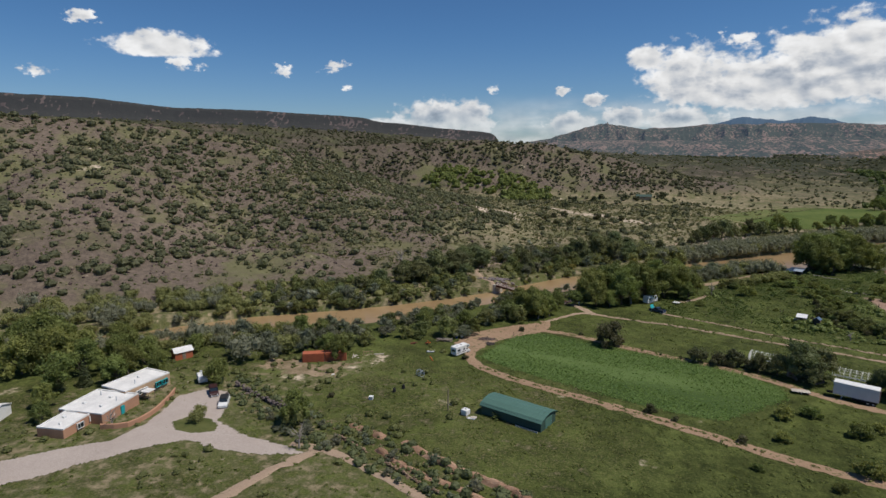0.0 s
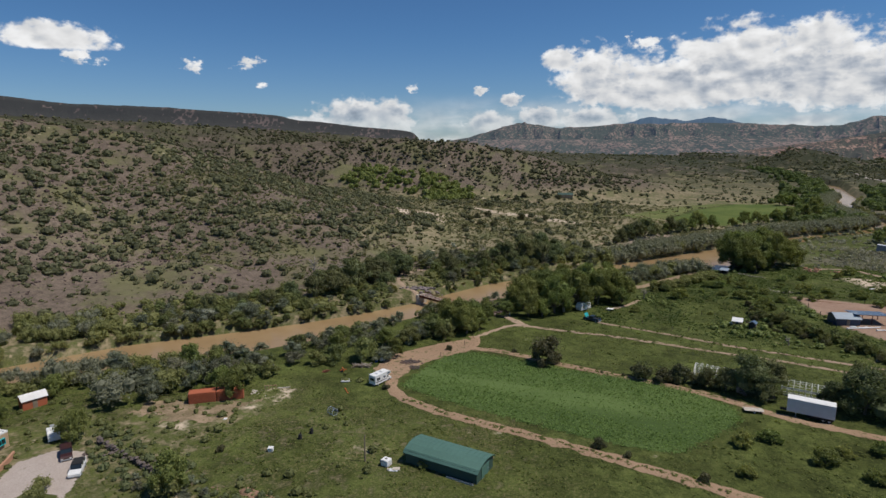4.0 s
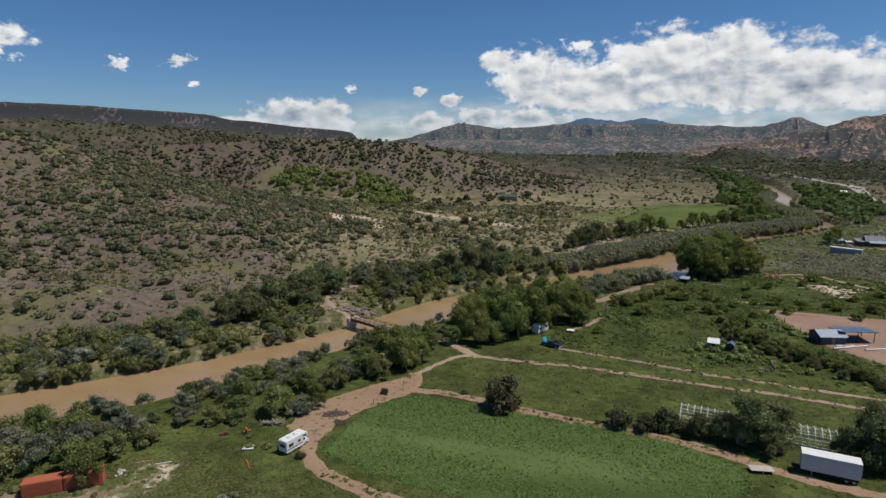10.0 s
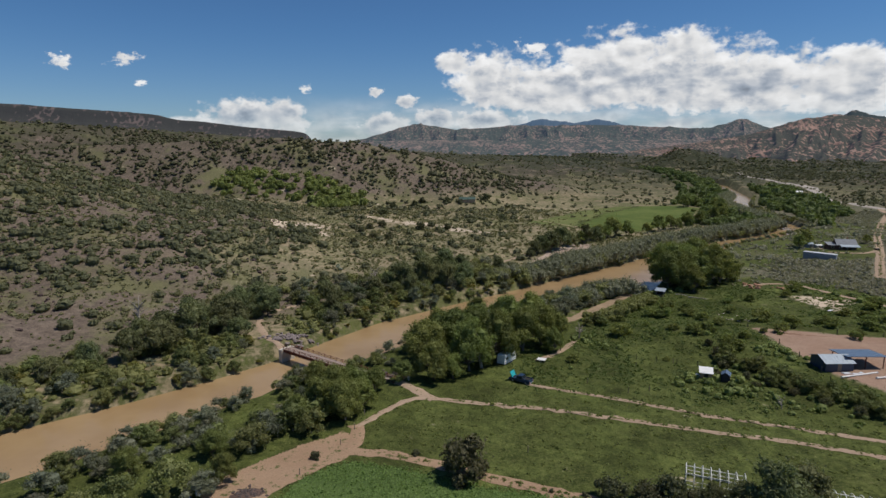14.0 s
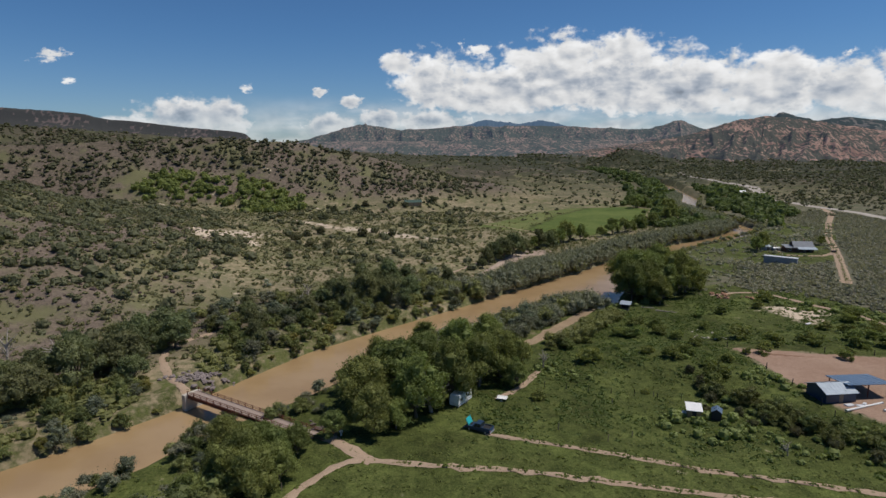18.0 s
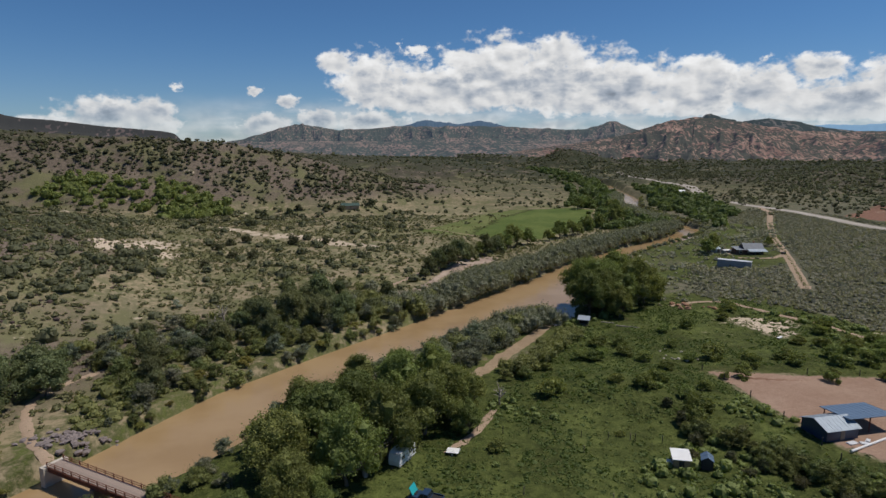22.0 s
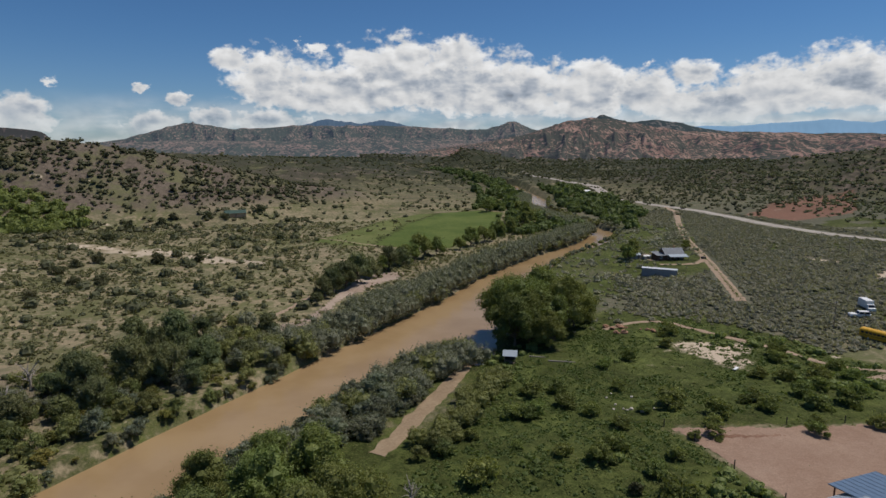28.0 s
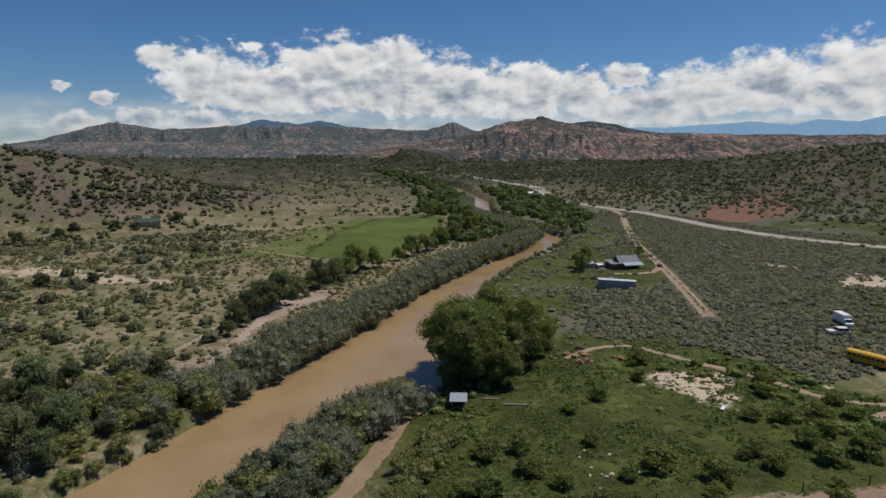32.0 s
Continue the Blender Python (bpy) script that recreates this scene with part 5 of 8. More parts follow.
# ---- roads, yards and the crop field ----
def patch(name, poly, material_, lift=0.07, grid=1.5, label="", category="", ragged=0.4):
    """A sheet of ground cover inside a polygon, draped on the land."""
    pts = np.array(poly, float)
    lo, hi = pts.min(0) - 1, pts.max(0) + 1
    px, py = np.arange(lo[0], hi[0], grid), np.arange(lo[1], hi[1], grid)
    X, Y = np.meshgrid(px, py)
    r = np.random.default_rng(len(pts))
    X, Y = X + r.normal(0, 0.12 * grid, X.shape), Y + r.normal(0, 0.12 * grid, Y.shape)
    d = along(np.vstack([pts, pts[:1]]), X, Y)[0] * np.where(inside(poly, X, Y, 0.01) > 0.5, 1, -1)
    keep = d + (fbm(X, Y, 3.0, 61, 3) - 0.5) * 3.0 * ragged > 0
    Z = land(X, Y) + np.where(d < grid * 1.2, lift * 0.3, lift)
    i, j = np.meshgrid(np.arange(len(py) - 1), np.arange(len(px) - 1), indexing="ij")
    ok = (keep[:-1, :-1] & keep[1:, :-1] & keep[:-1, 1:] & keep[1:, 1:])
    a = (i * len(px) + j)[ok]
    f = np.stack([a, a + 1, a + len(px) + 1, a + len(px)], 1)
    used, inv = np.unique(f, return_inverse=True)
    co = np.stack([X.ravel(), Y.ravel(), Z.ravel()], 1)[used]
    return tagged(new(name, quads(name, co, inv.reshape(-1, 4), material_, True)), label, category, kind="structure")


patch("field", FIELD, M_CROP, 0.10, 0.6, "mown green crop field with rounded ends", "field")
x, y, r = strew(301, 70000, -40, 36, 34, 83, lambda x, y: inside(FIELD, x, y, 1.0) * (0.12 + 0.6 * step(0.4, 0.6, fbm((0.97 * x - 0.25 * y) * 0.22, 0.25 * x + 0.97 * y, 9, 103, 3))))
scatter("crop", "bright green young crop in faint mown rows", "crop", bush_patterns(310, 5, 0.6, 0.4, core=False), x, y, r.lognormal(-1.6, 0.25, len(x)).clip(0.1, 0.3), M_CROPLEAF, 11, sink=-0.4)
patch("far_field", FAR_FIELD, M_MEADOW, 0.15, 3.0, "bright green meadow on the far river terrace", "field", 1.5)
patch("far_meadow", STUBBLE, M_STUBBLE, 0.12, 3.0, "yellowing grass at the end of the far meadow", "field", 2.0)
patch("river_bar", SAND_BAR, earth("bar_sand", (0.27, 0.20, 0.155), (0.45, 0.36, 0.29), 0.5), 0.1, 1.2, "bare pinkish sand behind the olive belt", "sand", 1.6)
patch("container_ground", [(-92, 33), (-87, 29.5), (-77, 27.5), (-69, 32), (-66, 42), (-70, 41), (-77, 36.5), (-89, 37)], earth("dry_clay", (0.15, 0.12, 0.066), (0.37, 0.275, 0.185), 1.2), 0.07, 0.7, "trampled dry earth in front of the red containers", "ground patch", 2.2)
patch("turned_soil", [(78, 151.5), (84, 150.2), (90, 148), (97, 146.2), (97.5, 145.2), (91, 145.4), (84, 147.3), (79.5, 149)], earth("turned_red_soil", (0.14, 0.072, 0.046), (0.30, 0.185, 0.13), 1.0), 0.13, 0.6, "dark red turned soil along the edge of the lot", "ground patch", 0.8)
patch("field_apron", APRON, M_RUT, 0.09, 0.5, "bare pinkish dirt apron at the end of the field", "yard")
patch("bare_lot", BARE_LOT, M_PINK, 0.09, 0.6, "bare pinkish dirt lot beside the metal barn", "yard")
patch("yard", YARD, M_GRAVEL, 0.08, 0.5, "pale gravel yard in front of the adobe house", "yard")
for line, width, mat, label in (
    ([(44, 20.8), (37, 22.2), (26, 24.8), (11.5, 30.5), (2, 34.5), (-13, 39.2), (-25, 43.5), (-36, 49.2), (-41, 55), (-41.5, 62), (-39, 69.5), (-33, 78), (-27, 84), (-25.5, 90), (-27, 95)], 2.9, M_RUT, "rutted pinkish dirt road round the crop field"),
    ([(-27, 84.5), (-20, 84.6), (-12, 81.5), (0, 76.3), (12.5, 71.6), (25, 67), (34, 62.5), (40, 58), (48, 54), (58, 51), (70, 47)], 2.6, M_RUT, "dirt track along the far edge of the field"),
    ([(-27, 94), (-22, 102), (-16.5, 108), (-11, 107.2), (0, 105), (11, 103.2), (34, 96.8), (55, 91.6), (70, 86), (90, 78)], 1.5, M_DIRT, "two-wheel dirt track across the pasture"),
    ([(8, 115.8), (14, 113.6), (25, 109.3), (47, 100.8), (65, 95), (85, 88)], 1.3, M_DIRT, "faint dirt track past the parked pickup"),
    ([(-12.5, 107), (-15.5, 109.2), (-18.5, 112), (-21.6, 115)], 2.6, M_DIRT, "dirt approach to the bridge"),
    ([(-53.5, 137), (-57.5, 140.5), (-62, 145.5), (-65.8, 152), (-70, 160), (-71.5, 166), (-70, 173), (-63, 182)], 2.0, M_DIRT, "pale dirt track leaving the bridge"),
    ([(-58, -1.5), (-53.8, -0.6), (-47.5, -2.2), (-39.3, -4.8), (-28.1, -9.2), (-15, -15.5), (0, -25)], 1.9, M_DIRT, "gravel lane along the ditch"),
    ([(-52, -2), (-55.5, -10), (-58.5, -20), (-60, -30)], 2.4, M_DIRT, "earth ditch bank by the lane"),
    (TRACK_EAST, 3.6, M_DIRT, "straight pale dirt track through the sagebrush"),
    (HIGHWAY, 7.5, M_ROAD, "pale paved road along the foot of the hills"),
    ([(142, 160), (134, 167), (131, 175), (131, 183), (127.5, 188.5), (124.5, 197), (121.5, 206.5), (119, 214), (110, 217), (99.5, 213.8)], 1.9, M_DIRT, "winding dirt drive beside the orchard"),
    ([(150, 160), (131, 160)], 2.5, M_DIRT, "dirt drive past the parked trucks"),
    ([(12, 131), (17, 136), (22, 142), (24, 147)], 1.6, M_DIRT, "worn footpath in the meadow"),
    ([(-24, 221), (-4.5, 238), (3, 248), (9, 258), (16, 267.5), (25, 283), (33, 298), (40, 316)], 1.7, M_DIRT, "pale track along the river terrace"),
    ([(190, 306), (183, 311), (176, 306), (174, 299), (178, 293)], 2.4, M_DIRT, "dirt loop in front of the far farmhouse"),
    ([(201, 291), (195, 285), (187, 280), (180, 281), (173, 286)], 2.8, M_DIRT, "dirt loop round the far farmhouse"),
    ([(40, 404), (55, 384), (76, 361)], 1.6, M_DIRT, "dirt edge track of the far field"),
    ([(330, 560), (372, 660), (378, 740), (388, 830), (434, 980), (450, 1040)], 7.5, M_ROAD, "road running on up the valley"),
):
    tagged(ribbon("road", line, width, mat, 0.12 if width > 7 else 0.14), label, "road", kind="structure")
# weeds between the wheel ruts
lanes = (([(26, 24.8), (11.5, 30.5), (2, 34.5), (-13, 39.2), (-25, 43.5), (-36, 49.2)], 0.5), ([(-20, 84.6), (-12, 81.5), (0, 76.3), (12.5, 71.6), (25, 67), (34, 62.5)], 0.5),
         ([(-11, 107.2), (0, 105), (11, 103.2), (34, 96.8), (55, 91.6), (70, 86)], 0.28), ([(14, 113.6), (25, 109.3), (47, 100.8), (65, 95)], 0.25), ([(156, 222), (193, 278.5), (231, 339), (269, 393)], 0.6), ([(-41, -4), (-27, -8.2), (-15, -14)], 0.4))
lr = np.random.default_rng(330)
wx_, wy_ = [], []
for line, half in lanes:
    pts = np.array(line, float)
    seg = np.r_[0, np.cumsum(np.hypot(*np.diff(pts, axis=0).T))]
    s_ = lr.uniform(0, seg[-1], int(seg[-1] * 3))
    wx_.append(np.interp(s_, seg, pts[:, 0]) + lr.normal(0, half * 0.6, len(s_)))
    wy_.append(np.interp(s_, seg, pts[:, 1]) + lr.normal(0, half * 0.6, len(s_)))
wx_, wy_ = np.concatenate(wx_), np.concatenate(wy_)
scatter("rut_weeds", "low weeds growing between the wheel ruts", "grass", tuft, wx_, wy_, lr.lognormal(-1.4, 0.35, len(wx_)).clip(0.1, 0.4), M_GRASS, 18, sink=-0.45)
tagged(ribbon("side_channel", [(57, 207), (53, 201), (47, 193), (41, 185.5), (36, 180), (30, 172), (24, 166)], 3.6, M_MUD, 0.1), "muddy side channel below the river hut", "channel", kind="structure")
patch("yard_island", [(-87, -2.3), (-85.4, 1.7), (-80, 2.4), (-76.2, 0.4), (-74.5, -2.8), (-79.2, -5.2), (-84, -4.6)], M_ISLAND, 0.16, 0.5, "grassy planted island in the gravel yard", "lawn")
patch("ash_patch", [(-43.5, 69.5), (-42, 72.3), (-38.5, 73.3), (-36, 72), (-37, 69.6), (-40.5, 68.3)], earth("ash", (0.075, 0.05, 0.042), (0.17, 0.115, 0.09), 1.5), 0.16, 0.6, "dark burnt patch beside the field road", "ground patch")


def ridge_strip(name, label, crest, depth, material_, seed, spur=0.3, cliff=0.0, jag=0.03, drop=1.0, foot=0.0, cols=320, rows=26, category="hills", rib=0.3):
    """A distant range: from its crest a slope of spurs and gullies comes down towards the valley."""
    pts = np.array(crest, float)
    seg = np.r_[0, np.cumsum(np.hypot(*np.diff(pts[:, :2], axis=0).T))]
    s_ = np.linspace(0, seg[-1], cols)
    cx, cy, cz = (np.interp(s_, seg, pts[:, k]) for k in range(3))
    ease = max(1, int(cols / len(pts) / 4))
    for _ in range(ease):
        cx[1:-1], cy[1:-1], cz[1:-1] = ((a[:-2] + 2 * a[1:-1] + a[2:]) / 4 for a in (cx, cy, cz))
    tx, ty = np.gradient(cx), np.gradient(cy)
    l = np.hypot(tx, ty)
    nx, ny = ty / l, -tx / l
    flip = np.where(nx * cx + ny * cy > 0, -1, 1)
    nx, ny = nx * flip, ny * flip
    q = np.linspace(0, 1, rows)[:, None] ** 1.3
    S, Q = np.broadcast_to(s_[None], (rows, cols)), np.broadcast_to(q, (rows, cols))
    ridgy = 0.62 * fbm(S + 30 * Q, Q * depth * 0.22, depth * rib, seed, 5, True) + 0.38 * fbm(S - 40 * Q, Q * depth * 0.3, depth * rib * 0.4, seed + 19, 4, True)
    fall = np.where(Q < 0.06, cliff * Q / 0.06, cliff + (1 - cliff) * (np.maximum(Q - 0.06, 0) / 0.94) ** 0.85)
    Z = foot + (cz[None] - foot) * (1 - fall * drop)
    Z = Z + (ridgy - 0.62) * spur * (cz[None] - foot) * 2.2 * np.sin(np.pi * np.clip(Q * 0.94 + 0.02, 0, 1)) ** 0.8
    Z = Z + (fbm(S, Q * 500, depth * 0.05, seed + 7, 4) - 0.5) * jag * cz[None]
    far = Q * depth * (0.75 + 0.5 * fbm(S, S * 0, depth * 0.5, seed + 3, 3))
    X, Y = cx[None] + nx[None] * far, cy[None] + ny[None] * far
    back = np.stack([cx - nx * depth * 0.4, cy - ny * depth * 0.4, foot + (cz - foot) * 0.3], 1)
    co = np.concatenate([back, np.stack([X, Y, Z], -1).reshape(-1, 3)])
    i, j = np.meshgrid(np.arange(rows), np.arange(cols - 1), indexing="ij")
    a = (i * cols + j).ravel()
    return tagged(new(name, quads(name, co, np.stack([a, a + cols, a + cols + 1, a + 1], 1), material_, True)), label, category, kind="structure")


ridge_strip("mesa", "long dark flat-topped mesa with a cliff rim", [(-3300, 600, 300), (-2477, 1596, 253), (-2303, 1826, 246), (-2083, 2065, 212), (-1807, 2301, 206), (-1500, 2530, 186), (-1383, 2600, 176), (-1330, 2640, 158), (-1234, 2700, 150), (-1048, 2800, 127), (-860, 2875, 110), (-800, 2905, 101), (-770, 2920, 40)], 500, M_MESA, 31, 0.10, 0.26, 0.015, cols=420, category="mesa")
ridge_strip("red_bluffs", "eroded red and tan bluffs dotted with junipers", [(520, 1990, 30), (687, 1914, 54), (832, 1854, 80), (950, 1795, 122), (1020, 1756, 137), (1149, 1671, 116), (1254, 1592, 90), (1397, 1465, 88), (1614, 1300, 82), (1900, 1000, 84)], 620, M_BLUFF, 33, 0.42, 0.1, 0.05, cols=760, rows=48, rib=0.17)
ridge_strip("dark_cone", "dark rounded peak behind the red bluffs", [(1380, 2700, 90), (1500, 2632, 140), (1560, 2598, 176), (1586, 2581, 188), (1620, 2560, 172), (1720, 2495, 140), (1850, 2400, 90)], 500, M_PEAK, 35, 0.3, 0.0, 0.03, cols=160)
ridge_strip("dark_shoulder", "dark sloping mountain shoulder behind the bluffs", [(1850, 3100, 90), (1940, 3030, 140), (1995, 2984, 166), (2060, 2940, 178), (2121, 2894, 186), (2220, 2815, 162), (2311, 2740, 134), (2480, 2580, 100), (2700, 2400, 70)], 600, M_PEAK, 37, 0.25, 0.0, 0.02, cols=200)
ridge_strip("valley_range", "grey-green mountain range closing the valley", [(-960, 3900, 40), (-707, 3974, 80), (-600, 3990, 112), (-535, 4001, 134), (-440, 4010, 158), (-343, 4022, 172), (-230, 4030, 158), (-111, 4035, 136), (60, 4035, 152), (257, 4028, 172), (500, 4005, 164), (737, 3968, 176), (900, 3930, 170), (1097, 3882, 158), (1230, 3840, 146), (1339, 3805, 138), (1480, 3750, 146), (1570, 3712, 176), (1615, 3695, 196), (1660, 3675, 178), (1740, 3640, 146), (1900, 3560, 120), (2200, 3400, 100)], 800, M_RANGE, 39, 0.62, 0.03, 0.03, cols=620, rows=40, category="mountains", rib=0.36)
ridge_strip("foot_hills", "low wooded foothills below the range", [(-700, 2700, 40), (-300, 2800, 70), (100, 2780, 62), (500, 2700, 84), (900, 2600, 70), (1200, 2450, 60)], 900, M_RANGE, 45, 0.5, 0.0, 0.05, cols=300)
ridge_strip("backdrop_near", "forested mountains far up the valley, blue haze in their colour", [(60, 4740, 120), (258, 4729, 172), (400, 4720, 196), (520, 4707, 234), (600, 4700, 224), (693, 4685, 214), (800, 4668, 200), (880, 4655, 214), (951, 4639, 230), (1040, 4618, 212), (1121, 4600, 192), (1300, 4550, 130)], 300, M_FAR, 41, 0.2, 0.0, 0.015, cols=200, rows=12, category="mountains")
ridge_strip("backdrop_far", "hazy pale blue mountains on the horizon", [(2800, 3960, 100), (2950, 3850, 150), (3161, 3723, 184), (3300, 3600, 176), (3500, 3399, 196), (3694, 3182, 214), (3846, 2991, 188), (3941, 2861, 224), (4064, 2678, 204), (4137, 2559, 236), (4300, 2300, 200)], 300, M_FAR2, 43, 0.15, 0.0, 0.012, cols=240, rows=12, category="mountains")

# ---- built things ----
P_WHITE = plain("white_paint", (0.74, 0.74, 0.72), 0.5, vary=0.10)
P_ROOFWHITE = plain("white_roof_coating", (0.70, 0.69, 0.66), 0.8, vary=0.22, scale=1.2)
P_ADOBE = plain("adobe_plaster", (0.44, 0.24, 0.15), 0.95, vary=0.15, scale=1.5, bump=0.3)
P_BUFF = plain("buff_plaster", (0.47, 0.33, 0.21), 0.95, vary=0.12, scale=1.5, bump=0.3)
P_GREEN = plain("green_metal", (0.085, 0.175, 0.14), 0.6, 0.1, vary=0.16, scale=0.8)
P_DKGREEN = plain("dark_green_siding", (0.042, 0.082, 0.064), 0.7, vary=0.15)
P_RED = plain("red_container_paint", (0.40, 0.115, 0.055), 0.75, vary=0.2, scale=1.5)
P_STEEL = plain("galvanised_steel", (0.52, 0.56, 0.60), 0.45, 0.6, vary=0.1)
P_ROOFBLUE = plain("blue_grey_roof", (0.30, 0.35, 0.40), 0.62, 0.15, vary=0.14)
P_PANEL = plain("dark_panel", (0.13, 0.19, 0.27), 0.4, 0.2, vary=0.12)
P_NAVY = plain("dark_blue_paint", (0.02, 0.045, 0.09), 0.35, vary=0.1, spec=0.5)
P_TURQ = plain("turquoise_paint", (0.02, 0.36, 0.38), 0.5, vary=0.1)
P_BLACK = plain("black_rubber", (0.02, 0.02, 0.02), 0.85, vary=0.2)
P_DARK = plain("dark_wood", (0.05, 0.045, 0.042), 0.85, vary=0.2)
P_TAN = plain("tan_board", (0.36, 0.25, 0.14), 0.85, vary=0.15)
P_WOOD = plain("weathered_wood", (0.24, 0.19, 0.14), 0.9, vary=0.25, scale=5)
P_RUST = plain("rusty_steel", (0.17, 0.065, 0.04), 0.85, 0.2, vary=0.25, scale=4)
P_YELLOW = plain("bus_yellow", (0.62, 0.34, 0.02), 0.5, vary=0.1)
P_ROCK = plain("basalt_rock", (0.13, 0.105, 0.095), 0.95, vary=0.3, bump=0.6)
P_SLAB = plain("grey_basalt", (0.21, 0.175, 0.165), 0.95, vary=0.35, bump=0.6)
P_CHAR = plain("charred_debris", (0.085, 0.065, 0.058), 0.95, vary=0.4, bump=0.5)
P_REDROCK = plain("red_sandstone", (0.34, 0.19, 0.12), 0.95, vary=0.25, bump=0.6)
P_PALEROCK = plain("pale_rock", (0.50, 0.45, 0.38), 0.95, vary=0.2, bump=0.6)
P_CLOD = plain("earth_clods", (0.27, 0.185, 0.125), 0.95, vary=0.3, bump=0.5)
P_ORANGE = plain("orange_paint", (0.55, 0.15, 0.04), 0.6, vary=0.15)
P_BLUE = plain("blue_tarp", (0.03, 0.10, 0.42), 0.6, vary=0.15)
P_GREY = plain("grey_siding", (0.33, 0.35, 0.37), 0.7, vary=0.1)
# container house walls: the grey of their shaded side, put into the colour
P_SHADEWALL = plain("shaded_grey_wall", (0.30, 0.31, 0.32), 0.75, vary=0.12)
# pale grey; on the box trailer it paints the shade of the walls
P_SHADED = plain("pale_shaded_grey", (0.55, 0.57, 0.60), 0.6, vary=0.08)
P_DEAD = M_DEAD
P_DULLROOF = plain("dull_metal_roof", (0.20, 0.215, 0.235), 0.75, 0.1, vary=0.18)
P_BROWN = plain("brown_siding", (0.13, 0.075, 0.055), 0.85, vary=0.15)


def make_glass():
    m, g = material("window_glass")
    finish(g, (0.02, 0.028, 0.035), 0.08, None, spec=0.6)
    return m


P_GLASS = make_glass()


def thing(name, label, category, x, y, turn=0.0, group="", z=None, sink=0.05):
    ob = tagged(new(name), label, category, group)
    ob.matrix_basis = pose(x, y, (height_at(x, y) if z is None else z) - sink, 0, 0, turn)
    return ob


def part(name, bm, mat, parent, label="", at=None, turn=0.0, smooth=False):
    me = bpy.data.meshes.new(name)
    bmesh.ops.recalc_face_normals(bm, faces=bm.faces)
    bm.to_mesh(me)
    bm.free()
    me.materials.append(mat)
    if smooth:
        me.polygons.foreach_set("use_smooth", [True] * len(me.polygons))
    ob = new(name, me)
    ob.parent = parent
    if at is not None:
        ob.matrix_basis = pose(*at, 0, 0, turn)
    if label:
        ob["label"] = label
    return ob


def box(x0, x1, y0, y1, z0, z1, bevel=0.0, bm=None):
    bm = bm or bmesh.new()
    v = [bm.verts.new((x, y, z)) for z in (z0, z1) for y in (y0, y1) for x in (x0, x1)]
    fs = [bm.faces.new([v[i] for i in q]) for q in ((0, 2, 3, 1), (4, 5, 7, 6), (0, 1, 5, 4), (1, 3, 7, 5), (3, 2, 6, 7), (2, 0, 4, 6))]
    if bevel:
        es = {e for f in fs for e in f.edges}
        bmesh.ops.bevel(bm, geom=list(es), offset=bevel, segments=2, profile=0.5, affect="EDGES")
    return bm


def prism(profile, x0, x1, bm=None, axis="x"):
    """A solid with a closed outline of (across, up), drawn along x (or y)."""
    bm = bm or bmesh.new()
    put = (lambda a, b, c: (a, b, c)) if axis == "x" else (lambda a, b, c: (b, a, c))
    ends = [[bm.verts.new(put(x, a, b)) for a, b in profile] for x in (x0, x1)]
    n = len(profile)
    bm.faces.new(ends[0])
    bm.faces.new(ends[1][::-1])
    for i in range(n):
        bm.faces.new([ends[0][i], ends[1][i], ends[1][(i + 1) % n], ends[0][(i + 1) % n]])
    return bm


def rod(a, b, r, bm=None, sides=8, r2=None):
    """A round bar from a to b."""
    bm = bm or bmesh.new()
    a, b = Vector(a), Vector(b)
    q = (b - a).to_track_quat("Z", "Y")
    rings = []
    for p, k in ((a, r), (b, r if r2 is None else r2)):
        rings.append([bm.verts.new(p + q @ Vector((k * math.cos(t * 2 * math.pi / sides), k * math.sin(t * 2 * math.pi / sides), 0))) for t in range(sides)])
    bm.faces.new(rings[0][::-1])
    bm.faces.new(rings[1])
    for i in range(sides):
        bm.faces.new([rings[0][i], rings[0][(i + 1) % sides], rings[1][(i + 1) % sides], rings[1][i]])
    return bm


def strip(profile, thick, x0, x1):
    """A bent sheet of some thickness over an open outline of (across, up), drawn along x."""
    low = [(a, b - thick) for a, b in profile]
    return prism(profile + low[::-1], x0, x1)


def stone(rng, size, flat=0.7):
    """A rough boulder."""
    bm = bmesh.new()
    bmesh.ops.create_icosphere(bm, subdivisions=2 if size > 0.8 else 1, radius=size)
    off = rng.uniform(0, 50)
    for v in bm.verts:
        k = 0.75 + 0.55 * noise.noise(v.co / size * 1.1 + Vector((off, off * 0.3, 0)))
        v.co = Vector((v.co.x * k * 1.15, v.co.y * k, v.co.z * k * flat))
    return bm


def shell(root, w, d, h, mat, t=0.22, names=("wall",) * 4):
    """Four walls round a rectangle, with their thickness."""
    for nm, (a, b, c, e) in zip(names, ((-w / 2, w / 2, -d / 2, -d / 2 + t), (-w / 2, w / 2, d / 2 - t, d / 2), (-w / 2, -w / 2 + t, -d / 2 + t, d / 2 - t), (w / 2 - t, w / 2, -d / 2 + t, d / 2 - t))):
        part(nm, box(a, b, c, e, -0.4, h), mat, root)


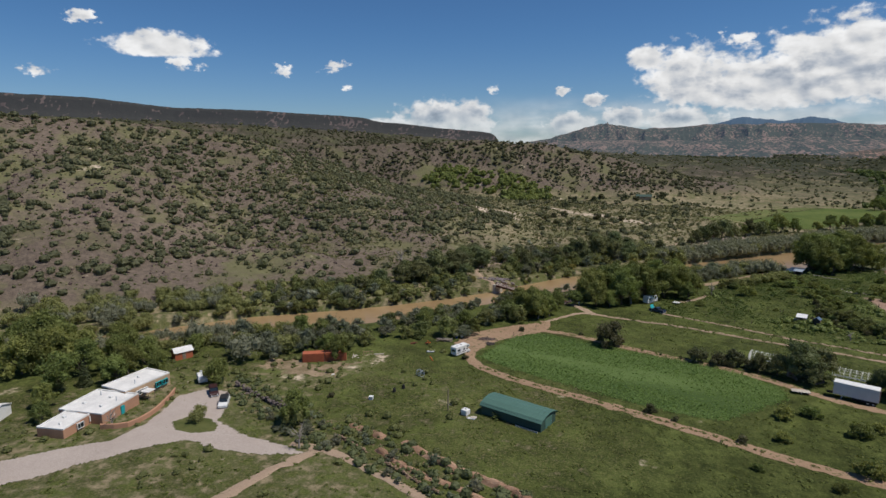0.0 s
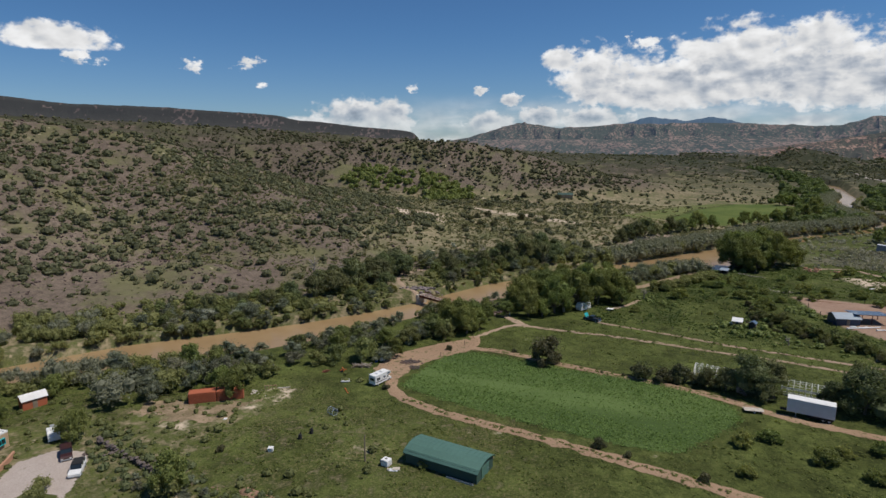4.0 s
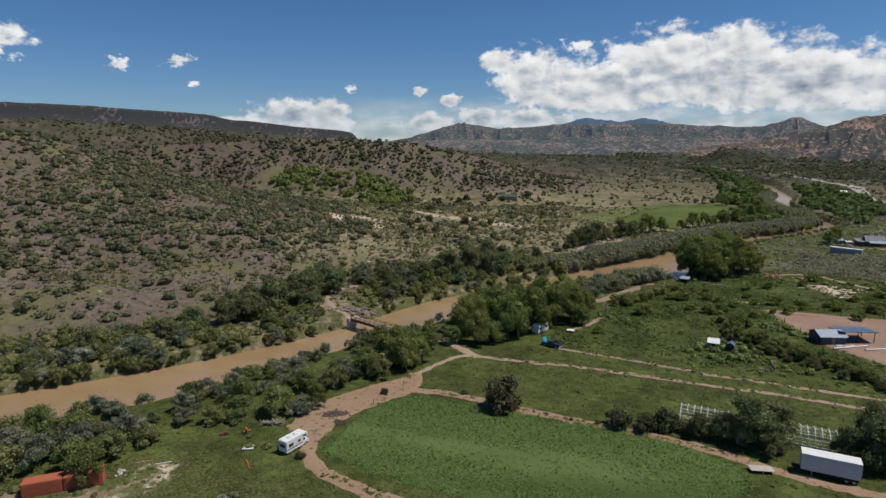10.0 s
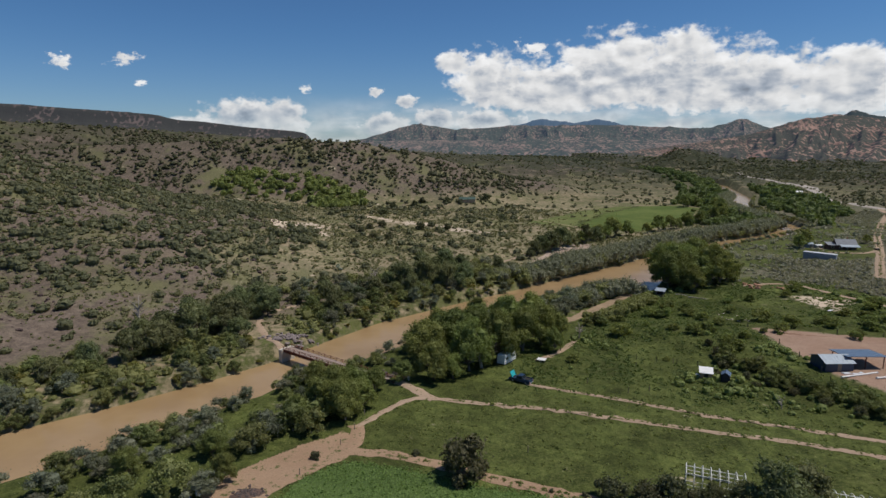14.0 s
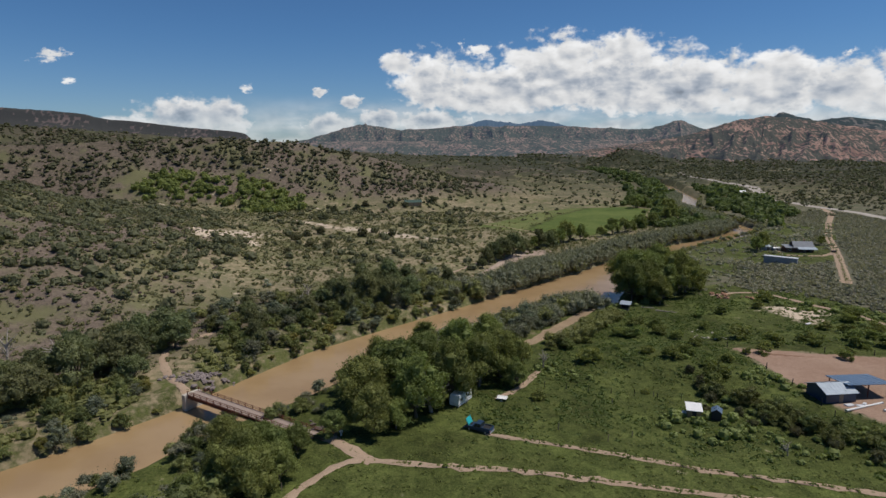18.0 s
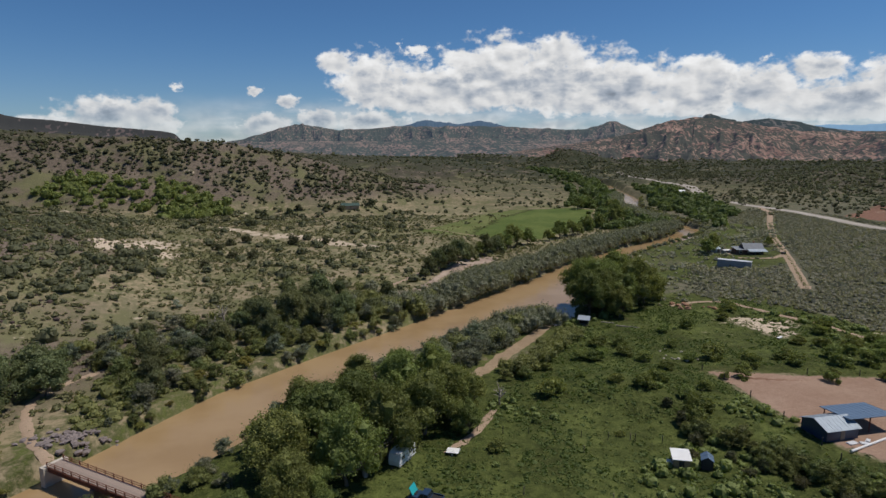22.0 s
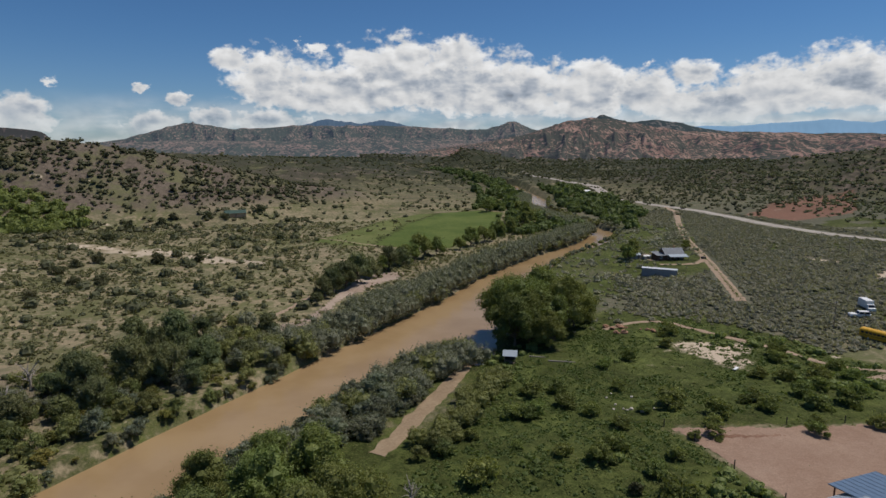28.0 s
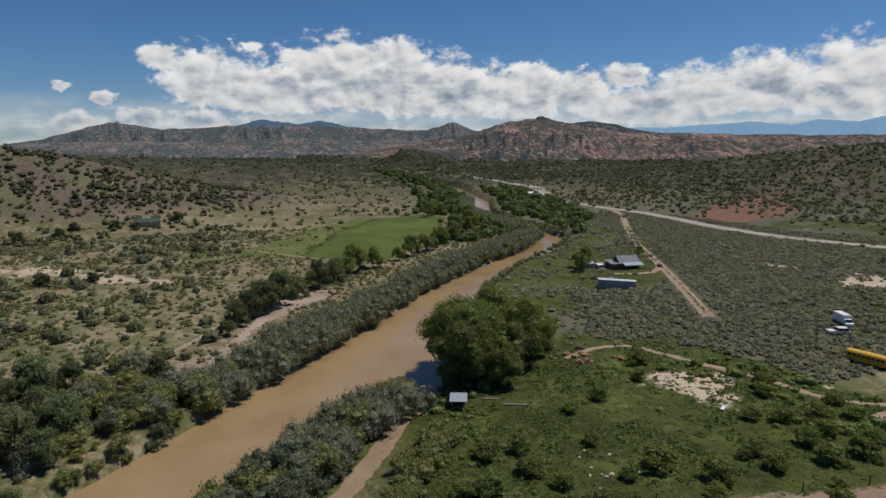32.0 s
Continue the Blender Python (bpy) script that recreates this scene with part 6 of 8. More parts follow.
def window(root, x, y, z, w, h, side, frame_mat=None, proud=0.05):
    """A framed window on a wall facing side: '+x', '-x', '+y' or '-y'."""
    fm = frame_mat or P_WHITE
    s = 1 if side[0] == "+" else -1
    def slab(u0, u1, v0, v1, d0, d1, bm=None):
        lo, hi = sorted((s * d0, s * d1))
        if side[1] == "x":
            return box(x + lo, x + hi, y + u0, y + u1, z + v0, z + v1, bm=bm)
        return box(x + u0, x + u1, y + lo, y + hi, z + v0, z + v1, bm=bm)
    bm = slab(-w / 2 - 0.09, w / 2 + 0.09, -0.09, 0, -0.05, proud)
    slab(-w / 2 - 0.09, w / 2 + 0.09, h, h + 0.09, -0.05, proud, bm)
    slab(-w / 2 - 0.09, -w / 2, 0, h, -0.05, proud, bm)
    slab(w / 2, w / 2 + 0.09, 0, h, -0.05, proud, bm)
    slab(-0.03, 0.03, 0, h, -0.05, proud * 0.8, bm)
    fr = part("window", bm, fm, root, "painted window frame with dark glass")
    part("pane", slab(-w / 2, w / 2, 0, h, -0.04, proud * 0.5), P_GLASS, fr)
    return fr


def seams(root, profile, x0, x1, every, mat):
    """Raised ribs of sheet metal across a roof."""
    n = max(2, int((x1 - x0) / every))
    first = None
    for k in range(n + 1):
        x = x0 + (x1 - x0) * k / n
        if first is None:
            first = part("seam", strip([(a, b + 0.035) for a, b in profile], 0.05, -0.03, 0.03), mat, root, at=(x, 0, 0))
        else:
            ob = first.copy()
            scene.collection.objects.link(ob)
            ob.location.x = x


# -- the green barn --
def green_barn():
    b = thing("barn", "long dark green metal barn with an arched green roof", "barn", -19.9, 24.0, -17.3)
    L, W = 14.0, 6.3
    arch = [(-W / 2 - 0.35, 2.0), (-W / 2 + 0.25, 2.55), (-1.5, 2.98), (0, 3.15), (1.5, 2.98), (W / 2 - 0.25, 2.55), (W / 2 + 0.35, 2.0)]
    part("wall", box(-L / 2, L / 2, -W / 2, -W / 2 + 0.2, -0.5, 2.35), P_DKGREEN, b)
    part("wall", box(-L / 2, L / 2, W / 2 - 0.2, W / 2, -0.5, 2.35), P_DKGREEN, b)
    for x in (-L / 2, L / 2 - 0.2):
        part("gable_wall", prism([(-W / 2 + 0.2, -0.5), (W / 2 - 0.2, -0.5), (W / 2 - 0.2, 2.25), (1.5, 2.8), (0, 2.98), (-1.5, 2.8), (-W / 2 + 0.2, 2.25)], x, x + 0.2), P_DKGREEN, b)
    part("roof", strip(arch, 0.1, -L / 2 - 0.35, L / 2 + 0.35), P_GREEN, b)
    seams(b, arch, -L / 2 - 0.3, L / 2 + 0.3, 0.9, P_GREEN)
    door = part("door", box(L / 2 + 0.004, L / 2 + 0.07, -1.4, 1.4, -0.1, 2.1), P_GREEN, b, "green sliding door")
    part("handle", box(L / 2 + 0.07, L / 2 + 0.12, 1.1, 1.18, 0.8, 1.1), P_STEEL, door)
    part("skid", box(1.6, 6.6, -W / 2 - 0.75, -W / 2 - 0.45, 0.0, 0.28), P_STEEL, b, "pale timber lying along the wall")
    part("eave_board", box(-L / 2 - 0.3, L / 2 + 0.3, -W / 2 - 0.33, -W / 2 - 0.25, 1.78, 1.96), P_DKGREEN, b)


green_barn()


# -- the adobe house and its yard --
def flat_block(root, x, y, w, d, h, wall, turn=0.0):
    """A flat-roofed adobe block: walls, parapet, coated roof."""
    k = part("block", box(-w / 2, w / 2, -d / 2, d / 2, -0.4, h, 0.12), wall, root, at=(x, y, 0), turn=turn)
    part("roof", box(-w / 2 + 0.35, w / 2 - 0.35, -d / 2 + 0.35, d / 2 - 0.35, h + 0.004, h + 0.06), P_ROOFWHITE, k, "white coated flat roof")
    bm = bmesh.new()
    for a in ((-w / 2, w / 2, -d / 2, -d / 2 + 0.34), (-w / 2, w / 2, d / 2 - 0.34, d / 2), (-w / 2, -w / 2 + 0.34, -d / 2 + 0.34, d / 2 - 0.34), (w / 2 - 0.34, w / 2, -d / 2 + 0.34, d / 2 - 0.34)):
        box(*a, h + 0.002, h + 0.26, bm=bm)
    part("parapet", bm, P_ROOFWHITE, k, "white topped parapet")
    return k


def adobe_house():
    h = thing("adobe_house", "rambling adobe house with flat white roofs and earthen walls", "house", -105, -2, 4)
    a = flat_block(h, -0.6, 10.0, 7.6, 12.0, 2.75, P_BUFF, -8)
    for y, w in ((-3.6, 1.5), (-2.0, 1.2), (1.6, 1.7), (3.4, 1.5)):
        window(h, 3.75 + (y) * 0.14 - 0.25, 10.2 + y, 1.0, w, 1.0, "+x", P_TURQ if y > 0 else P_WHITE, 0.3)
    b = flat_block(h, 0.2, -1.2, 10.6, 10.5, 2.35, P_ADOBE, 3)
    window(h, 5.5, -3.4, 1.0, 0.8, 0.9, "+x", P_WHITE, 0.12)
    window(h, 2.5, -6.5, 0.9, 1.1, 1.0, "-y", P_WHITE, 0.2)
    c = flat_block(h, 0.2, -9.8, 6.0, 7.4, 2.15, P_ADOBE, 6)
    window(h, 3.35, -9.2, 0.8, 1.4, 1.0, "+x", P_WHITE, 0.2)
    part("door", box(5.55, 5.7, -1.2, -0.2, 0, 2.0), P_TURQ, h, "turquoise plank door")
    for x, y, s, z in ((1, 1, 0.7, 2.42), (-2, -3, 0.6, 2.42), (2.6, -3.2, 0.5, 2.42), (-1, 11, 0.5, 2.82), (-0.8, -9, 0.6, 2.22), (1.0, -11.5, 0.4, 2.22)):
        part("roof_vent", box(x - s / 2, x + s / 2, y - s / 2, y + s / 2, z, z + 0.45, 0.05), P_WHITE, h)
    for x, y, z in ((0.8, 8, 2.8), (-2.2, 1.5, 2.4), (3.2, 0.2, 2.4)):
        part("flue", rod((x, y, z), (x, y, z + 0.9), 0.09), P_STEEL, h)
    part("canopy", box(3.9, 6.2, 6.0, 8.2, 2.0, 2.1), P_ROOFWHITE, h, "small white porch roof")
    for x, y in ((6.0, 6.2), (6.0, 8.0)):
        part("post", rod((x, y, -0.2), (x, y, 2.0), 0.06), P_WOOD, h)


adobe_house()


def garden_wall():
    w = thing("garden_wall", "low rounded adobe wall curving round the courtyard", "wall", -94.5, 0)
    ox, oy, oz = w.location
    line = [(-97.6, -9.2), (-95.2, -8.2), (-93.3, -6.6), (-92.8, -4.2), (-92.9, -1.8), (-93.7, 1.5), (-94.9, 4.5), (-96.2, 7.6), (-97.7, 10.5)]
    for (ax, ay), (bx, by) in zip(line, line[1:]):
        a, b = Vector((ax - ox, ay - oy, 0)), Vector((bx - ox, by - oy, 0))
        d = (b - a).length
        bm = prism([(-0.2, -0.4), (0.2, -0.4), (0.19, 0.95), (0.1, 1.08), (-0.1, 1.08), (-0.19, 0.95)], -d / 2 - 0.08, d / 2 + 0.08)
        m = (a + b) / 2
        part("wall_length", bm, P_ADOBE, w, at=(m.x, m.y, height_at(m.x + ox, m.y + oy) - oz), turn=math.degrees(math.atan2(b.y - a.y, b.x - a.x)))


garden_wall()


def gable_shed(name, label, x, y, turn, w, d, eave, ridge, wall, roof, over=0.25, door=True, z=None, category="shed", win=()):
    """A gabled hut, ridge along its own x."""
    s = thing(name, label, category, x, y, turn, z=z)
    shell(s, w, d, eave, wall, 0.14)
    for e in (-w / 2, w / 2 - 0.12):
        part("gable", prism([(-d / 2, eave), (d / 2, eave), (0, ridge - 0.05)], e, e + 0.12), wall, s)
    k = (ridge - eave) / (d / 2)
    part("roof", strip([(-d / 2 - over, eave - over * k + 0.06), (0, ridge + 0.06), (d / 2 + over, eave - over * k + 0.06)], 0.07, -w / 2 - over, w / 2 + over), roof, s)
    seams(s, [(-d / 2 - over, eave - over * k + 0.06), (0, ridge + 0.06), (d / 2 + over, eave - over * k + 0.06)], -w / 2 - over + 0.05, w / 2 + over - 0.05, 0.8, roof)
    if door:
        dr = part("door", box(-0.45, 0.45, -d / 2 - 0.05, -d / 2 - 0.004, 0, min(1.95, eave - 0.1)), P_WOOD, s)
        part("handle", rod((0.32, -d / 2 - 0.12, 0.95), (0.32, -d / 2 - 0.05, 0.95), 0.03), P_STEEL, dr)
    for a, b, c in win:
        window(s, a, -d / 2, b, c, 0.8, "-y")
    return s


gable_shed("white_shed", "white walled outbuilding with a pale metal roof by the trees", -124.5, -14.5, 24, 8, 6, 2.3, 3.3, P_WHITE, P_ROOFWHITE, win=((2, 1, 1.0),))
gable_shed("tin_roof_shed", "orange-walled shed with a bright white tin roof under trees", -113, 29, 62, 4.6, 3.0, 2.2, 3.1, P_RED, P_ROOFWHITE)


def red_container(x, y, turn, n):
    c = thing("shipping_container", "weathered red shipping container on the dry bank", "container", x, y, turn, "red containers")
    L, W, H = 5.6, 2.4, 2.35
    part("body", box(-L / 2, L / 2, -W / 2, W / 2, 0, H, 0.04), P_RED, c)
    for k in range(18):
        px = -L / 2 + 0.25 + k * (L - 0.5) / 17
        part("rib", box(px - 0.06, px + 0.06, -W / 2 - 0.04, -W / 2 - 0.002, 0.15, H - 0.15), P_RED, c)
    part("roof", box(-L / 2 + 0.06, L / 2 - 0.06, -W / 2 + 0.06, W / 2 - 0.06, H + 0.003, H + 0.05), P_RED, c)
    d = part("door", box(-L / 2 - 0.06, -L / 2 - 0.004, -W / 2 + 0.1, W / 2 - 0.1, 0.1, H - 0.1), P_RUST, c)
    for yy in (-0.7, -0.15, 0.15, 0.7):
        part("lock_rod", rod((-L / 2 - 0.1, yy, 0.15), (-L / 2 - 0.1, yy, H - 0.15), 0.03), P_STEEL, d)


red_container(-78.4, 38.9, 28, 0)
red_container(-73.3, 41.6, 28, 1)


# -- vehicles --
def wheels(root, xs, half, r, width=0.22, rim=P_STEEL):
    for x in xs:
        for s in (-1, 1):
            t = part("wheel", rod((x, s * half - width / 2, r), (x, s * half + width / 2, r), r, sides=14), P_BLACK, root)
            part("rim", rod((x, s * (half + width / 2 + 0.004) - 0.01, r), (x, s * (half + width / 2 + 0.004) + 0.01, r), r * 0.55, sides=10), rim, t)


def car(name, label, x, y, turn, paint, L=4.8, W=1.85, cabin=(-0.95, 1.5), bonnet=0.95, top=1.7, bed=False, roof=None, hood_up=False, z=None):
    """A car, van or pickup; its nose points along its own -x."""
    c = thing(name, label, "vehicle", x, y, turn, z=z)
    a, b = cabin
    sill = 0.42
    side = [(-L / 2, sill), (-L / 2, bonnet - 0.2), (-L / 2 + 0.25, bonnet), (L / 2 - 0.1, bonnet), (L / 2, bonnet - 0.15), (L / 2, sill)]
    bm = prism([(p, q) for p, q in side], -W / 2, W / 2, axis="y")
    part("body", bm, paint, c)
    glass = prism([(a, bonnet), (a + 0.55, top - 0.1), (b - 0.2, top - 0.1), (b, bonnet)], -W / 2 + 0.1, W / 2 - 0.1, axis="y")
    part("window", glass, P_GLASS, c)
    rf = part("roof", box(a + 0.5, b - 0.15, -W / 2 + 0.1, W / 2 - 0.1, top - 0.1, top, 0.03), roof or paint, c)
    for s in (-1, 1):
        for px in (a + 0.3, (a + b) / 2 + 0.1, b - 0.08):
            part("pillar", box(px - 0.05, px + 0.05, s * (W / 2 - 0.07) - 0.03, s * (W / 2 - 0.07) + 0.03, bonnet, top - 0.1), paint, c)
        part("headlight", box(-L / 2 - 0.02, -L / 2 + 0.05, s * (W / 2 - 0.3) - 0.14, s * (W / 2 - 0.3) + 0.14, bonnet - 0.4, bonnet - 0.22), P_WHITE, c)
        part("tail_light", box(L / 2 - 0.05, L / 2 + 0.02, s * (W / 2 - 0.15) - 0.08, s * (W / 2 - 0.15) + 0.08, bonnet - 0.45, bonnet - 0.15), P_ORANGE, c)
    for px in (-L / 2 - 0.08, L / 2 - 0.02):
        part("bumper", box(px, px + 0.1, -W / 2 + 0.05, W / 2 - 0.05, 0.38, 0.55), P_STEEL, c)
    if bed:
        for s in (-1, 1):
            part("bed_rail", box(b + 0.1, L / 2 - 0.05, s * (W / 2 - 0.06) - 0.06, s * (W / 2 - 0.06) + 0.06, bonnet, bonnet + 0.22), paint, c)
        part("tailgate", box(L / 2 - 0.14, L / 2 - 0.05, -W / 2 + 0.13, W / 2 - 0.13, bonnet, bonnet + 0.22), paint, c)
        part("bed_floor", box(b + 0.12, L / 2 - 0.16, -W / 2 + 0.14, W / 2 - 0.14, bonnet + 0.003, bonnet + 0.02), P_BLACK, c)
    if hood_up:
        part("hood", prism([(-L / 2 + 0.75, bonnet + 0.02), (-L / 2 + 0.15, bonnet + 1.15), (-L / 2 + 0.23, bonnet + 1.19), (-L / 2 + 0.85, bonnet + 0.06)], -W / 2 + 0.1, W / 2 - 0.1, axis="y"), P_TURQ, c, "raised turquoise hood")
        part("engine", box(-L / 2 + 0.3, -L / 2 + 1.2, -0.45, 0.45, bonnet - 0.1, bonnet + 0.12, 0.05), P_BLACK, c)
    wheels(c, (-L / 2 + 0.95, L / 2 - 0.95), W / 2 - 0.1, 0.36)
    return c


car("pickup_truck", "old dark blue pickup with its turquoise hood raised", 6.9, 117.5, -32, P_NAVY, 5.3, 1.95, (-1.0, 0.75), 1.0, 1.75, bed=True, hood_up=True)
car("suv", "white sport utility vehicle with a black roof on the gravel", -82.0, 8.4, 122, P_WHITE, 4.7, 1.9, (-0.9, 2.2), 1.05, 1.75, roof=P_BLACK)
car("dark_car", "dark red car parked on the gravel drive", -88.4, 12.6, 135, plain("dark_maroon_paint", (0.05, 0.02, 0.02), 0.35), 4.8, 1.9, (-0.9, 2.2), 1.0, 1.7)
car("work_van", "white pickup with a camper shell by the sage flat", 173.4, 195.4, -26, P_WHITE, 5.6, 2.0, (-1.0, 2.3), 1.1, 1.85)


def camper(name, label, x, y, turn, L, W, H, paint=P_WHITE, stripe=None, nose=True, z=None):
    """A travel trailer with rounded ends."""
    c = thing(name, label, "caravan", x, y, turn, z=z)
    base = 0.45
    out = [(-L / 2, base), (-L / 2 - 0.08, base + 0.8), (-L / 2 + 0.25, H - 0.25), (-L / 2 + 0.7, H), (L / 2 - 0.7, H), (L / 2 - 0.25, H - 0.25), (L / 2 + 0.08, base + 0.8), (L / 2, base)]
    part("body", prism(out, -W / 2, W / 2, axis="y"), paint, c)
    part("roof_seam", box(-L / 2 + 0.7, L / 2 - 0.7, -0.02, 0.02, H, H + 0.03), P_STEEL, c)
    part("roof_vent", box(-0.3, 0.3, -0.3, 0.3, H + 0.002, H + 0.16, 0.04), P_WHITE, c)
    part("air_unit", box(1.0, 1.7, -0.35, 0.35, H + 0.002, H + 0.25, 0.05), P_GREY, c)
    for s in ("-y", "+y"):
        for px, w in ((-L / 2 + 1.1, 0.9), (L / 2 - 1.2, 1.0)):
            window(c, px, (-1 if s == "-y" else 1) * W / 2, H * 0.52, w, 0.55, s, P_STEEL, 0.03)
    part("rear_window", box(L / 2 + 0.02, L / 2 + 0.09, -0.7, 0.7, H * 0.55, H * 0.55 + 0.5), P_GLASS, c)
    part("door", box(-0.1, 0.55, -W / 2 - 0.04, -W / 2 - 0.004, base + 0.1, H - 0.3), paint, c)
    part("stripe", box(-L / 2 + 0.1, L / 2 - 0.1, -W / 2 - 0.012, -W / 2 - 0.003, base + 0.35, base + 0.5), stripe or P_GREY, c)
    part("tow_bar", rod((-L / 2 - 1.1, 0, 0.42), (-L / 2, 0, 0.5), 0.06), P_BLACK, c)
    wheels(c, (0.1, 0.85) if L > 5 else (0.2,), W / 2 - 0.08, 0.33)
    return c


camper("travel_trailer", "silvery white travel trailer parked under the cottonwoods", 4.3, 130.0, 55, 5.4, 2.2, 2.75)


def motor_home():
    """A cab-over motor home; its nose points along its own +x."""
    c = thing("motor_home", "white cab-over motor home with dark windows beside the field road", "motor home", -43.4, 56.6, 64)
    c.scale = (0.88, 0.92, 0.92)
    W = 2.25
    part("body", prism([(-2.9, 0.55), (-2.95, 2.75), (-2.8, 2.9), (2.3, 2.9), (2.95, 2.7), (3.0, 2.15), (1.6, 1.85), (1.55, 0.55)], -W / 2, W / 2, axis="y"), P_WHITE, c)
    part("cab", prism([(1.552, 0.5), (1.552, 1.84), (2.05, 1.82), (2.55, 1.2), (3.35, 1.08), (3.45, 0.5)], -0.95, 0.95, axis="y"), P_WHITE, c, "white van cab under the overhang")
    part("windscreen", prism([(2.1, 1.8), (2.56, 1.24), (2.6, 1.26), (2.14, 1.82)], -0.85, 0.85, axis="y"), P_GLASS, c)
    for s in (-1, 1):
        part("cab_window", box(1.75, 2.25, s * 0.955 - 0.01, s * 0.955 + 0.01, 1.3, 1.72), P_GLASS, c)
        part("headlight", box(3.42, 3.47, s * 0.7 - 0.13, s * 0.7 + 0.13, 0.72, 0.92), P_STEEL, c)
        window(c, -1.7, s * W / 2, 1.55, 1.1, 0.6, "+y" if s > 0 else "-y", P_STEEL, 0.03)
        window(c, 2.1, s * W / 2, 2.2, 0.8, 0.35, "+y" if s > 0 else "-y", P_STEEL, 0.03)
    window(c, 0.55, -W / 2, 1.6, 0.6, 0.5, "-y", P_STEEL, 0.03)
    door = part("door", box(-0.6, 0.05, W / 2 + 0.004, W / 2 + 0.04, 0.65, 2.45), P_SHADED, c)
    part("handle", box(-0.5, -0.44, W / 2 + 0.04, W / 2 + 0.08, 1.4, 1.55), P_STEEL, door)
    part("rear_window", box(-3.0, -2.94, -0.7, 0.7, 1.55, 2.15), P_GLASS, c)
    part("roof_vent", box(-1.6, -1.0, -0.3, 0.3, 2.902, 3.05, 0.03), P_SHADED, c)
    part("air_unit", box(0.2, 1.0, -0.4, 0.4, 2.902, 3.16, 0.05), P_WHITE, c)
    part("stripe", box(-2.8, 1.5, -W / 2 - 0.012, -W / 2 - 0.003, 1.05, 1.2), P_DARK, c)
    part("bumper", box(3.45, 3.56, -0.95, 0.95, 0.45, 0.65), P_STEEL, c)
    wheels(c, (-1.7, 2.55), W / 2 - 0.22, 0.38)


motor_home()
camper("tarp_trailer", "small white trailer with crumpled cover beside the cars", -96.2, 17.6, 140, 3.6, 2.0, 2.1)


def semi_trailer():
    c = thing("box_trailer", "long box trailer on wheels, walls greyed for shade, white roof", "trailer", 48.6, 57.2, -20)
    L, W = 8.4, 2.5
    part("body", box(-L / 2, L / 2, -W / 2, W / 2, 1.0, 3.75, 0.05), P_SHADED, c)
    part("roof", box(-L / 2 - 0.02, L / 2 + 0.02, -W / 2 - 0.02, W / 2 + 0.02, 3.753, 3.83), P_WHITE, c)
    for k in range(14):
        x = -L / 2 + 0.3 + k * (L - 0.6) / 13
        part("rib", box(x - 0.03, x + 0.03, -W / 2 - 0.03, -W / 2 - 0.002, 1.05, 3.7), P_SHADED, c)
    part("frame", box(-L / 2 - 1.2, L / 2 - 0.3, -0.5, 0.5, 0.75, 0.98), P_BLACK, c, "black steel frame")
    for s in (-1, 1):
        part("landing_leg", box(-L / 2 + 1.6, -L / 2 + 1.75, s * 0.8 - 0.07, s * 0.8 + 0.07, 0.0, 0.98), P_STEEL, c)
        part("skirt", box(-0.6, L / 2 - 0.2, s * (W / 2 - 0.08) - 0.03, s * (W / 2 - 0.08) + 0.03, 0.55, 0.99), P_BLACK, c)
    door = part("door", box(L / 2 + 0.003, L / 2 + 0.06, -W / 2 + 0.08, W / 2 - 0.08, 1.1, 3.65), P_RUST, c)
    part("lock_rod", rod((L / 2 + 0.1, 0.2, 1.2), (L / 2 + 0.1, 0.2, 3.5), 0.03), P_STEEL, door)
    wheels(c, (L / 2 - 1.9, L / 2 - 0.9), W / 2 - 0.2, 0.48)


semi_trailer()


def flat_trailer(name, label, x, y, turn, L, load):
    c = thing(name, label, "trailer", x, y, turn)
    n = 7
    for k in range(n):
        part("plank", box(-L / 2, L / 2, -0.9 + k * 0.26, -0.9 + k * 0.26 + 0.24, 0.6, 0.66), load, c)
    part("frame", box(-L / 2, L / 2, -0.6, 0.6, 0.48, 0.59), P_BLACK, c)
    part("tow_bar", rod((-L / 2 - 1.2, 0, 0.4), (-L / 2, 0, 0.53), 0.05), P_BLACK, c)
    wheels(c, (0.0,), 0.85, 0.32)


flat_trailer("flat_trailer", "old flat-bed trailer beside the field corner", 38.0, 57.4, 0, 3.8, P_PALEROCK)
flat_trailer("utility_trailer", "low pale utility trailer at the meadow edge", 13.2, 130.9, -20, 2.2, P_WHITE)


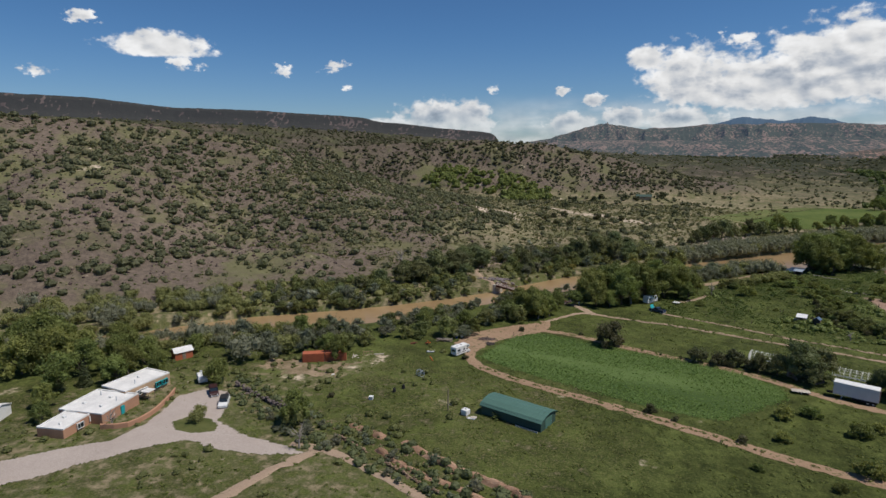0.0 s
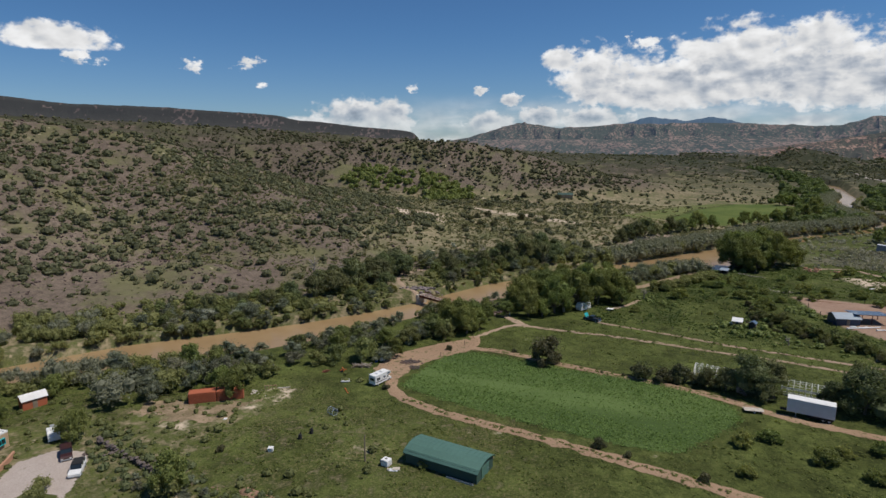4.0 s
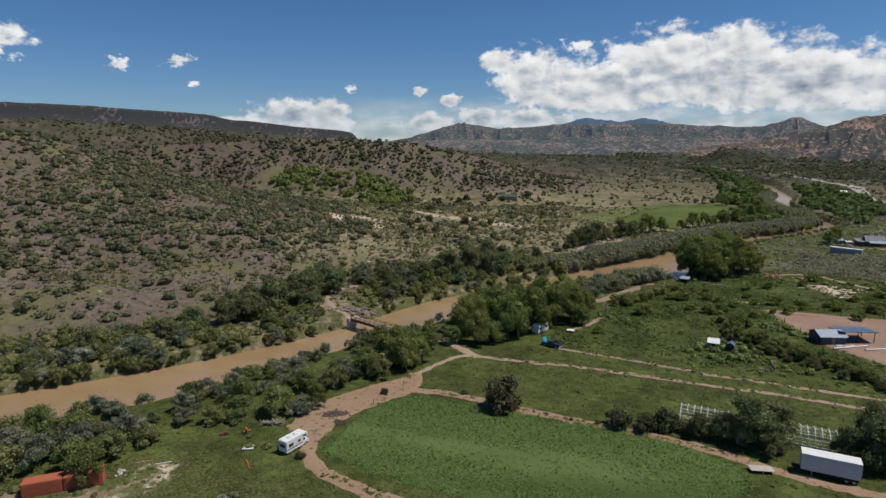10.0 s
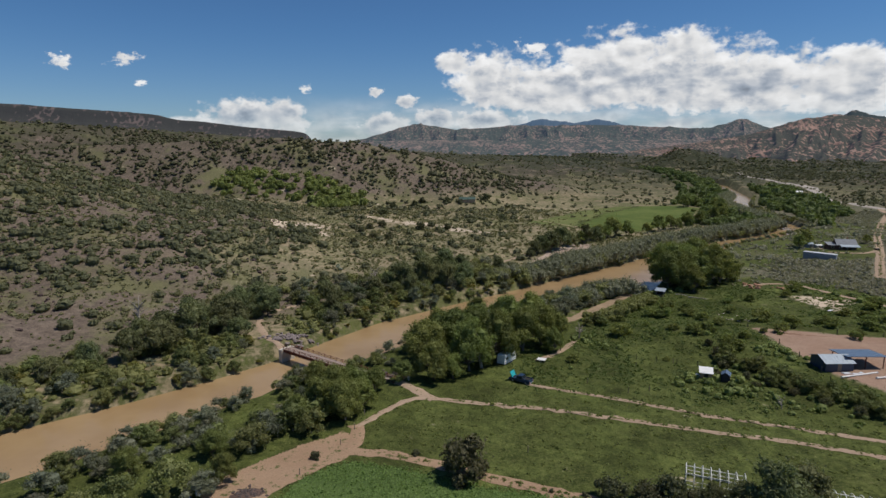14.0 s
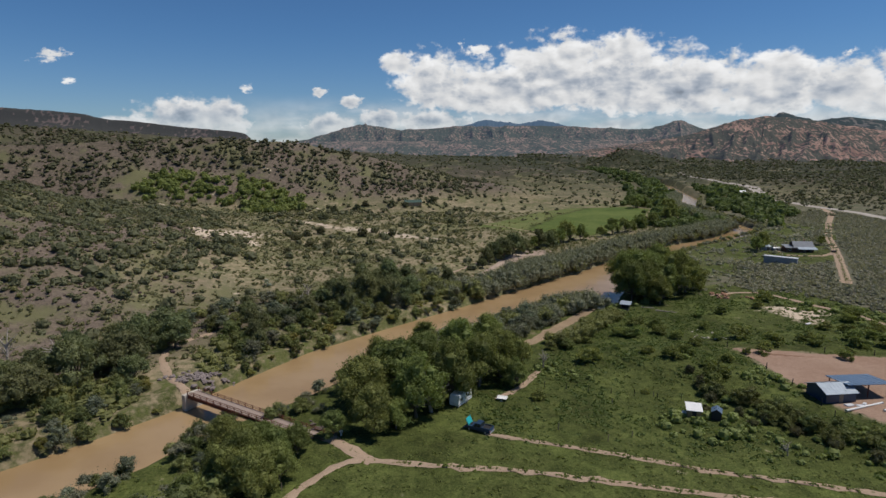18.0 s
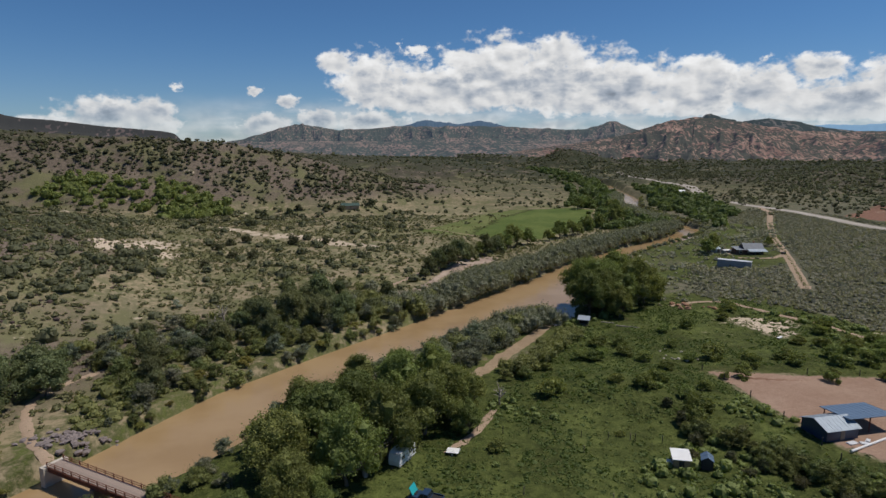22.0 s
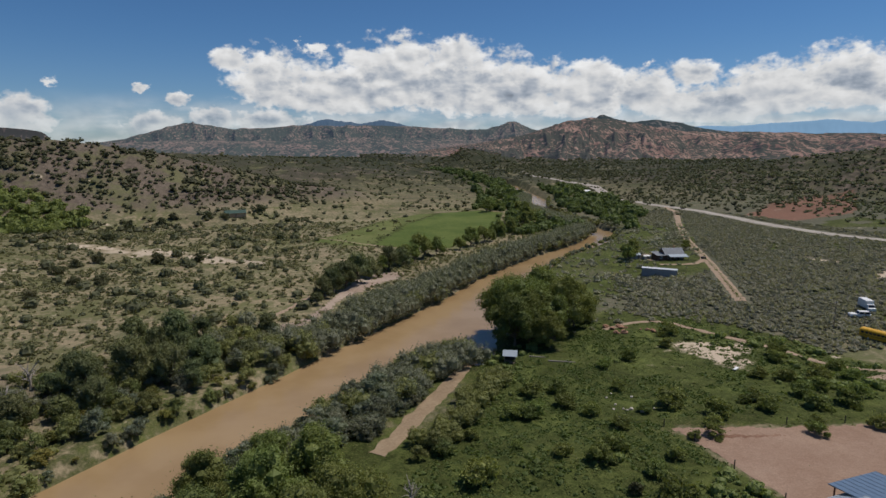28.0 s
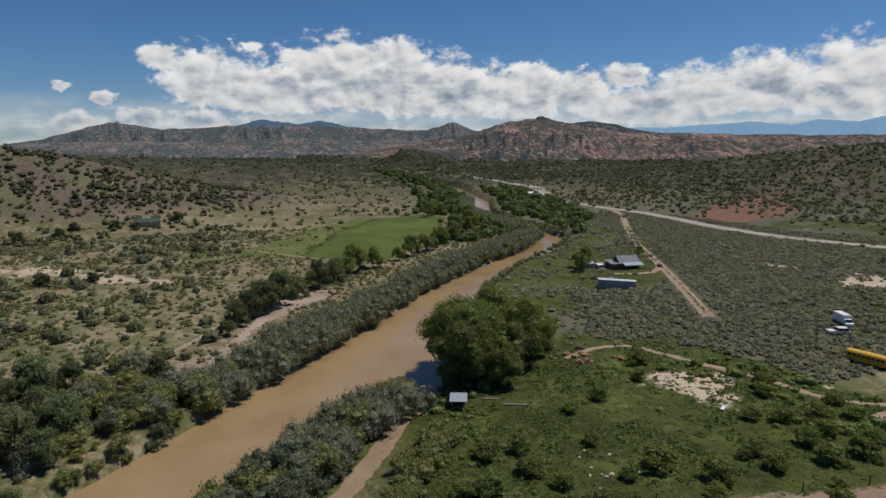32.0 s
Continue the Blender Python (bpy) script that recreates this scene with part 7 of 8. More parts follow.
# -- greenhouse frames --
def greenhouse(x, y, turn, L, W, H, end):
    g = thing("greenhouse_frame", "bare white hoop greenhouse frame beside the trees", "greenhouse", x, y, turn, "greenhouse frames")
    n = 8
    for k in range(n):
        px = -L / 2 + k * L / (n - 1)
        bm = bmesh.new()
        pts = [(px, -W / 2, -0.1), (px, -W / 2, H * 0.55)] + [(px, -W / 2 * math.cos(t * math.pi / 8), H * 0.55 + H * 0.45 * math.sin(t * math.pi / 8)) for t in range(1, 8)] + [(px, W / 2, H * 0.55), (px, W / 2, -0.1)]
        for a, b in zip(pts, pts[1:]):
            rod(a, b, 0.06, bm, 5)
        part("hoop", bm, P_WHITE, g)
    for a, z in ((-W / 2, H * 0.55), (W / 2, H * 0.55), (0, H), (-W / 2, 0.9), (W / 2, 0.9)):
        part("purlin", rod((-L / 2, a, z), (L / 2, a, z), 0.05, sides=5), P_WHITE, g)
    for s in (-1, 1):
        part("base_board", box(-L / 2, L / 2, s * W / 2 - 0.04, s * W / 2 + 0.04, 0.0, 0.3), P_WHITE, g)
    if end:
        prof = [(-W / 2, 0), (W / 2 - 1.6, 0), (W / 2 - 1.6, H * 0.98), (0, H), (-W / 2 * 0.7, H * 0.84), (-W / 2, H * 0.55)]
        part("end_sheet", prism(prof, -L / 2 - 0.03, -L / 2 + 0.01), P_WHITE, g, "white sheet on the end hoop")


greenhouse(34.2, 75.6, -20, 8.6, 4.8, 2.9, True)
greenhouse(51.2, 69.4, -20, 8.0, 4.8, 2.9, False)


# -- sheds of the meadow --
def lean_shed():
    s = thing("tan_shed", "small tan wooden shed with a slanted white roof", "shed", 50.4, 121.6, -18)
    shell(s, 2.6, 2.2, 1.85, P_TAN, 0.1)
    part("roof", prism([(-1.45, 1.8), (1.45, 2.4), (1.45, 2.5), (-1.45, 1.9)], -1.55, 1.55), P_WHITE, s)
    part("upper_wall", prism([(-1.0, 1.85), (1.0, 1.85), (1.0, 2.28)], -1.3, -1.2), P_TAN, s)
    part("upper_wall", prism([(-1.0, 1.85), (1.0, 1.85), (1.0, 2.28)], 1.2, 1.3), P_TAN, s)
    part("upper_wall", box(-1.3, 1.3, 1.0, 1.1, 1.85, 2.3), P_TAN, s)
    part("door", box(-0.4, 0.4, -1.16, -1.104, 0, 1.75), P_DARK, s)
    part("lean_box", box(-2.2, -1.4, -0.7, 0.5, 0, 0.8), P_DARK, s, "dark hutch beside the wall")
    part("hutch_lid", box(-2.3, -1.35, -0.8, 0.6, 0.8, 0.86), P_WHITE, s)


lean_shed()
gable_shed("black_shed", "tiny black gabled shed standing in the grass", 54.6, 120.6, 62, 2.2, 1.8, 1.7, 2.3, P_DARK, P_PANEL, 0.12)

# -- the metal barn and the bare lot --
gable_shed("metal_barn", "dark metal barn with a bright blue-grey roof on the lot", 80.6, 124.6, 4, 6.6, 5.6, 2.2, 3.3, P_NAVY, P_ROOFBLUE, 0.35, category="barn")


def open_shed():
    s = thing("open_shelter", "open pole shelter with a flat blue-grey sheet roof", "shelter", 87.6, 126.4, 2)
    for x in (-4.2, 0, 4.2):
        for y in (-2.8, 2.8):
            part("post", box(x - 0.08, x + 0.08, y - 0.08, y + 0.08, -0.2, 2.9 - 0.09 * y), P_RUST, s)
    rf = [(-3.4, 3.25), (3.4, 2.65)]
    part("roof", strip(rf, 0.09, -4.9, 4.9), P_PANEL, s)
    seams(s, rf, -4.8, 4.8, 1.0, P_PANEL)
    for y, z in ((-2.8, 3.0), (2.8, 2.5)):
        part("beam", box(-4.7, 4.7, y - 0.07, y + 0.07, z - 0.06, z + 0.12), P_RUST, s)


open_shed()
for k, (ax, ay, bx, by) in enumerate(((79.0, 117.9, 88.8, 121.0), (86.5, 117.6, 93, 119))):
    p = thing("irrigation_pipe", "long white pipe lying on the bare dirt", "pipe", (ax + bx) / 2, (ay + by) / 2, math.degrees(math.atan2(by - ay, bx - ax)), "pipes on the lot", sink=-0.1)
    L = math.hypot(bx - ax, by - ay)
    part("tube", rod((-L / 2, 0, 0.2), (L / 2, 0, 0.2), 0.2, sides=10), P_WHITE, p)
    part("flange", rod((-L / 2 - 0.05, 0, 0.2), (-L / 2 + 0.05, 0, 0.2), 0.27, sides=10), P_STEEL, p)
    part("flange", rod((L / 2 - 0.05, 0, 0.2), (L / 2 + 0.05, 0, 0.2), 0.27, sides=10), P_STEEL, p)
for x, y, w, d, t in ((81.6, 120.6, 1.8, 1.1, 10), (83.6, 120.2, 1.4, 1.0, -20), (85.0, 120.9, 1.2, 0.7, 40)):
    p = thing("sheet_stack", "stack of pale boards beside the metal barn", "boards", x, y, t, "boards by the barn")
    for k in range(3):
        part("board", box(-w / 2 + 0.05 * k, w / 2 + 0.03 * k, -d / 2, d / 2 - 0.06 * k, 0.06 + 0.09 * k, 0.14 + 0.09 * k), P_SHADED, p)


def post(name, label, x, y, h, r, mat, group, category="post", tilt=0.0):
    p = thing(name, label, category, x, y, 0, group)
    part("shaft", rod((0, 0, -0.3), (tilt * h, tilt * h * 0.5, h), r, sides=7, r2=r * 0.85), mat, p)
    part("cap", rod((tilt * h, tilt * h * 0.5, h), (tilt * h, tilt * h * 0.5, h + 0.05), r * 1.05, sides=7), mat, p)
    return p


for x, y in ((75.4, 156.2), (85, 153.0), (96.5, 149.3), (107, 146.4), (118, 143.4), (76.5, 149.5), (76.4, 140.4), (76.6, 131), (76.2, 121.0), (75.4, 116)):
    post("fence_post", "dark wooden fence post at the edge of the lot", x, y, 1.5, 0.1, P_DARK, "posts round the lot")
for x, y in ((-33.2, 76.6), (-28.6, 87), (-27.2, 93), (-26.4, 99.5), (5.5, 85.5), (30, 112), (35, 113.5), (22, 117), (36, 128), (46, 131)):
    post("fence_post", "grey wooden post beside the pasture track", x, y, 1.3, 0.08, P_WOOD, "posts by the tracks")


for k in range(9):
    x = 19 + 37 * k / 8
    post("fence_post", "dark weathered post of a wire fence across the meadow", x, 137.8 - 0.276 * (x - 20.6), 1.4, 0.07, P_DARK, "posts across the meadow")


# -- the bridge --
def bridge():
    a, b = Vector((-21.3, 114.8)), Vector((-54.0, 137.2))
    L = (b - a).length
    mid = (a + b) / 2
    g = thing("bridge", "narrow old bridge with a plank deck and rusty red railings", "bridge", mid.x, mid.y, math.degrees(math.atan2(b.y - a.y, b.x - a.x)), z=3.45, sink=0)
    W = 2.6
    for s in (-1, 1):
        part("girder", prism([(s * 1.35 - 0.15, -0.75), (s * 1.35 + 0.15, -0.75), (s * 1.35 + 0.15, -0.68), (s * 1.35 + 0.03, -0.66), (s * 1.35 + 0.03, -0.12), (s * 1.35 + 0.15, -0.1), (s * 1.35 + 0.15, -0.02), (s * 1.35 - 0.15, -0.02), (s * 1.35 - 0.15, -0.1), (s * 1.35 - 0.03, -0.12), (s * 1.35 - 0.03, -0.66), (s * 1.35 - 0.15, -0.68)], -L / 2, L / 2), P_RUST, g, "rusty steel girder")
        for z in (0.42, 0.78):
            part("rail", box(-L / 2, L / 2, s * (W / 2) - 0.04, s * (W / 2) + 0.04, z, z + 0.08), P_RUST, g)
        n = 19
        src = None
        for k in range(n):
            x = -L / 2 + 0.2 + k * (L - 0.4) / (n - 1)
            if src is None:
                src = part("railing_post", box(-0.06, 0.06, s * (W / 2 + 0.1) - 0.06, s * (W / 2 + 0.1) + 0.06, -0.3, 0.9), P_RUST, g, at=(x, 0, 0))
            else:
                o = src.copy()
                scene.collection.objects.link(o)
                o.location.x = x
    n = int(L / 0.28)
    src = None
    rng = random.Random(8)
    for k in range(n):
        x = -L / 2 + (k + 0.5) * L / n
        if src is None:
            src = part("plank", box(-0.125, 0.125, -W / 2 + 0.05, W / 2 - 0.05, 0.0, 0.09), plain("deck_planks", (0.30, 0.235, 0.195), 0.9, vary=0.25, scale=4), g, at=(x, 0, 0))
        else:
            o = src.copy()
            scene.collection.objects.link(o)
            o.location = (x, rng.uniform(-0.05, 0.05), rng.uniform(0, 0.012))
    for x in (-L / 2 + 11, L / 2 - 12):
        part("pier", box(x - 0.5, x + 0.5, -1.7, 1.7, -5.4, -0.76, 0.1), P_ROCK, g, "dark stone pier")
    for x in (-L / 2 - 0.9, L / 2 - 0.3):
        part("abutment", box(x, x + 1.2, -2.1, 2.1, -4.0, -0.01), P_PALEROCK, g, "concrete abutment")


bridge()


def stone_pile(name, label, x, y, spread, n, lo, hi, mat, seed, category="rocks", squash=1.0):
    p = thing(name, label, category, x, y)
    rng = random.Random(seed)
    ox, oy, oz = p.location
    for _ in range(n):
        s = rng.uniform(lo, hi)
        dx, dy = rng.gauss(0, spread), rng.gauss(0, spread * squash)
        ob = part("stone", stone(rng, s), mat, p, at=(dx, dy, height_at(ox + dx, oy + dy) - oz + s * 0.3), turn=rng.uniform(0, 360))
    return p


stone_pile("rock_rubble", "heap of dark basalt rocks beside the bridge end", -56, 146.8, 3.0, 120, 0.35, 0.85, P_SLAB, 4, squash=0.6)
stone_pile("ash_heap", "low heap of charred timber and ash on the dirt apron", -39.8, 71.0, 1.25, 90, 0.15, 0.45, P_CHAR, 12, category="ash heap", squash=0.7)
stone_pile("rock_rubble", "loose dark rocks under the bridge approach", -24.5, 119.5, 2.0, 22, 0.3, 0.7, P_ROCK, 5)
stone_pile("pale_rocks", "pale limestone rocks scattered in the pasture grass", 77.8, 168.0, 2.6, 9, 0.25, 0.5, P_PALEROCK, 6)
stone_pile("pale_rocks", "few pale rocks lying in tall grass", 72.6, 164.8, 1.2, 6, 0.3, 0.6, P_PALEROCK, 7)
stone_pile("red_boulders", "orange sandstone boulders beside the big cottonwoods", 103.5, 213.5, 2.2, 9, 0.6, 1.5, P_REDROCK, 8)
stone_pile("red_boulders", "rounded orange boulder group on the sandy drive", 110.5, 207.8, 1.6, 5, 0.5, 1.1, P_REDROCK, 9)
stone_pile("rubble_heap", "pale rubble heap beside the red containers", -69.2, 45.2, 0.9, 18, 0.12, 0.36, P_PALEROCK, 10)
stone_pile("dark_rocks", "dark rocks along the earthen ditch", -79, 14.6, 3.0, 16, 0.35, 0.9, P_ROCK, 11, squash=0.4)
for k in range(7):                                     # fallen clods along the ditch
    t = k / 8
    stone_pile("earth_clods", "crumbled red earth and rocks of the ditch bank", -56 + 40 * t, 8.6 - 12.6 * t, 1.6, 12, 0.1, 0.28, P_CLOD, 20 + k, squash=0.5)


def earth_bank(line, width, height, seed, label):
    """A long ridge of dug earth: steep broken sides, a crumbled crest with notches."""
    pts = np.array(line, float)
    seg = np.r_[0, np.cumsum(np.hypot(*np.diff(pts, axis=0).T))]
    s_ = np.linspace(0, seg[-1], int(seg[-1] / 0.22))
    cx, cy = np.interp(s_, seg, pts[:, 0]), np.interp(s_, seg, pts[:, 1])
    for _ in range(40):
        cx[1:-1], cy[1:-1] = (cx[:-2] + 2 * cx[1:-1] + cx[2:]) / 4, (cy[:-2] + 2 * cy[1:-1] + cy[2:]) / 4
    tx, ty = np.gradient(cx), np.gradient(cy)
    l = np.hypot(tx, ty)
    nx, ny = -ty / l, tx / l
    across = np.linspace(-1, 1, 13)
    form = np.array([0, 0.22, 0.55, 0.8, 0.93, 1.0, 1.0, 0.95, 0.82, 0.6, 0.38, 0.18, 0.0])
    ends = step(0, 1.5, s_) * step(0, 1.5, seg[-1] - s_)
    tall = height * ends * (0.35 + 0.9 * fbm(s_, s_ * 0, 2.6, seed, 4)) * (0.45 + 0.55 * step(0.32, 0.5, fbm(s_, s_ * 0 + 9, 5.0, seed + 3, 2)))
    rows = []
    for a, h in zip(across, form):
        wob = (fbm(s_, s_ * 0 + a * 3, 1.4, seed + 5, 3) - 0.5) * 0.9
        x, y = cx + nx * (a * width / 2 + wob * (1 - abs(a))), cy + ny * (a * width / 2 + wob * (1 - abs(a)))
        z = land(x, y) - 0.06 + h * tall + (fbm(x, y, 0.5, seed + 7, 3) - 0.5) * 0.3 * h * ends
        rows.append(np.stack([x, y, z], 1))
    k = len(across)
    i = (np.arange(len(s_) - 1)[:, None] * k + np.arange(k - 1)[None]).ravel()
    ob = new("earth_bank", quads("earth_bank", np.stack(rows, 1).reshape(-1, 3), np.stack([i, i + 1, i + k + 1, i + k], 1), M_BANK, False))
    return tagged(ob, label, "earth bank", kind="structure")


earth_bank([(-38.5, 6.8), (-31.4, 2.9), (-25.2, 0.9), (-19.9, -1.0), (-14.5, -3.0), (-6, -7)], 2.3, 1.15, 5, "eroded reddish earth bank along the dug ditch")
earth_bank([(-52, 9.6), (-46.3, 8.0), (-42.0, 6.4)], 2.4, 0.9, 15, "crumbling reddish earth bank with weeds on it")
earth_bank([(-42, 2.4), (-38, 0.2), (-34.0, -1.9), (-29.2, -3.6), (-25.9, -4.0), (-21.0, -5.6), (-12, -10)], 1.9, 0.75, 25, "lower pale earth bank between the ditch and the lane")


def ditch_wall(line, h, mat, label, seed):
    """A dry-laid stone wall that holds the ditch bank: three uneven courses, each stone its own."""
    w = thing("retaining_wall", label, "wall", *line[0])
    ox, oy, oz = w.location
    rng = random.Random(seed)
    pts = np.array(line, float)
    seg = np.r_[0, np.cumsum(np.hypot(*np.diff(pts, axis=0).T))]
    for course in range(3):
        s = rng.uniform(0, 0.4)
        while s < seg[-1]:
            k = h / 3 * rng.uniform(0.9, 1.3)
            if course < 2 or rng.random() < 0.6:
                x, y = np.interp(s, seg, pts[:, 0]) + rng.gauss(0, 0.12), np.interp(s, seg, pts[:, 1]) + rng.gauss(0, 0.12)
                part("stone", stone(rng, k), mat, w, at=(x - ox, y - oy, height_at(x, y) - oz + (course + 0.3) * h / 3.4), turn=rng.uniform(0, 360))
            s += k * rng.uniform(1.3, 2.2)


ditch_wall([(-86.5, 18.0), (-81, 15.8), (-76.8, 14.0), (-72, 12.0), (-68.5, 10.7)], 1.5, P_ROCK, "dark dry-stone wall holding the bank of the ditch", 61)
ditch_wall([(-52, 4.2), (-47.5, 2.4), (-43, 0.4)], 0.8, P_CLOD, "low crumbling wall of reddish stones along the ditch", 62)
ditch_wall([(-38.3, -1.9), (-34, -3.8), (-30.2, -5.7), (-25.8, -7.6)], 0.8, P_CLOD, "low broken line of reddish stones beside the lane", 63)


# -- the hut on the river --
def river_hut():
    h = thing("river_hut", "small hut on posts with a pale metal roof at the river", "hut", 64.2, 200.2, -26)
    for x in (-1.3, 1.3):
        for y in (-1.2, 1.2):
            part("post", rod((x, y, -1.0), (x, y, 2.1 + 0.1 * y), 0.09), P_WOOD, h)
    part("wall", box(-1.3, 1.3, 1.1, 1.2, 0.1, 2.1), P_DARK, h)
    part("wall", box(-1.35, -1.25, -1.2, 1.1, 0.1, 1.2), P_BROWN, h)
    part("floor", box(-1.4, 1.4, -1.3, 1.3, 0.0, 0.09), P_WOOD, h)
    rf = [(-1.7, 1.95), (1.7, 2.4)]
    part("roof", strip(rf, 0.06, -1.8, 1.8), P_ROOFBLUE, h)
    seams(h, rf, -1.75, 1.75, 0.6, P_ROOFBLUE)


river_hut()


def log(x, y, L, r, turn, mat=P_WOOD, label="pale fallen log lying in the grass", lift=0.0):
    p = thing("log", label, "log", x, y, turn, "fallen logs", sink=-lift)
    part("stem", rod((-L / 2, 0, r * 0.9), (L / 2, 0, r * 0.7), r, sides=8, r2=r * 0.6), mat, p)
    part("branch", rod((L * 0.1, 0, r), (L * 0.25, L * 0.12, r * 2.2), r * 0.35, sides=5, r2=r * 0.15), mat, p)


log(72, 200.8, 4.0, 0.18, -26, P_DEAD)
log(76, 195.5, 6.6, 0.2, -26, P_DEAD)
log(59.5, 209.0, 3.2, 0.35, 60, P_DARK, "dark driftwood snagged in the shallow water", 0.3)
log(-49.3, 50.2, 3.0, 0.14, -55, P_ORANGE, "rusty orange pole lying in the grass")


# -- bits and pieces of the near pasture --
def oddment(name, label, category, x, y, turn, pieces):
    p = thing(name, label, category, x, y, turn)
    for nm, bm, mat in pieces:
        part(nm, bm, mat, p)
    return p


oddment("water_tank", "white plastic tank box beside the barn", "tank", -30.6, 21.6, -20, [("body", box(-0.75, 0.75, -0.7, 0.7, 0.1, 1.25, 0.12), P_WHITE), ("pallet", box(-0.8, 0.8, -0.75, 0.75, 0, 0.1), P_WOOD), ("cap", rod((0, 0, 1.25), (0, 0, 1.33), 0.2), P_DARK), ("dark_end", box(-0.95, -0.76, -0.6, 0.6, 0.1, 1.0, 0.05), P_DARK)])
oddment("scrap_heap", "flattened pale scrap on the ground near the barn", "scrap", -28.8, 20.3, 10, [("sheet", box(-0.9, 0.7, -0.5, 0.4, 0.05, 0.12), P_SHADED), ("sheet", box(-0.3, 1.0, -0.2, 0.7, 0.14, 0.2), P_PALEROCK), ("block", box(-1.2, -0.8, -0.3, 0.1, 0, 0.3, 0.04), P_PALEROCK)])
oddment("foam_slab", "white foam slab lying flat in the grass", "slab", -51.6, 55.4, 15, [("slab", box(-1.0, 1.0, -0.7, 0.7, 0.25, 0.45, 0.05), P_WHITE), ("support", box(-0.8, 0.8, -0.5, 0.5, 0, 0.25), P_WOOD)])
oddment("bale_feeder", "round grey metal bale feeder tipped on its side", "feeder", -47.8, 38.6, 60, [("bar", rod((0.75 * math.cos(t), -0.8, 0.75 + 0.75 * math.sin(t)), (0.75 * math.cos(t), 0.8, 0.75 + 0.75 * math.sin(t)), 0.04), P_STEEL) for t in [k * math.pi / 6 for k in range(12)]] + [("hoop", rod((0.75 * math.cos(k * math.pi / 6), y, 0.75 + 0.75 * math.sin(k * math.pi / 6)), (0.75 * math.cos((k + 1) * math.pi / 6), y, 0.75 + 0.75 * math.sin((k + 1) * math.pi / 6)), 0.05, sides=6), P_STEEL) for y in (-0.8, 0.8) for k in range(12)])
for x, y in ((-49.8, 27.4), (-48.6, 29.9)):
    oddment("dark_stump", "short black burnt stump in the pasture", "stump", x, y, 20, [("stem", rod((0, 0, -0.2), (0.1, 0, 1.0), 0.45, sides=9, r2=0.3), P_BLACK), ("spike", rod((0.1, 0.1, 0.9), (0.25, 0.1, 1.4), 0.16, sides=6, r2=0.05), P_BLACK)])
oddment("white_bucket", "white square tub standing in the grass", "tub", -52.9, 21.9, 12, [("tub", box(-0.45, 0.45, -0.4, 0.4, 0, 0.75, 0.06), P_WHITE), ("rim", box(-0.5, 0.5, -0.45, 0.45, 0.75, 0.82), P_WHITE)])
oddment("white_sack", "crumpled white sack on the dry grass", "sack", -68.6, 31.8, 30, [("sack", stone(random.Random(3), 0.6, 0.8), P_WHITE), ("flap", box(-0.2, 0.5, -0.2, 0.25, 0.2, 0.26), P_WHITE)])
oddment("timber_frame", "collapsed brown timber frame beside the rubble", "timber", -66.8, 47.6, 25, [("post", box(x - 0.07, x + 0.07, -0.07, 0.07, 0, 1.0), P_TAN) for x in (-1.2, -0.4, 0.4, 1.2)] + [("beam", box(-1.4, 1.4, -0.08, 0.08, 0.95, 1.08), P_TAN), ("pale_beam", box(1.6, 4.4, -0.1, 0.15, 0.1, 0.3), P_PALEROCK)])
oddment("burn_pile", "low grey heap of brush and charred sticks", "brush pile", -38.0, 67.0, 0, [("stick", rod((random.Random(k).uniform(-1.6, 1.6), random.Random(k + 9).uniform(-1.3, 1.3), 0.1), (random.Random(k + 3).uniform(-1.6, 1.6), random.Random(k + 5).uniform(-1.3, 1.3), 0.5), 0.07, sides=5), P_ROCK) for k in range(22)])
oddment("log_pile", "tangled pile of grey cut branches and logs", "wood pile", -51.2, 65.4, 10, [("stick", rod((random.Random(k).uniform(-2.6, 2.6), random.Random(k + 90).uniform(-1.0, 1.0), 0.15), (random.Random(k + 3).uniform(-2.6, 2.6), random.Random(k + 50).uniform(-1.0, 1.0), 0.75), 0.1, sides=5), P_WOOD if k % 3 else P_DEAD) for k in range(34)])
oddment("junk_heap", "dark heap of scrap metal in the weeds", "scrap", -58.8, 60.2, 0, [("scrap", stone(random.Random(k), 0.5, 0.7), P_DARK) for k in range(1)] + [("plate", box(-0.8 + 0.3 * k, 0.3 + 0.3 * k, -0.6 + 0.2 * k, 0.4, 0.15 + 0.1 * k, 0.22 + 0.1 * k), P_RUST) for k in range(4)])
oddment("orange_machine", "small orange farm implement in the grass", "implement", -54.6, 61.4, 40, [("frame", box(-0.8, 0.8, -0.12, 0.12, 0.4, 0.55), P_ORANGE), ("arm", box(-0.1, 0.1, -0.6, 0.6, 0.3, 0.9), P_ORANGE), ("wheel", rod((-0.5, -0.5, 0.3), (-0.5, -0.4, 0.3), 0.3, sides=10), P_BLACK), ("wheel", rod((-0.5, 0.4, 0.3), (-0.5, 0.5, 0.3), 0.3, sides=10), P_BLACK)])
oddment("blue_drum", "blue plastic drum beside the bushes", "drum", -48.6, 69.2, 0, [("drum", rod((0, 0, 0), (0, 0, 0.95), 0.32, sides=14), P_BLUE), ("lid", rod((0, 0, 0.95), (0, 0, 1.0), 0.34, sides=14), P_BLUE)])
oddment("white_chest", "white chest cooler at the road edge", "chest", -47.5, 70.7, 30, [("chest", box(-0.6, 0.6, -0.4, 0.4, 0, 0.6, 0.05), P_WHITE), ("lid", box(-0.62, 0.62, -0.42, 0.42, 0.6, 0.7, 0.03), P_WHITE)])
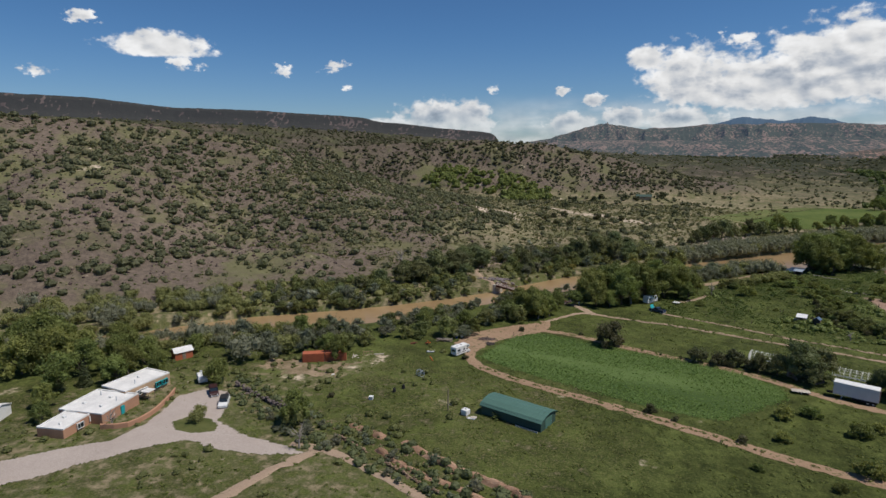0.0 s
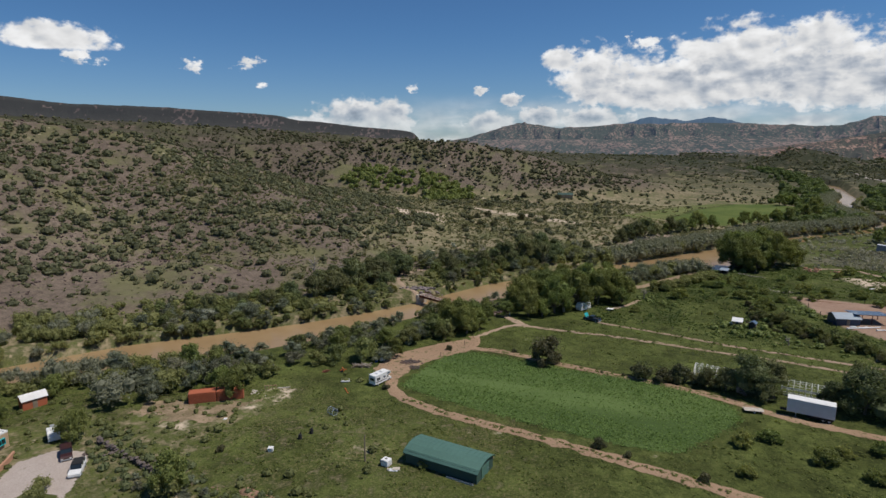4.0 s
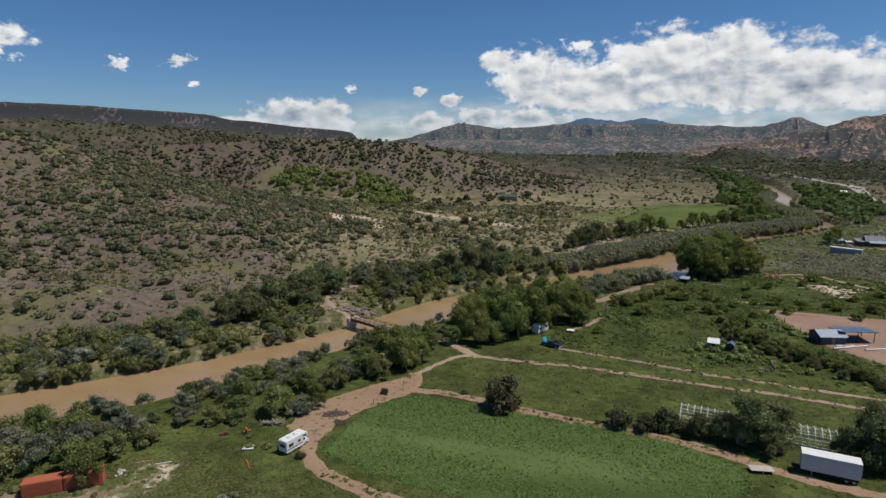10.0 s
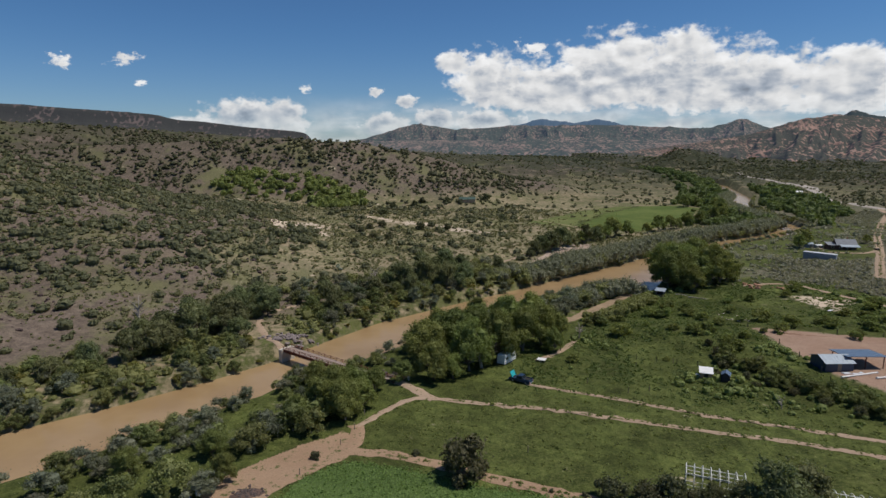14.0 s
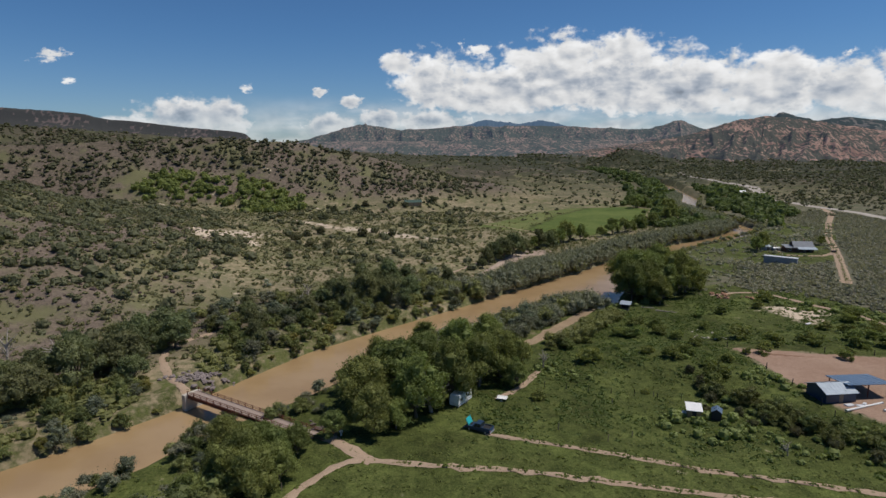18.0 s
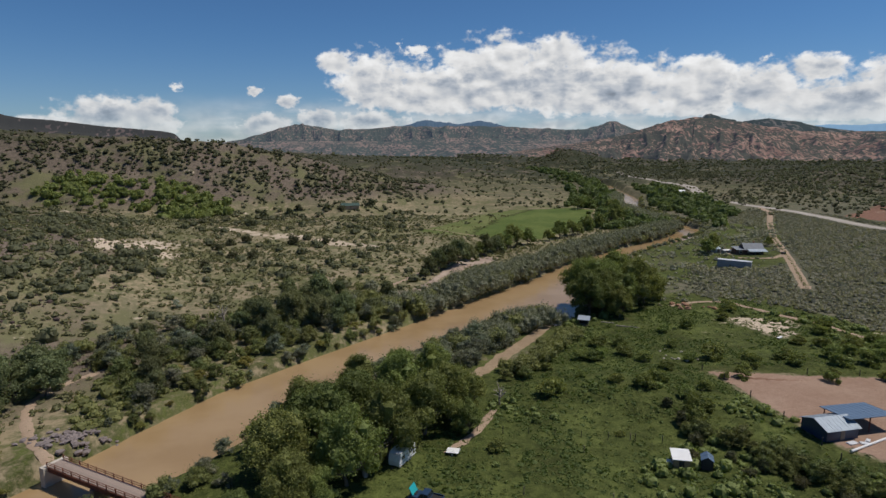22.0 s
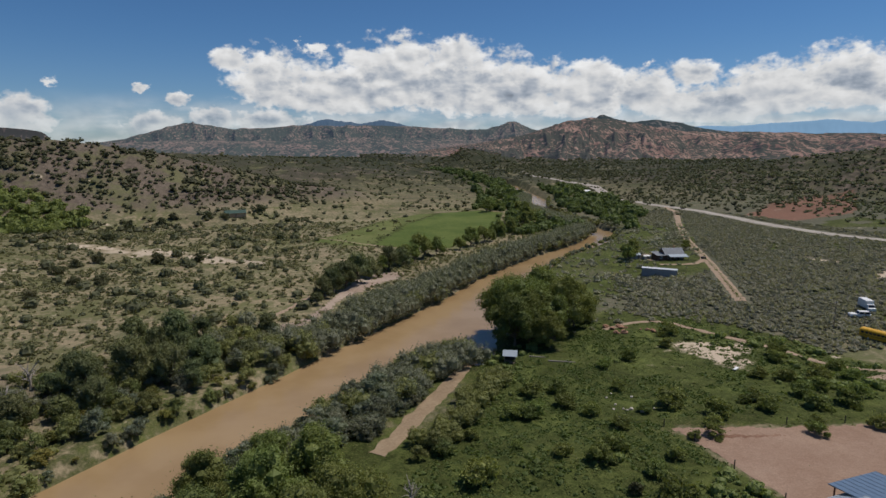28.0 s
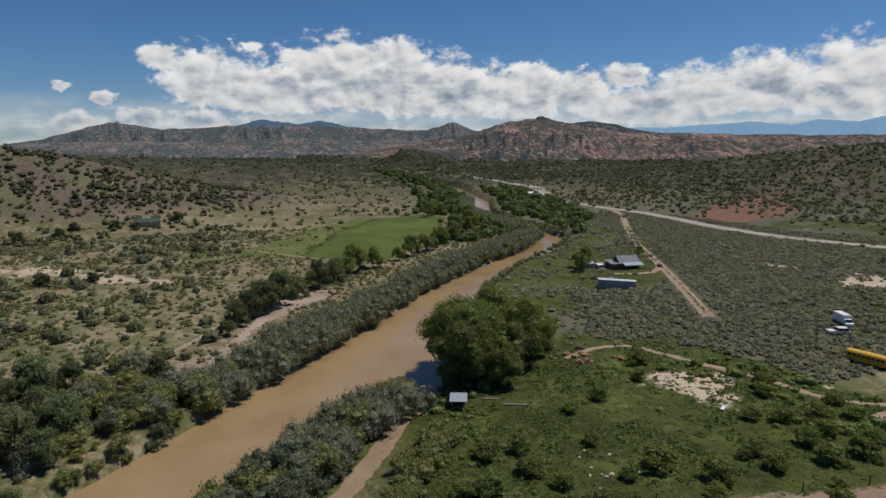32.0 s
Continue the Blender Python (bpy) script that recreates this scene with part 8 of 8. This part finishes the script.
oddment("mailbox_stake", "white sign board lying by the orchard grass", "board", 110.1, 175.7, 30, [("board", box(-1.1, 1.1, -0.35, 0.35, 0.35, 0.45), P_WHITE), ("leg", box(-0.9, -0.8, -0.3, 0.3, 0, 0.35), P_WOOD), ("leg", box(0.8, 0.9, -0.3, 0.3, 0, 0.35), P_WOOD)])
oddment("white_marker", "short white post beside the bridge approach", "post", -19.0, 115.6, 0, [("stake", box(-0.12, 0.12, -0.12, 0.12, 0, 1.2), P_WHITE), ("plate", box(-0.3, 0.3, -0.14, -0.12, 0.7, 1.1), P_WHITE)])


def utility_pole(x, y, h, turn=0.0, arm=True):
    p = thing("utility_pole", "weathered wooden utility pole with a cross arm", "pole", x, y, turn, "utility poles")
    part("shaft", rod((0, 0, -0.5), (0, 0, h), 0.15, sides=8, r2=0.1), P_WOOD, p)
    if arm:
        a = part("cross_arm", box(-1.1, 1.1, -0.06, 0.06, h - 0.6, h - 0.45), P_WOOD, p)
        for x_ in (-0.95, -0.5, 0.5, 0.95):
            part("insulator", rod((x_, 0, h - 0.45), (x_, 0, h - 0.27), 0.05, sides=6), P_GREY, a)


utility_pole(157.1, 190.2, 8.0, 20)
utility_pole(-34.7, 22.1, 5.0, 0, False)
utility_pole(252, 262, 8.5, 30)
utility_pole(161, 184.6, 5.5, 0, False)


# -- the far side: bus, lorry, container house, farmhouse --
def school_bus():
    b = thing("school_bus", "old yellow school bus parked in the sage", "bus", 158.6, 178.0, -78)
    L, W, H = 9.5, 2.4, 2.85
    part("body", prism([(-W / 2, 0.55), (W / 2, 0.55), (W / 2, H - 0.35), (W / 2 - 0.3, H - 0.06), (0, H), (-W / 2 + 0.3, H - 0.06), (-W / 2, H - 0.35)], -L / 2, L / 2 - 1.3), P_YELLOW, b)
    part("bonnet", box(L / 2 - 1.3, L / 2, -W / 2 + 0.25, W / 2 - 0.25, 0.55, 1.45, 0.1), P_YELLOW, b)
    for s in (-1, 1):
        part("stripe", box(-L / 2 + 0.1, L / 2 - 1.4, s * (W / 2 + 0.012) - 0.008, s * (W / 2 + 0.012) + 0.008, 1.2, 1.3), P_BLACK, b)
        for k in range(8):
            x = -L / 2 + 0.4 + k * 0.95
            part("window", box(x, x + 0.75, s * (W / 2 + 0.012) - 0.008, s * (W / 2 + 0.012) + 0.008, 1.6, 2.2), P_GLASS, b)
    part("windscreen", box(L / 2 - 1.3 + 0.003, L / 2 - 1.27, -1.0, 1.0, 1.55, 2.3), P_GLASS, b)
    part("bumper", box(L / 2, L / 2 + 0.12, -1.1, 1.1, 0.5, 0.75), P_BLACK, b)
    wheels(b, (-L / 2 + 2.2, L / 2 - 1.0), W / 2 - 0.12, 0.48)


school_bus()


def box_truck():
    t = thing("box_truck", "white box truck with a tall rounded cargo body", "truck", 181.0, 199.0, 63)
    part("cargo_box", box(-1.2, 3.6, -1.15, 1.15, 0.95, 3.35, 0.15), P_WHITE, t)
    part("cab", prism([(-2.9, 0.6), (-2.9, 1.35), (-2.3, 1.5), (-1.95, 2.3), (-1.25, 2.35), (-1.25, 0.6)], -1.0, 1.0, axis="y"), P_WHITE, t)
    part("windscreen", prism([(-2.32, 1.52), (-1.98, 2.25), (-2.02, 2.27), (-2.37, 1.54)], -0.85, 0.85, axis="y"), P_GLASS, t)
    part("chassis", box(-2.5, 3.5, -0.45, 0.45, 0.6, 0.94), P_BLACK, t)
    wheels(t, (-2.0, 2.3), 0.95, 0.45)


box_truck()


def long_house():
    c = thing("container_house", "long low container building, walls greyed for shade, white roof", "building", 157.6, 266.0, -40)
    L, W, H = 13.2, 2.8, 3.0
    part("wall", box(-L / 2, L / 2, -W / 2, W / 2, -0.2, H, 0.03), P_SHADEWALL, c)
    part("roof", box(-L / 2 - 0.1, L / 2 + 0.1, -W / 2 - 0.1, W / 2 + 0.1, H + 0.003, H + 0.12), P_SHADED, c)
    for k in range(20):
        x = -L / 2 + 0.4 + k * (L - 0.8) / 19
        part("rib", box(x - 0.05, x + 0.05, -W / 2 - 0.04, -W / 2 - 0.003, 0, H - 0.1), P_SHADEWALL, c)
    part("door", box(-1, 0, -W / 2 - 0.07, -W / 2 - 0.045, 0, 2.1), P_SHADEWALL, c)


long_house()


def farmhouse():
    f = thing("farmhouse", "dark wooden farmhouse with pale gabled metal roofs", "house", 186, 295, -12)
    shell(f, 9, 6.5, 2.6, P_BROWN, 0.2)
    for e in (-4.5, 4.3):
        part("gable", prism([(-3.25, 2.6), (3.25, 2.6), (0, 5.0)], e, e + 0.2), P_BROWN, f)
    main = [(-3.7, 2.35), (0, 5.1), (3.7, 2.35)]
    part("roof", strip(main, 0.1, -4.8, 4.8), P_DULLROOF, f)
    seams(f, main, -4.7, 4.7, 0.9, P_DULLROOF)
    part("wing", box(-8.2, -4.5, -3.6, 2.6, -0.2, 2.3), P_BROWN, f)
    part("wing_roof", prism([(-4.0, 2.2), (3.0, 2.9), (3.0, 3.0), (-4.0, 2.3)], -8.6, -4.3), P_DULLROOF, f)
    part("porch_roof", prism([(-6.4, 1.9), (-3.3, 2.6), (-3.3, 2.7), (-6.4, 2.0)], -3.5, 5.2), P_ROOFBLUE, f)
    for x in (-3.3, -0.5, 2.2, 5.0):
        part("post", box(x - 0.07, x + 0.07, -6.3, -6.16, -0.3, 1.95), P_WOOD, f)
    for x in (-2.6, 0.4, 2.8):
        window(f, x, -3.25, 0.9, 0.9, 1.1, "-y")
    window(f, -6.4, -3.6, 0.9, 1.1, 1.0, "-y")
    part("chimney", box(1.0, 1.6, 0.6, 1.2, 4.3, 5.9), P_ADOBE, f)


farmhouse()
gable_shed("pump_house", "small grey outbuilding beside a dark tree", 172.5, 302.5, 10, 3.2, 3.0, 2.1, 2.8, P_GREY, P_ROOFBLUE)
gable_shed("tool_shed", "low grey shed with a pale flat roof", 175.8, 299.5, 0, 3.4, 2.6, 1.6, 1.9, P_GREY, P_WHITE)
oddment("black_trailer", "small black cart at the track corner", "cart", 197, 287, 20, [("bed", box(-1.0, 1.0, -0.7, 0.7, 0.5, 1.2, 0.05), P_DARK), ("axle", rod((0, -0.85, 0.35), (0, 0.85, 0.35), 0.05), P_BLACK), ("wheel", rod((0, -0.9, 0.35), (0, -0.78, 0.35), 0.35, sides=12), P_BLACK), ("wheel", rod((0, 0.78, 0.35), (0, 0.9, 0.35), 0.35, sides=12), P_BLACK)])
gable_shed("ranch_house", "low ranch house with a dull teal roof on the terrace", -8, 491, 10, 13, 7, 2.4, 4.0, P_BUFF, P_DKGREEN, 0.5, category="house")
oddment("red_shed_far", "tiny white roofed hut on the far slope", "hut", 330, 610, 0, [("wall", box(-3, 3, -2, 2, -1, 2.6), P_SHADED), ("roof", prism([(-2.4, 2.5), (2.4, 2.5), (0, 3.8)], -3.3, 3.3), P_WHITE)])


# -- a spruce by the house --
def spruce(x, y, h, w, seed):
    """A narrow conifer: drooping whorls of needles on a straight stem."""
    rng = np.random.default_rng(seed)
    t = thing("spruce_tree", "dark narrow spruce standing beside the adobe house", "tree", x, y, rng.uniform(0, 360), "spruces by the house")
    crown = []
    for k in range(15):
        f = k / 14
        z, r = h * (0.08 + 0.88 * f), w * (1 - f) ** 0.8 * rng.uniform(0.85, 1.15) + 0.12
        for j in range(max(3, int(7 * (1 - f)))):
            a = j * 2.4 + k + rng.uniform(-0.4, 0.4)
            c = np.array([math.cos(a) * r * 0.6, math.sin(a) * r * 0.6, z - 0.25 * r])
            crown.append(spray(rng, 46, c, (r * 0.45 + 0.1, r * 0.45 + 0.1, 0.35), 0.17))
            crown.append(heart(c, (r * 0.3, r * 0.3, 0.2), rng, 2, 5))
    for nm, geo, mat in (("trunk", [tube([(0, 0, -0.3), (0, 0, h * 0.5), (0, 0, h * 0.97)], [0.2, 0.14, 0.03])], M_BARK), ("crown", crown, M_DULL)):
        ob = new(nm, quads(nm, *gather(geo), mat, nm == "trunk"))
        ob.parent = t


spruce(-124, 1.5, 9.0, 2.0, 3)
spruce(-120.5, 6.0, 6.0, 1.6, 4)


# -- dead trees --
def dead_tree(x, y, h, seed):
    rng = random.Random(seed)
    t = thing("dead_tree", "bare grey dead tree with forked limbs among the shrubs", "tree", x, y, rng.uniform(0, 360), "dead trees")
    wood = [tube([(0, 0, -0.3), (0.05 * h, 0, h * 0.3), (0.02 * h, 0.05 * h, h * 0.6), (0.08 * h, 0.02 * h, h)], [0.05 * h, 0.042 * h, 0.028 * h, 0.006 * h])]
    for k in range(11):
        z = rng.uniform(0.25, 0.75) * h
        a = rng.uniform(0, 6.28)
        l = rng.uniform(0.25, 0.5) * h
        p = np.array([0.04 * h, 0.02 * h, z])
        d = np.array([math.cos(a), math.sin(a), rng.uniform(0.5, 1.3)])
        mid = p + d * l * 0.5 + np.array([0, 0, 0.04 * h])
        tip = p + d * l
        wood.append(tube([p, mid, tip], [0.02 * h, 0.013 * h, 0.004 * h], 5))
        for j in range(2):
            q = mid + np.array([rng.uniform(-0.16, 0.16), rng.uniform(-0.16, 0.16), rng.uniform(0.05, 0.2)]) * h
            wood.append(tube([mid, (mid + q) / 2, q], [0.01 * h, 0.007 * h, 0.003 * h], 4))
    ob = new("trunk", quads("trunk", *gather(wood), M_DEAD, True))
    ob.parent = t


for x, y, h, s in ((-42, 200, 6.5, 1), (-105, 155, 7, 2), (-13, 241, 6.5, 3), (-43, 216, 6, 4), (-88, 149, 8, 5), (-55.6, -2.4, 4.2, 6), (-96, -8, 4, 7), (60, 106, 2.6, 8), (26, 149, 4.5, 9), (-2, 126, 9, 10)):
    dead_tree(x, y, h, s)
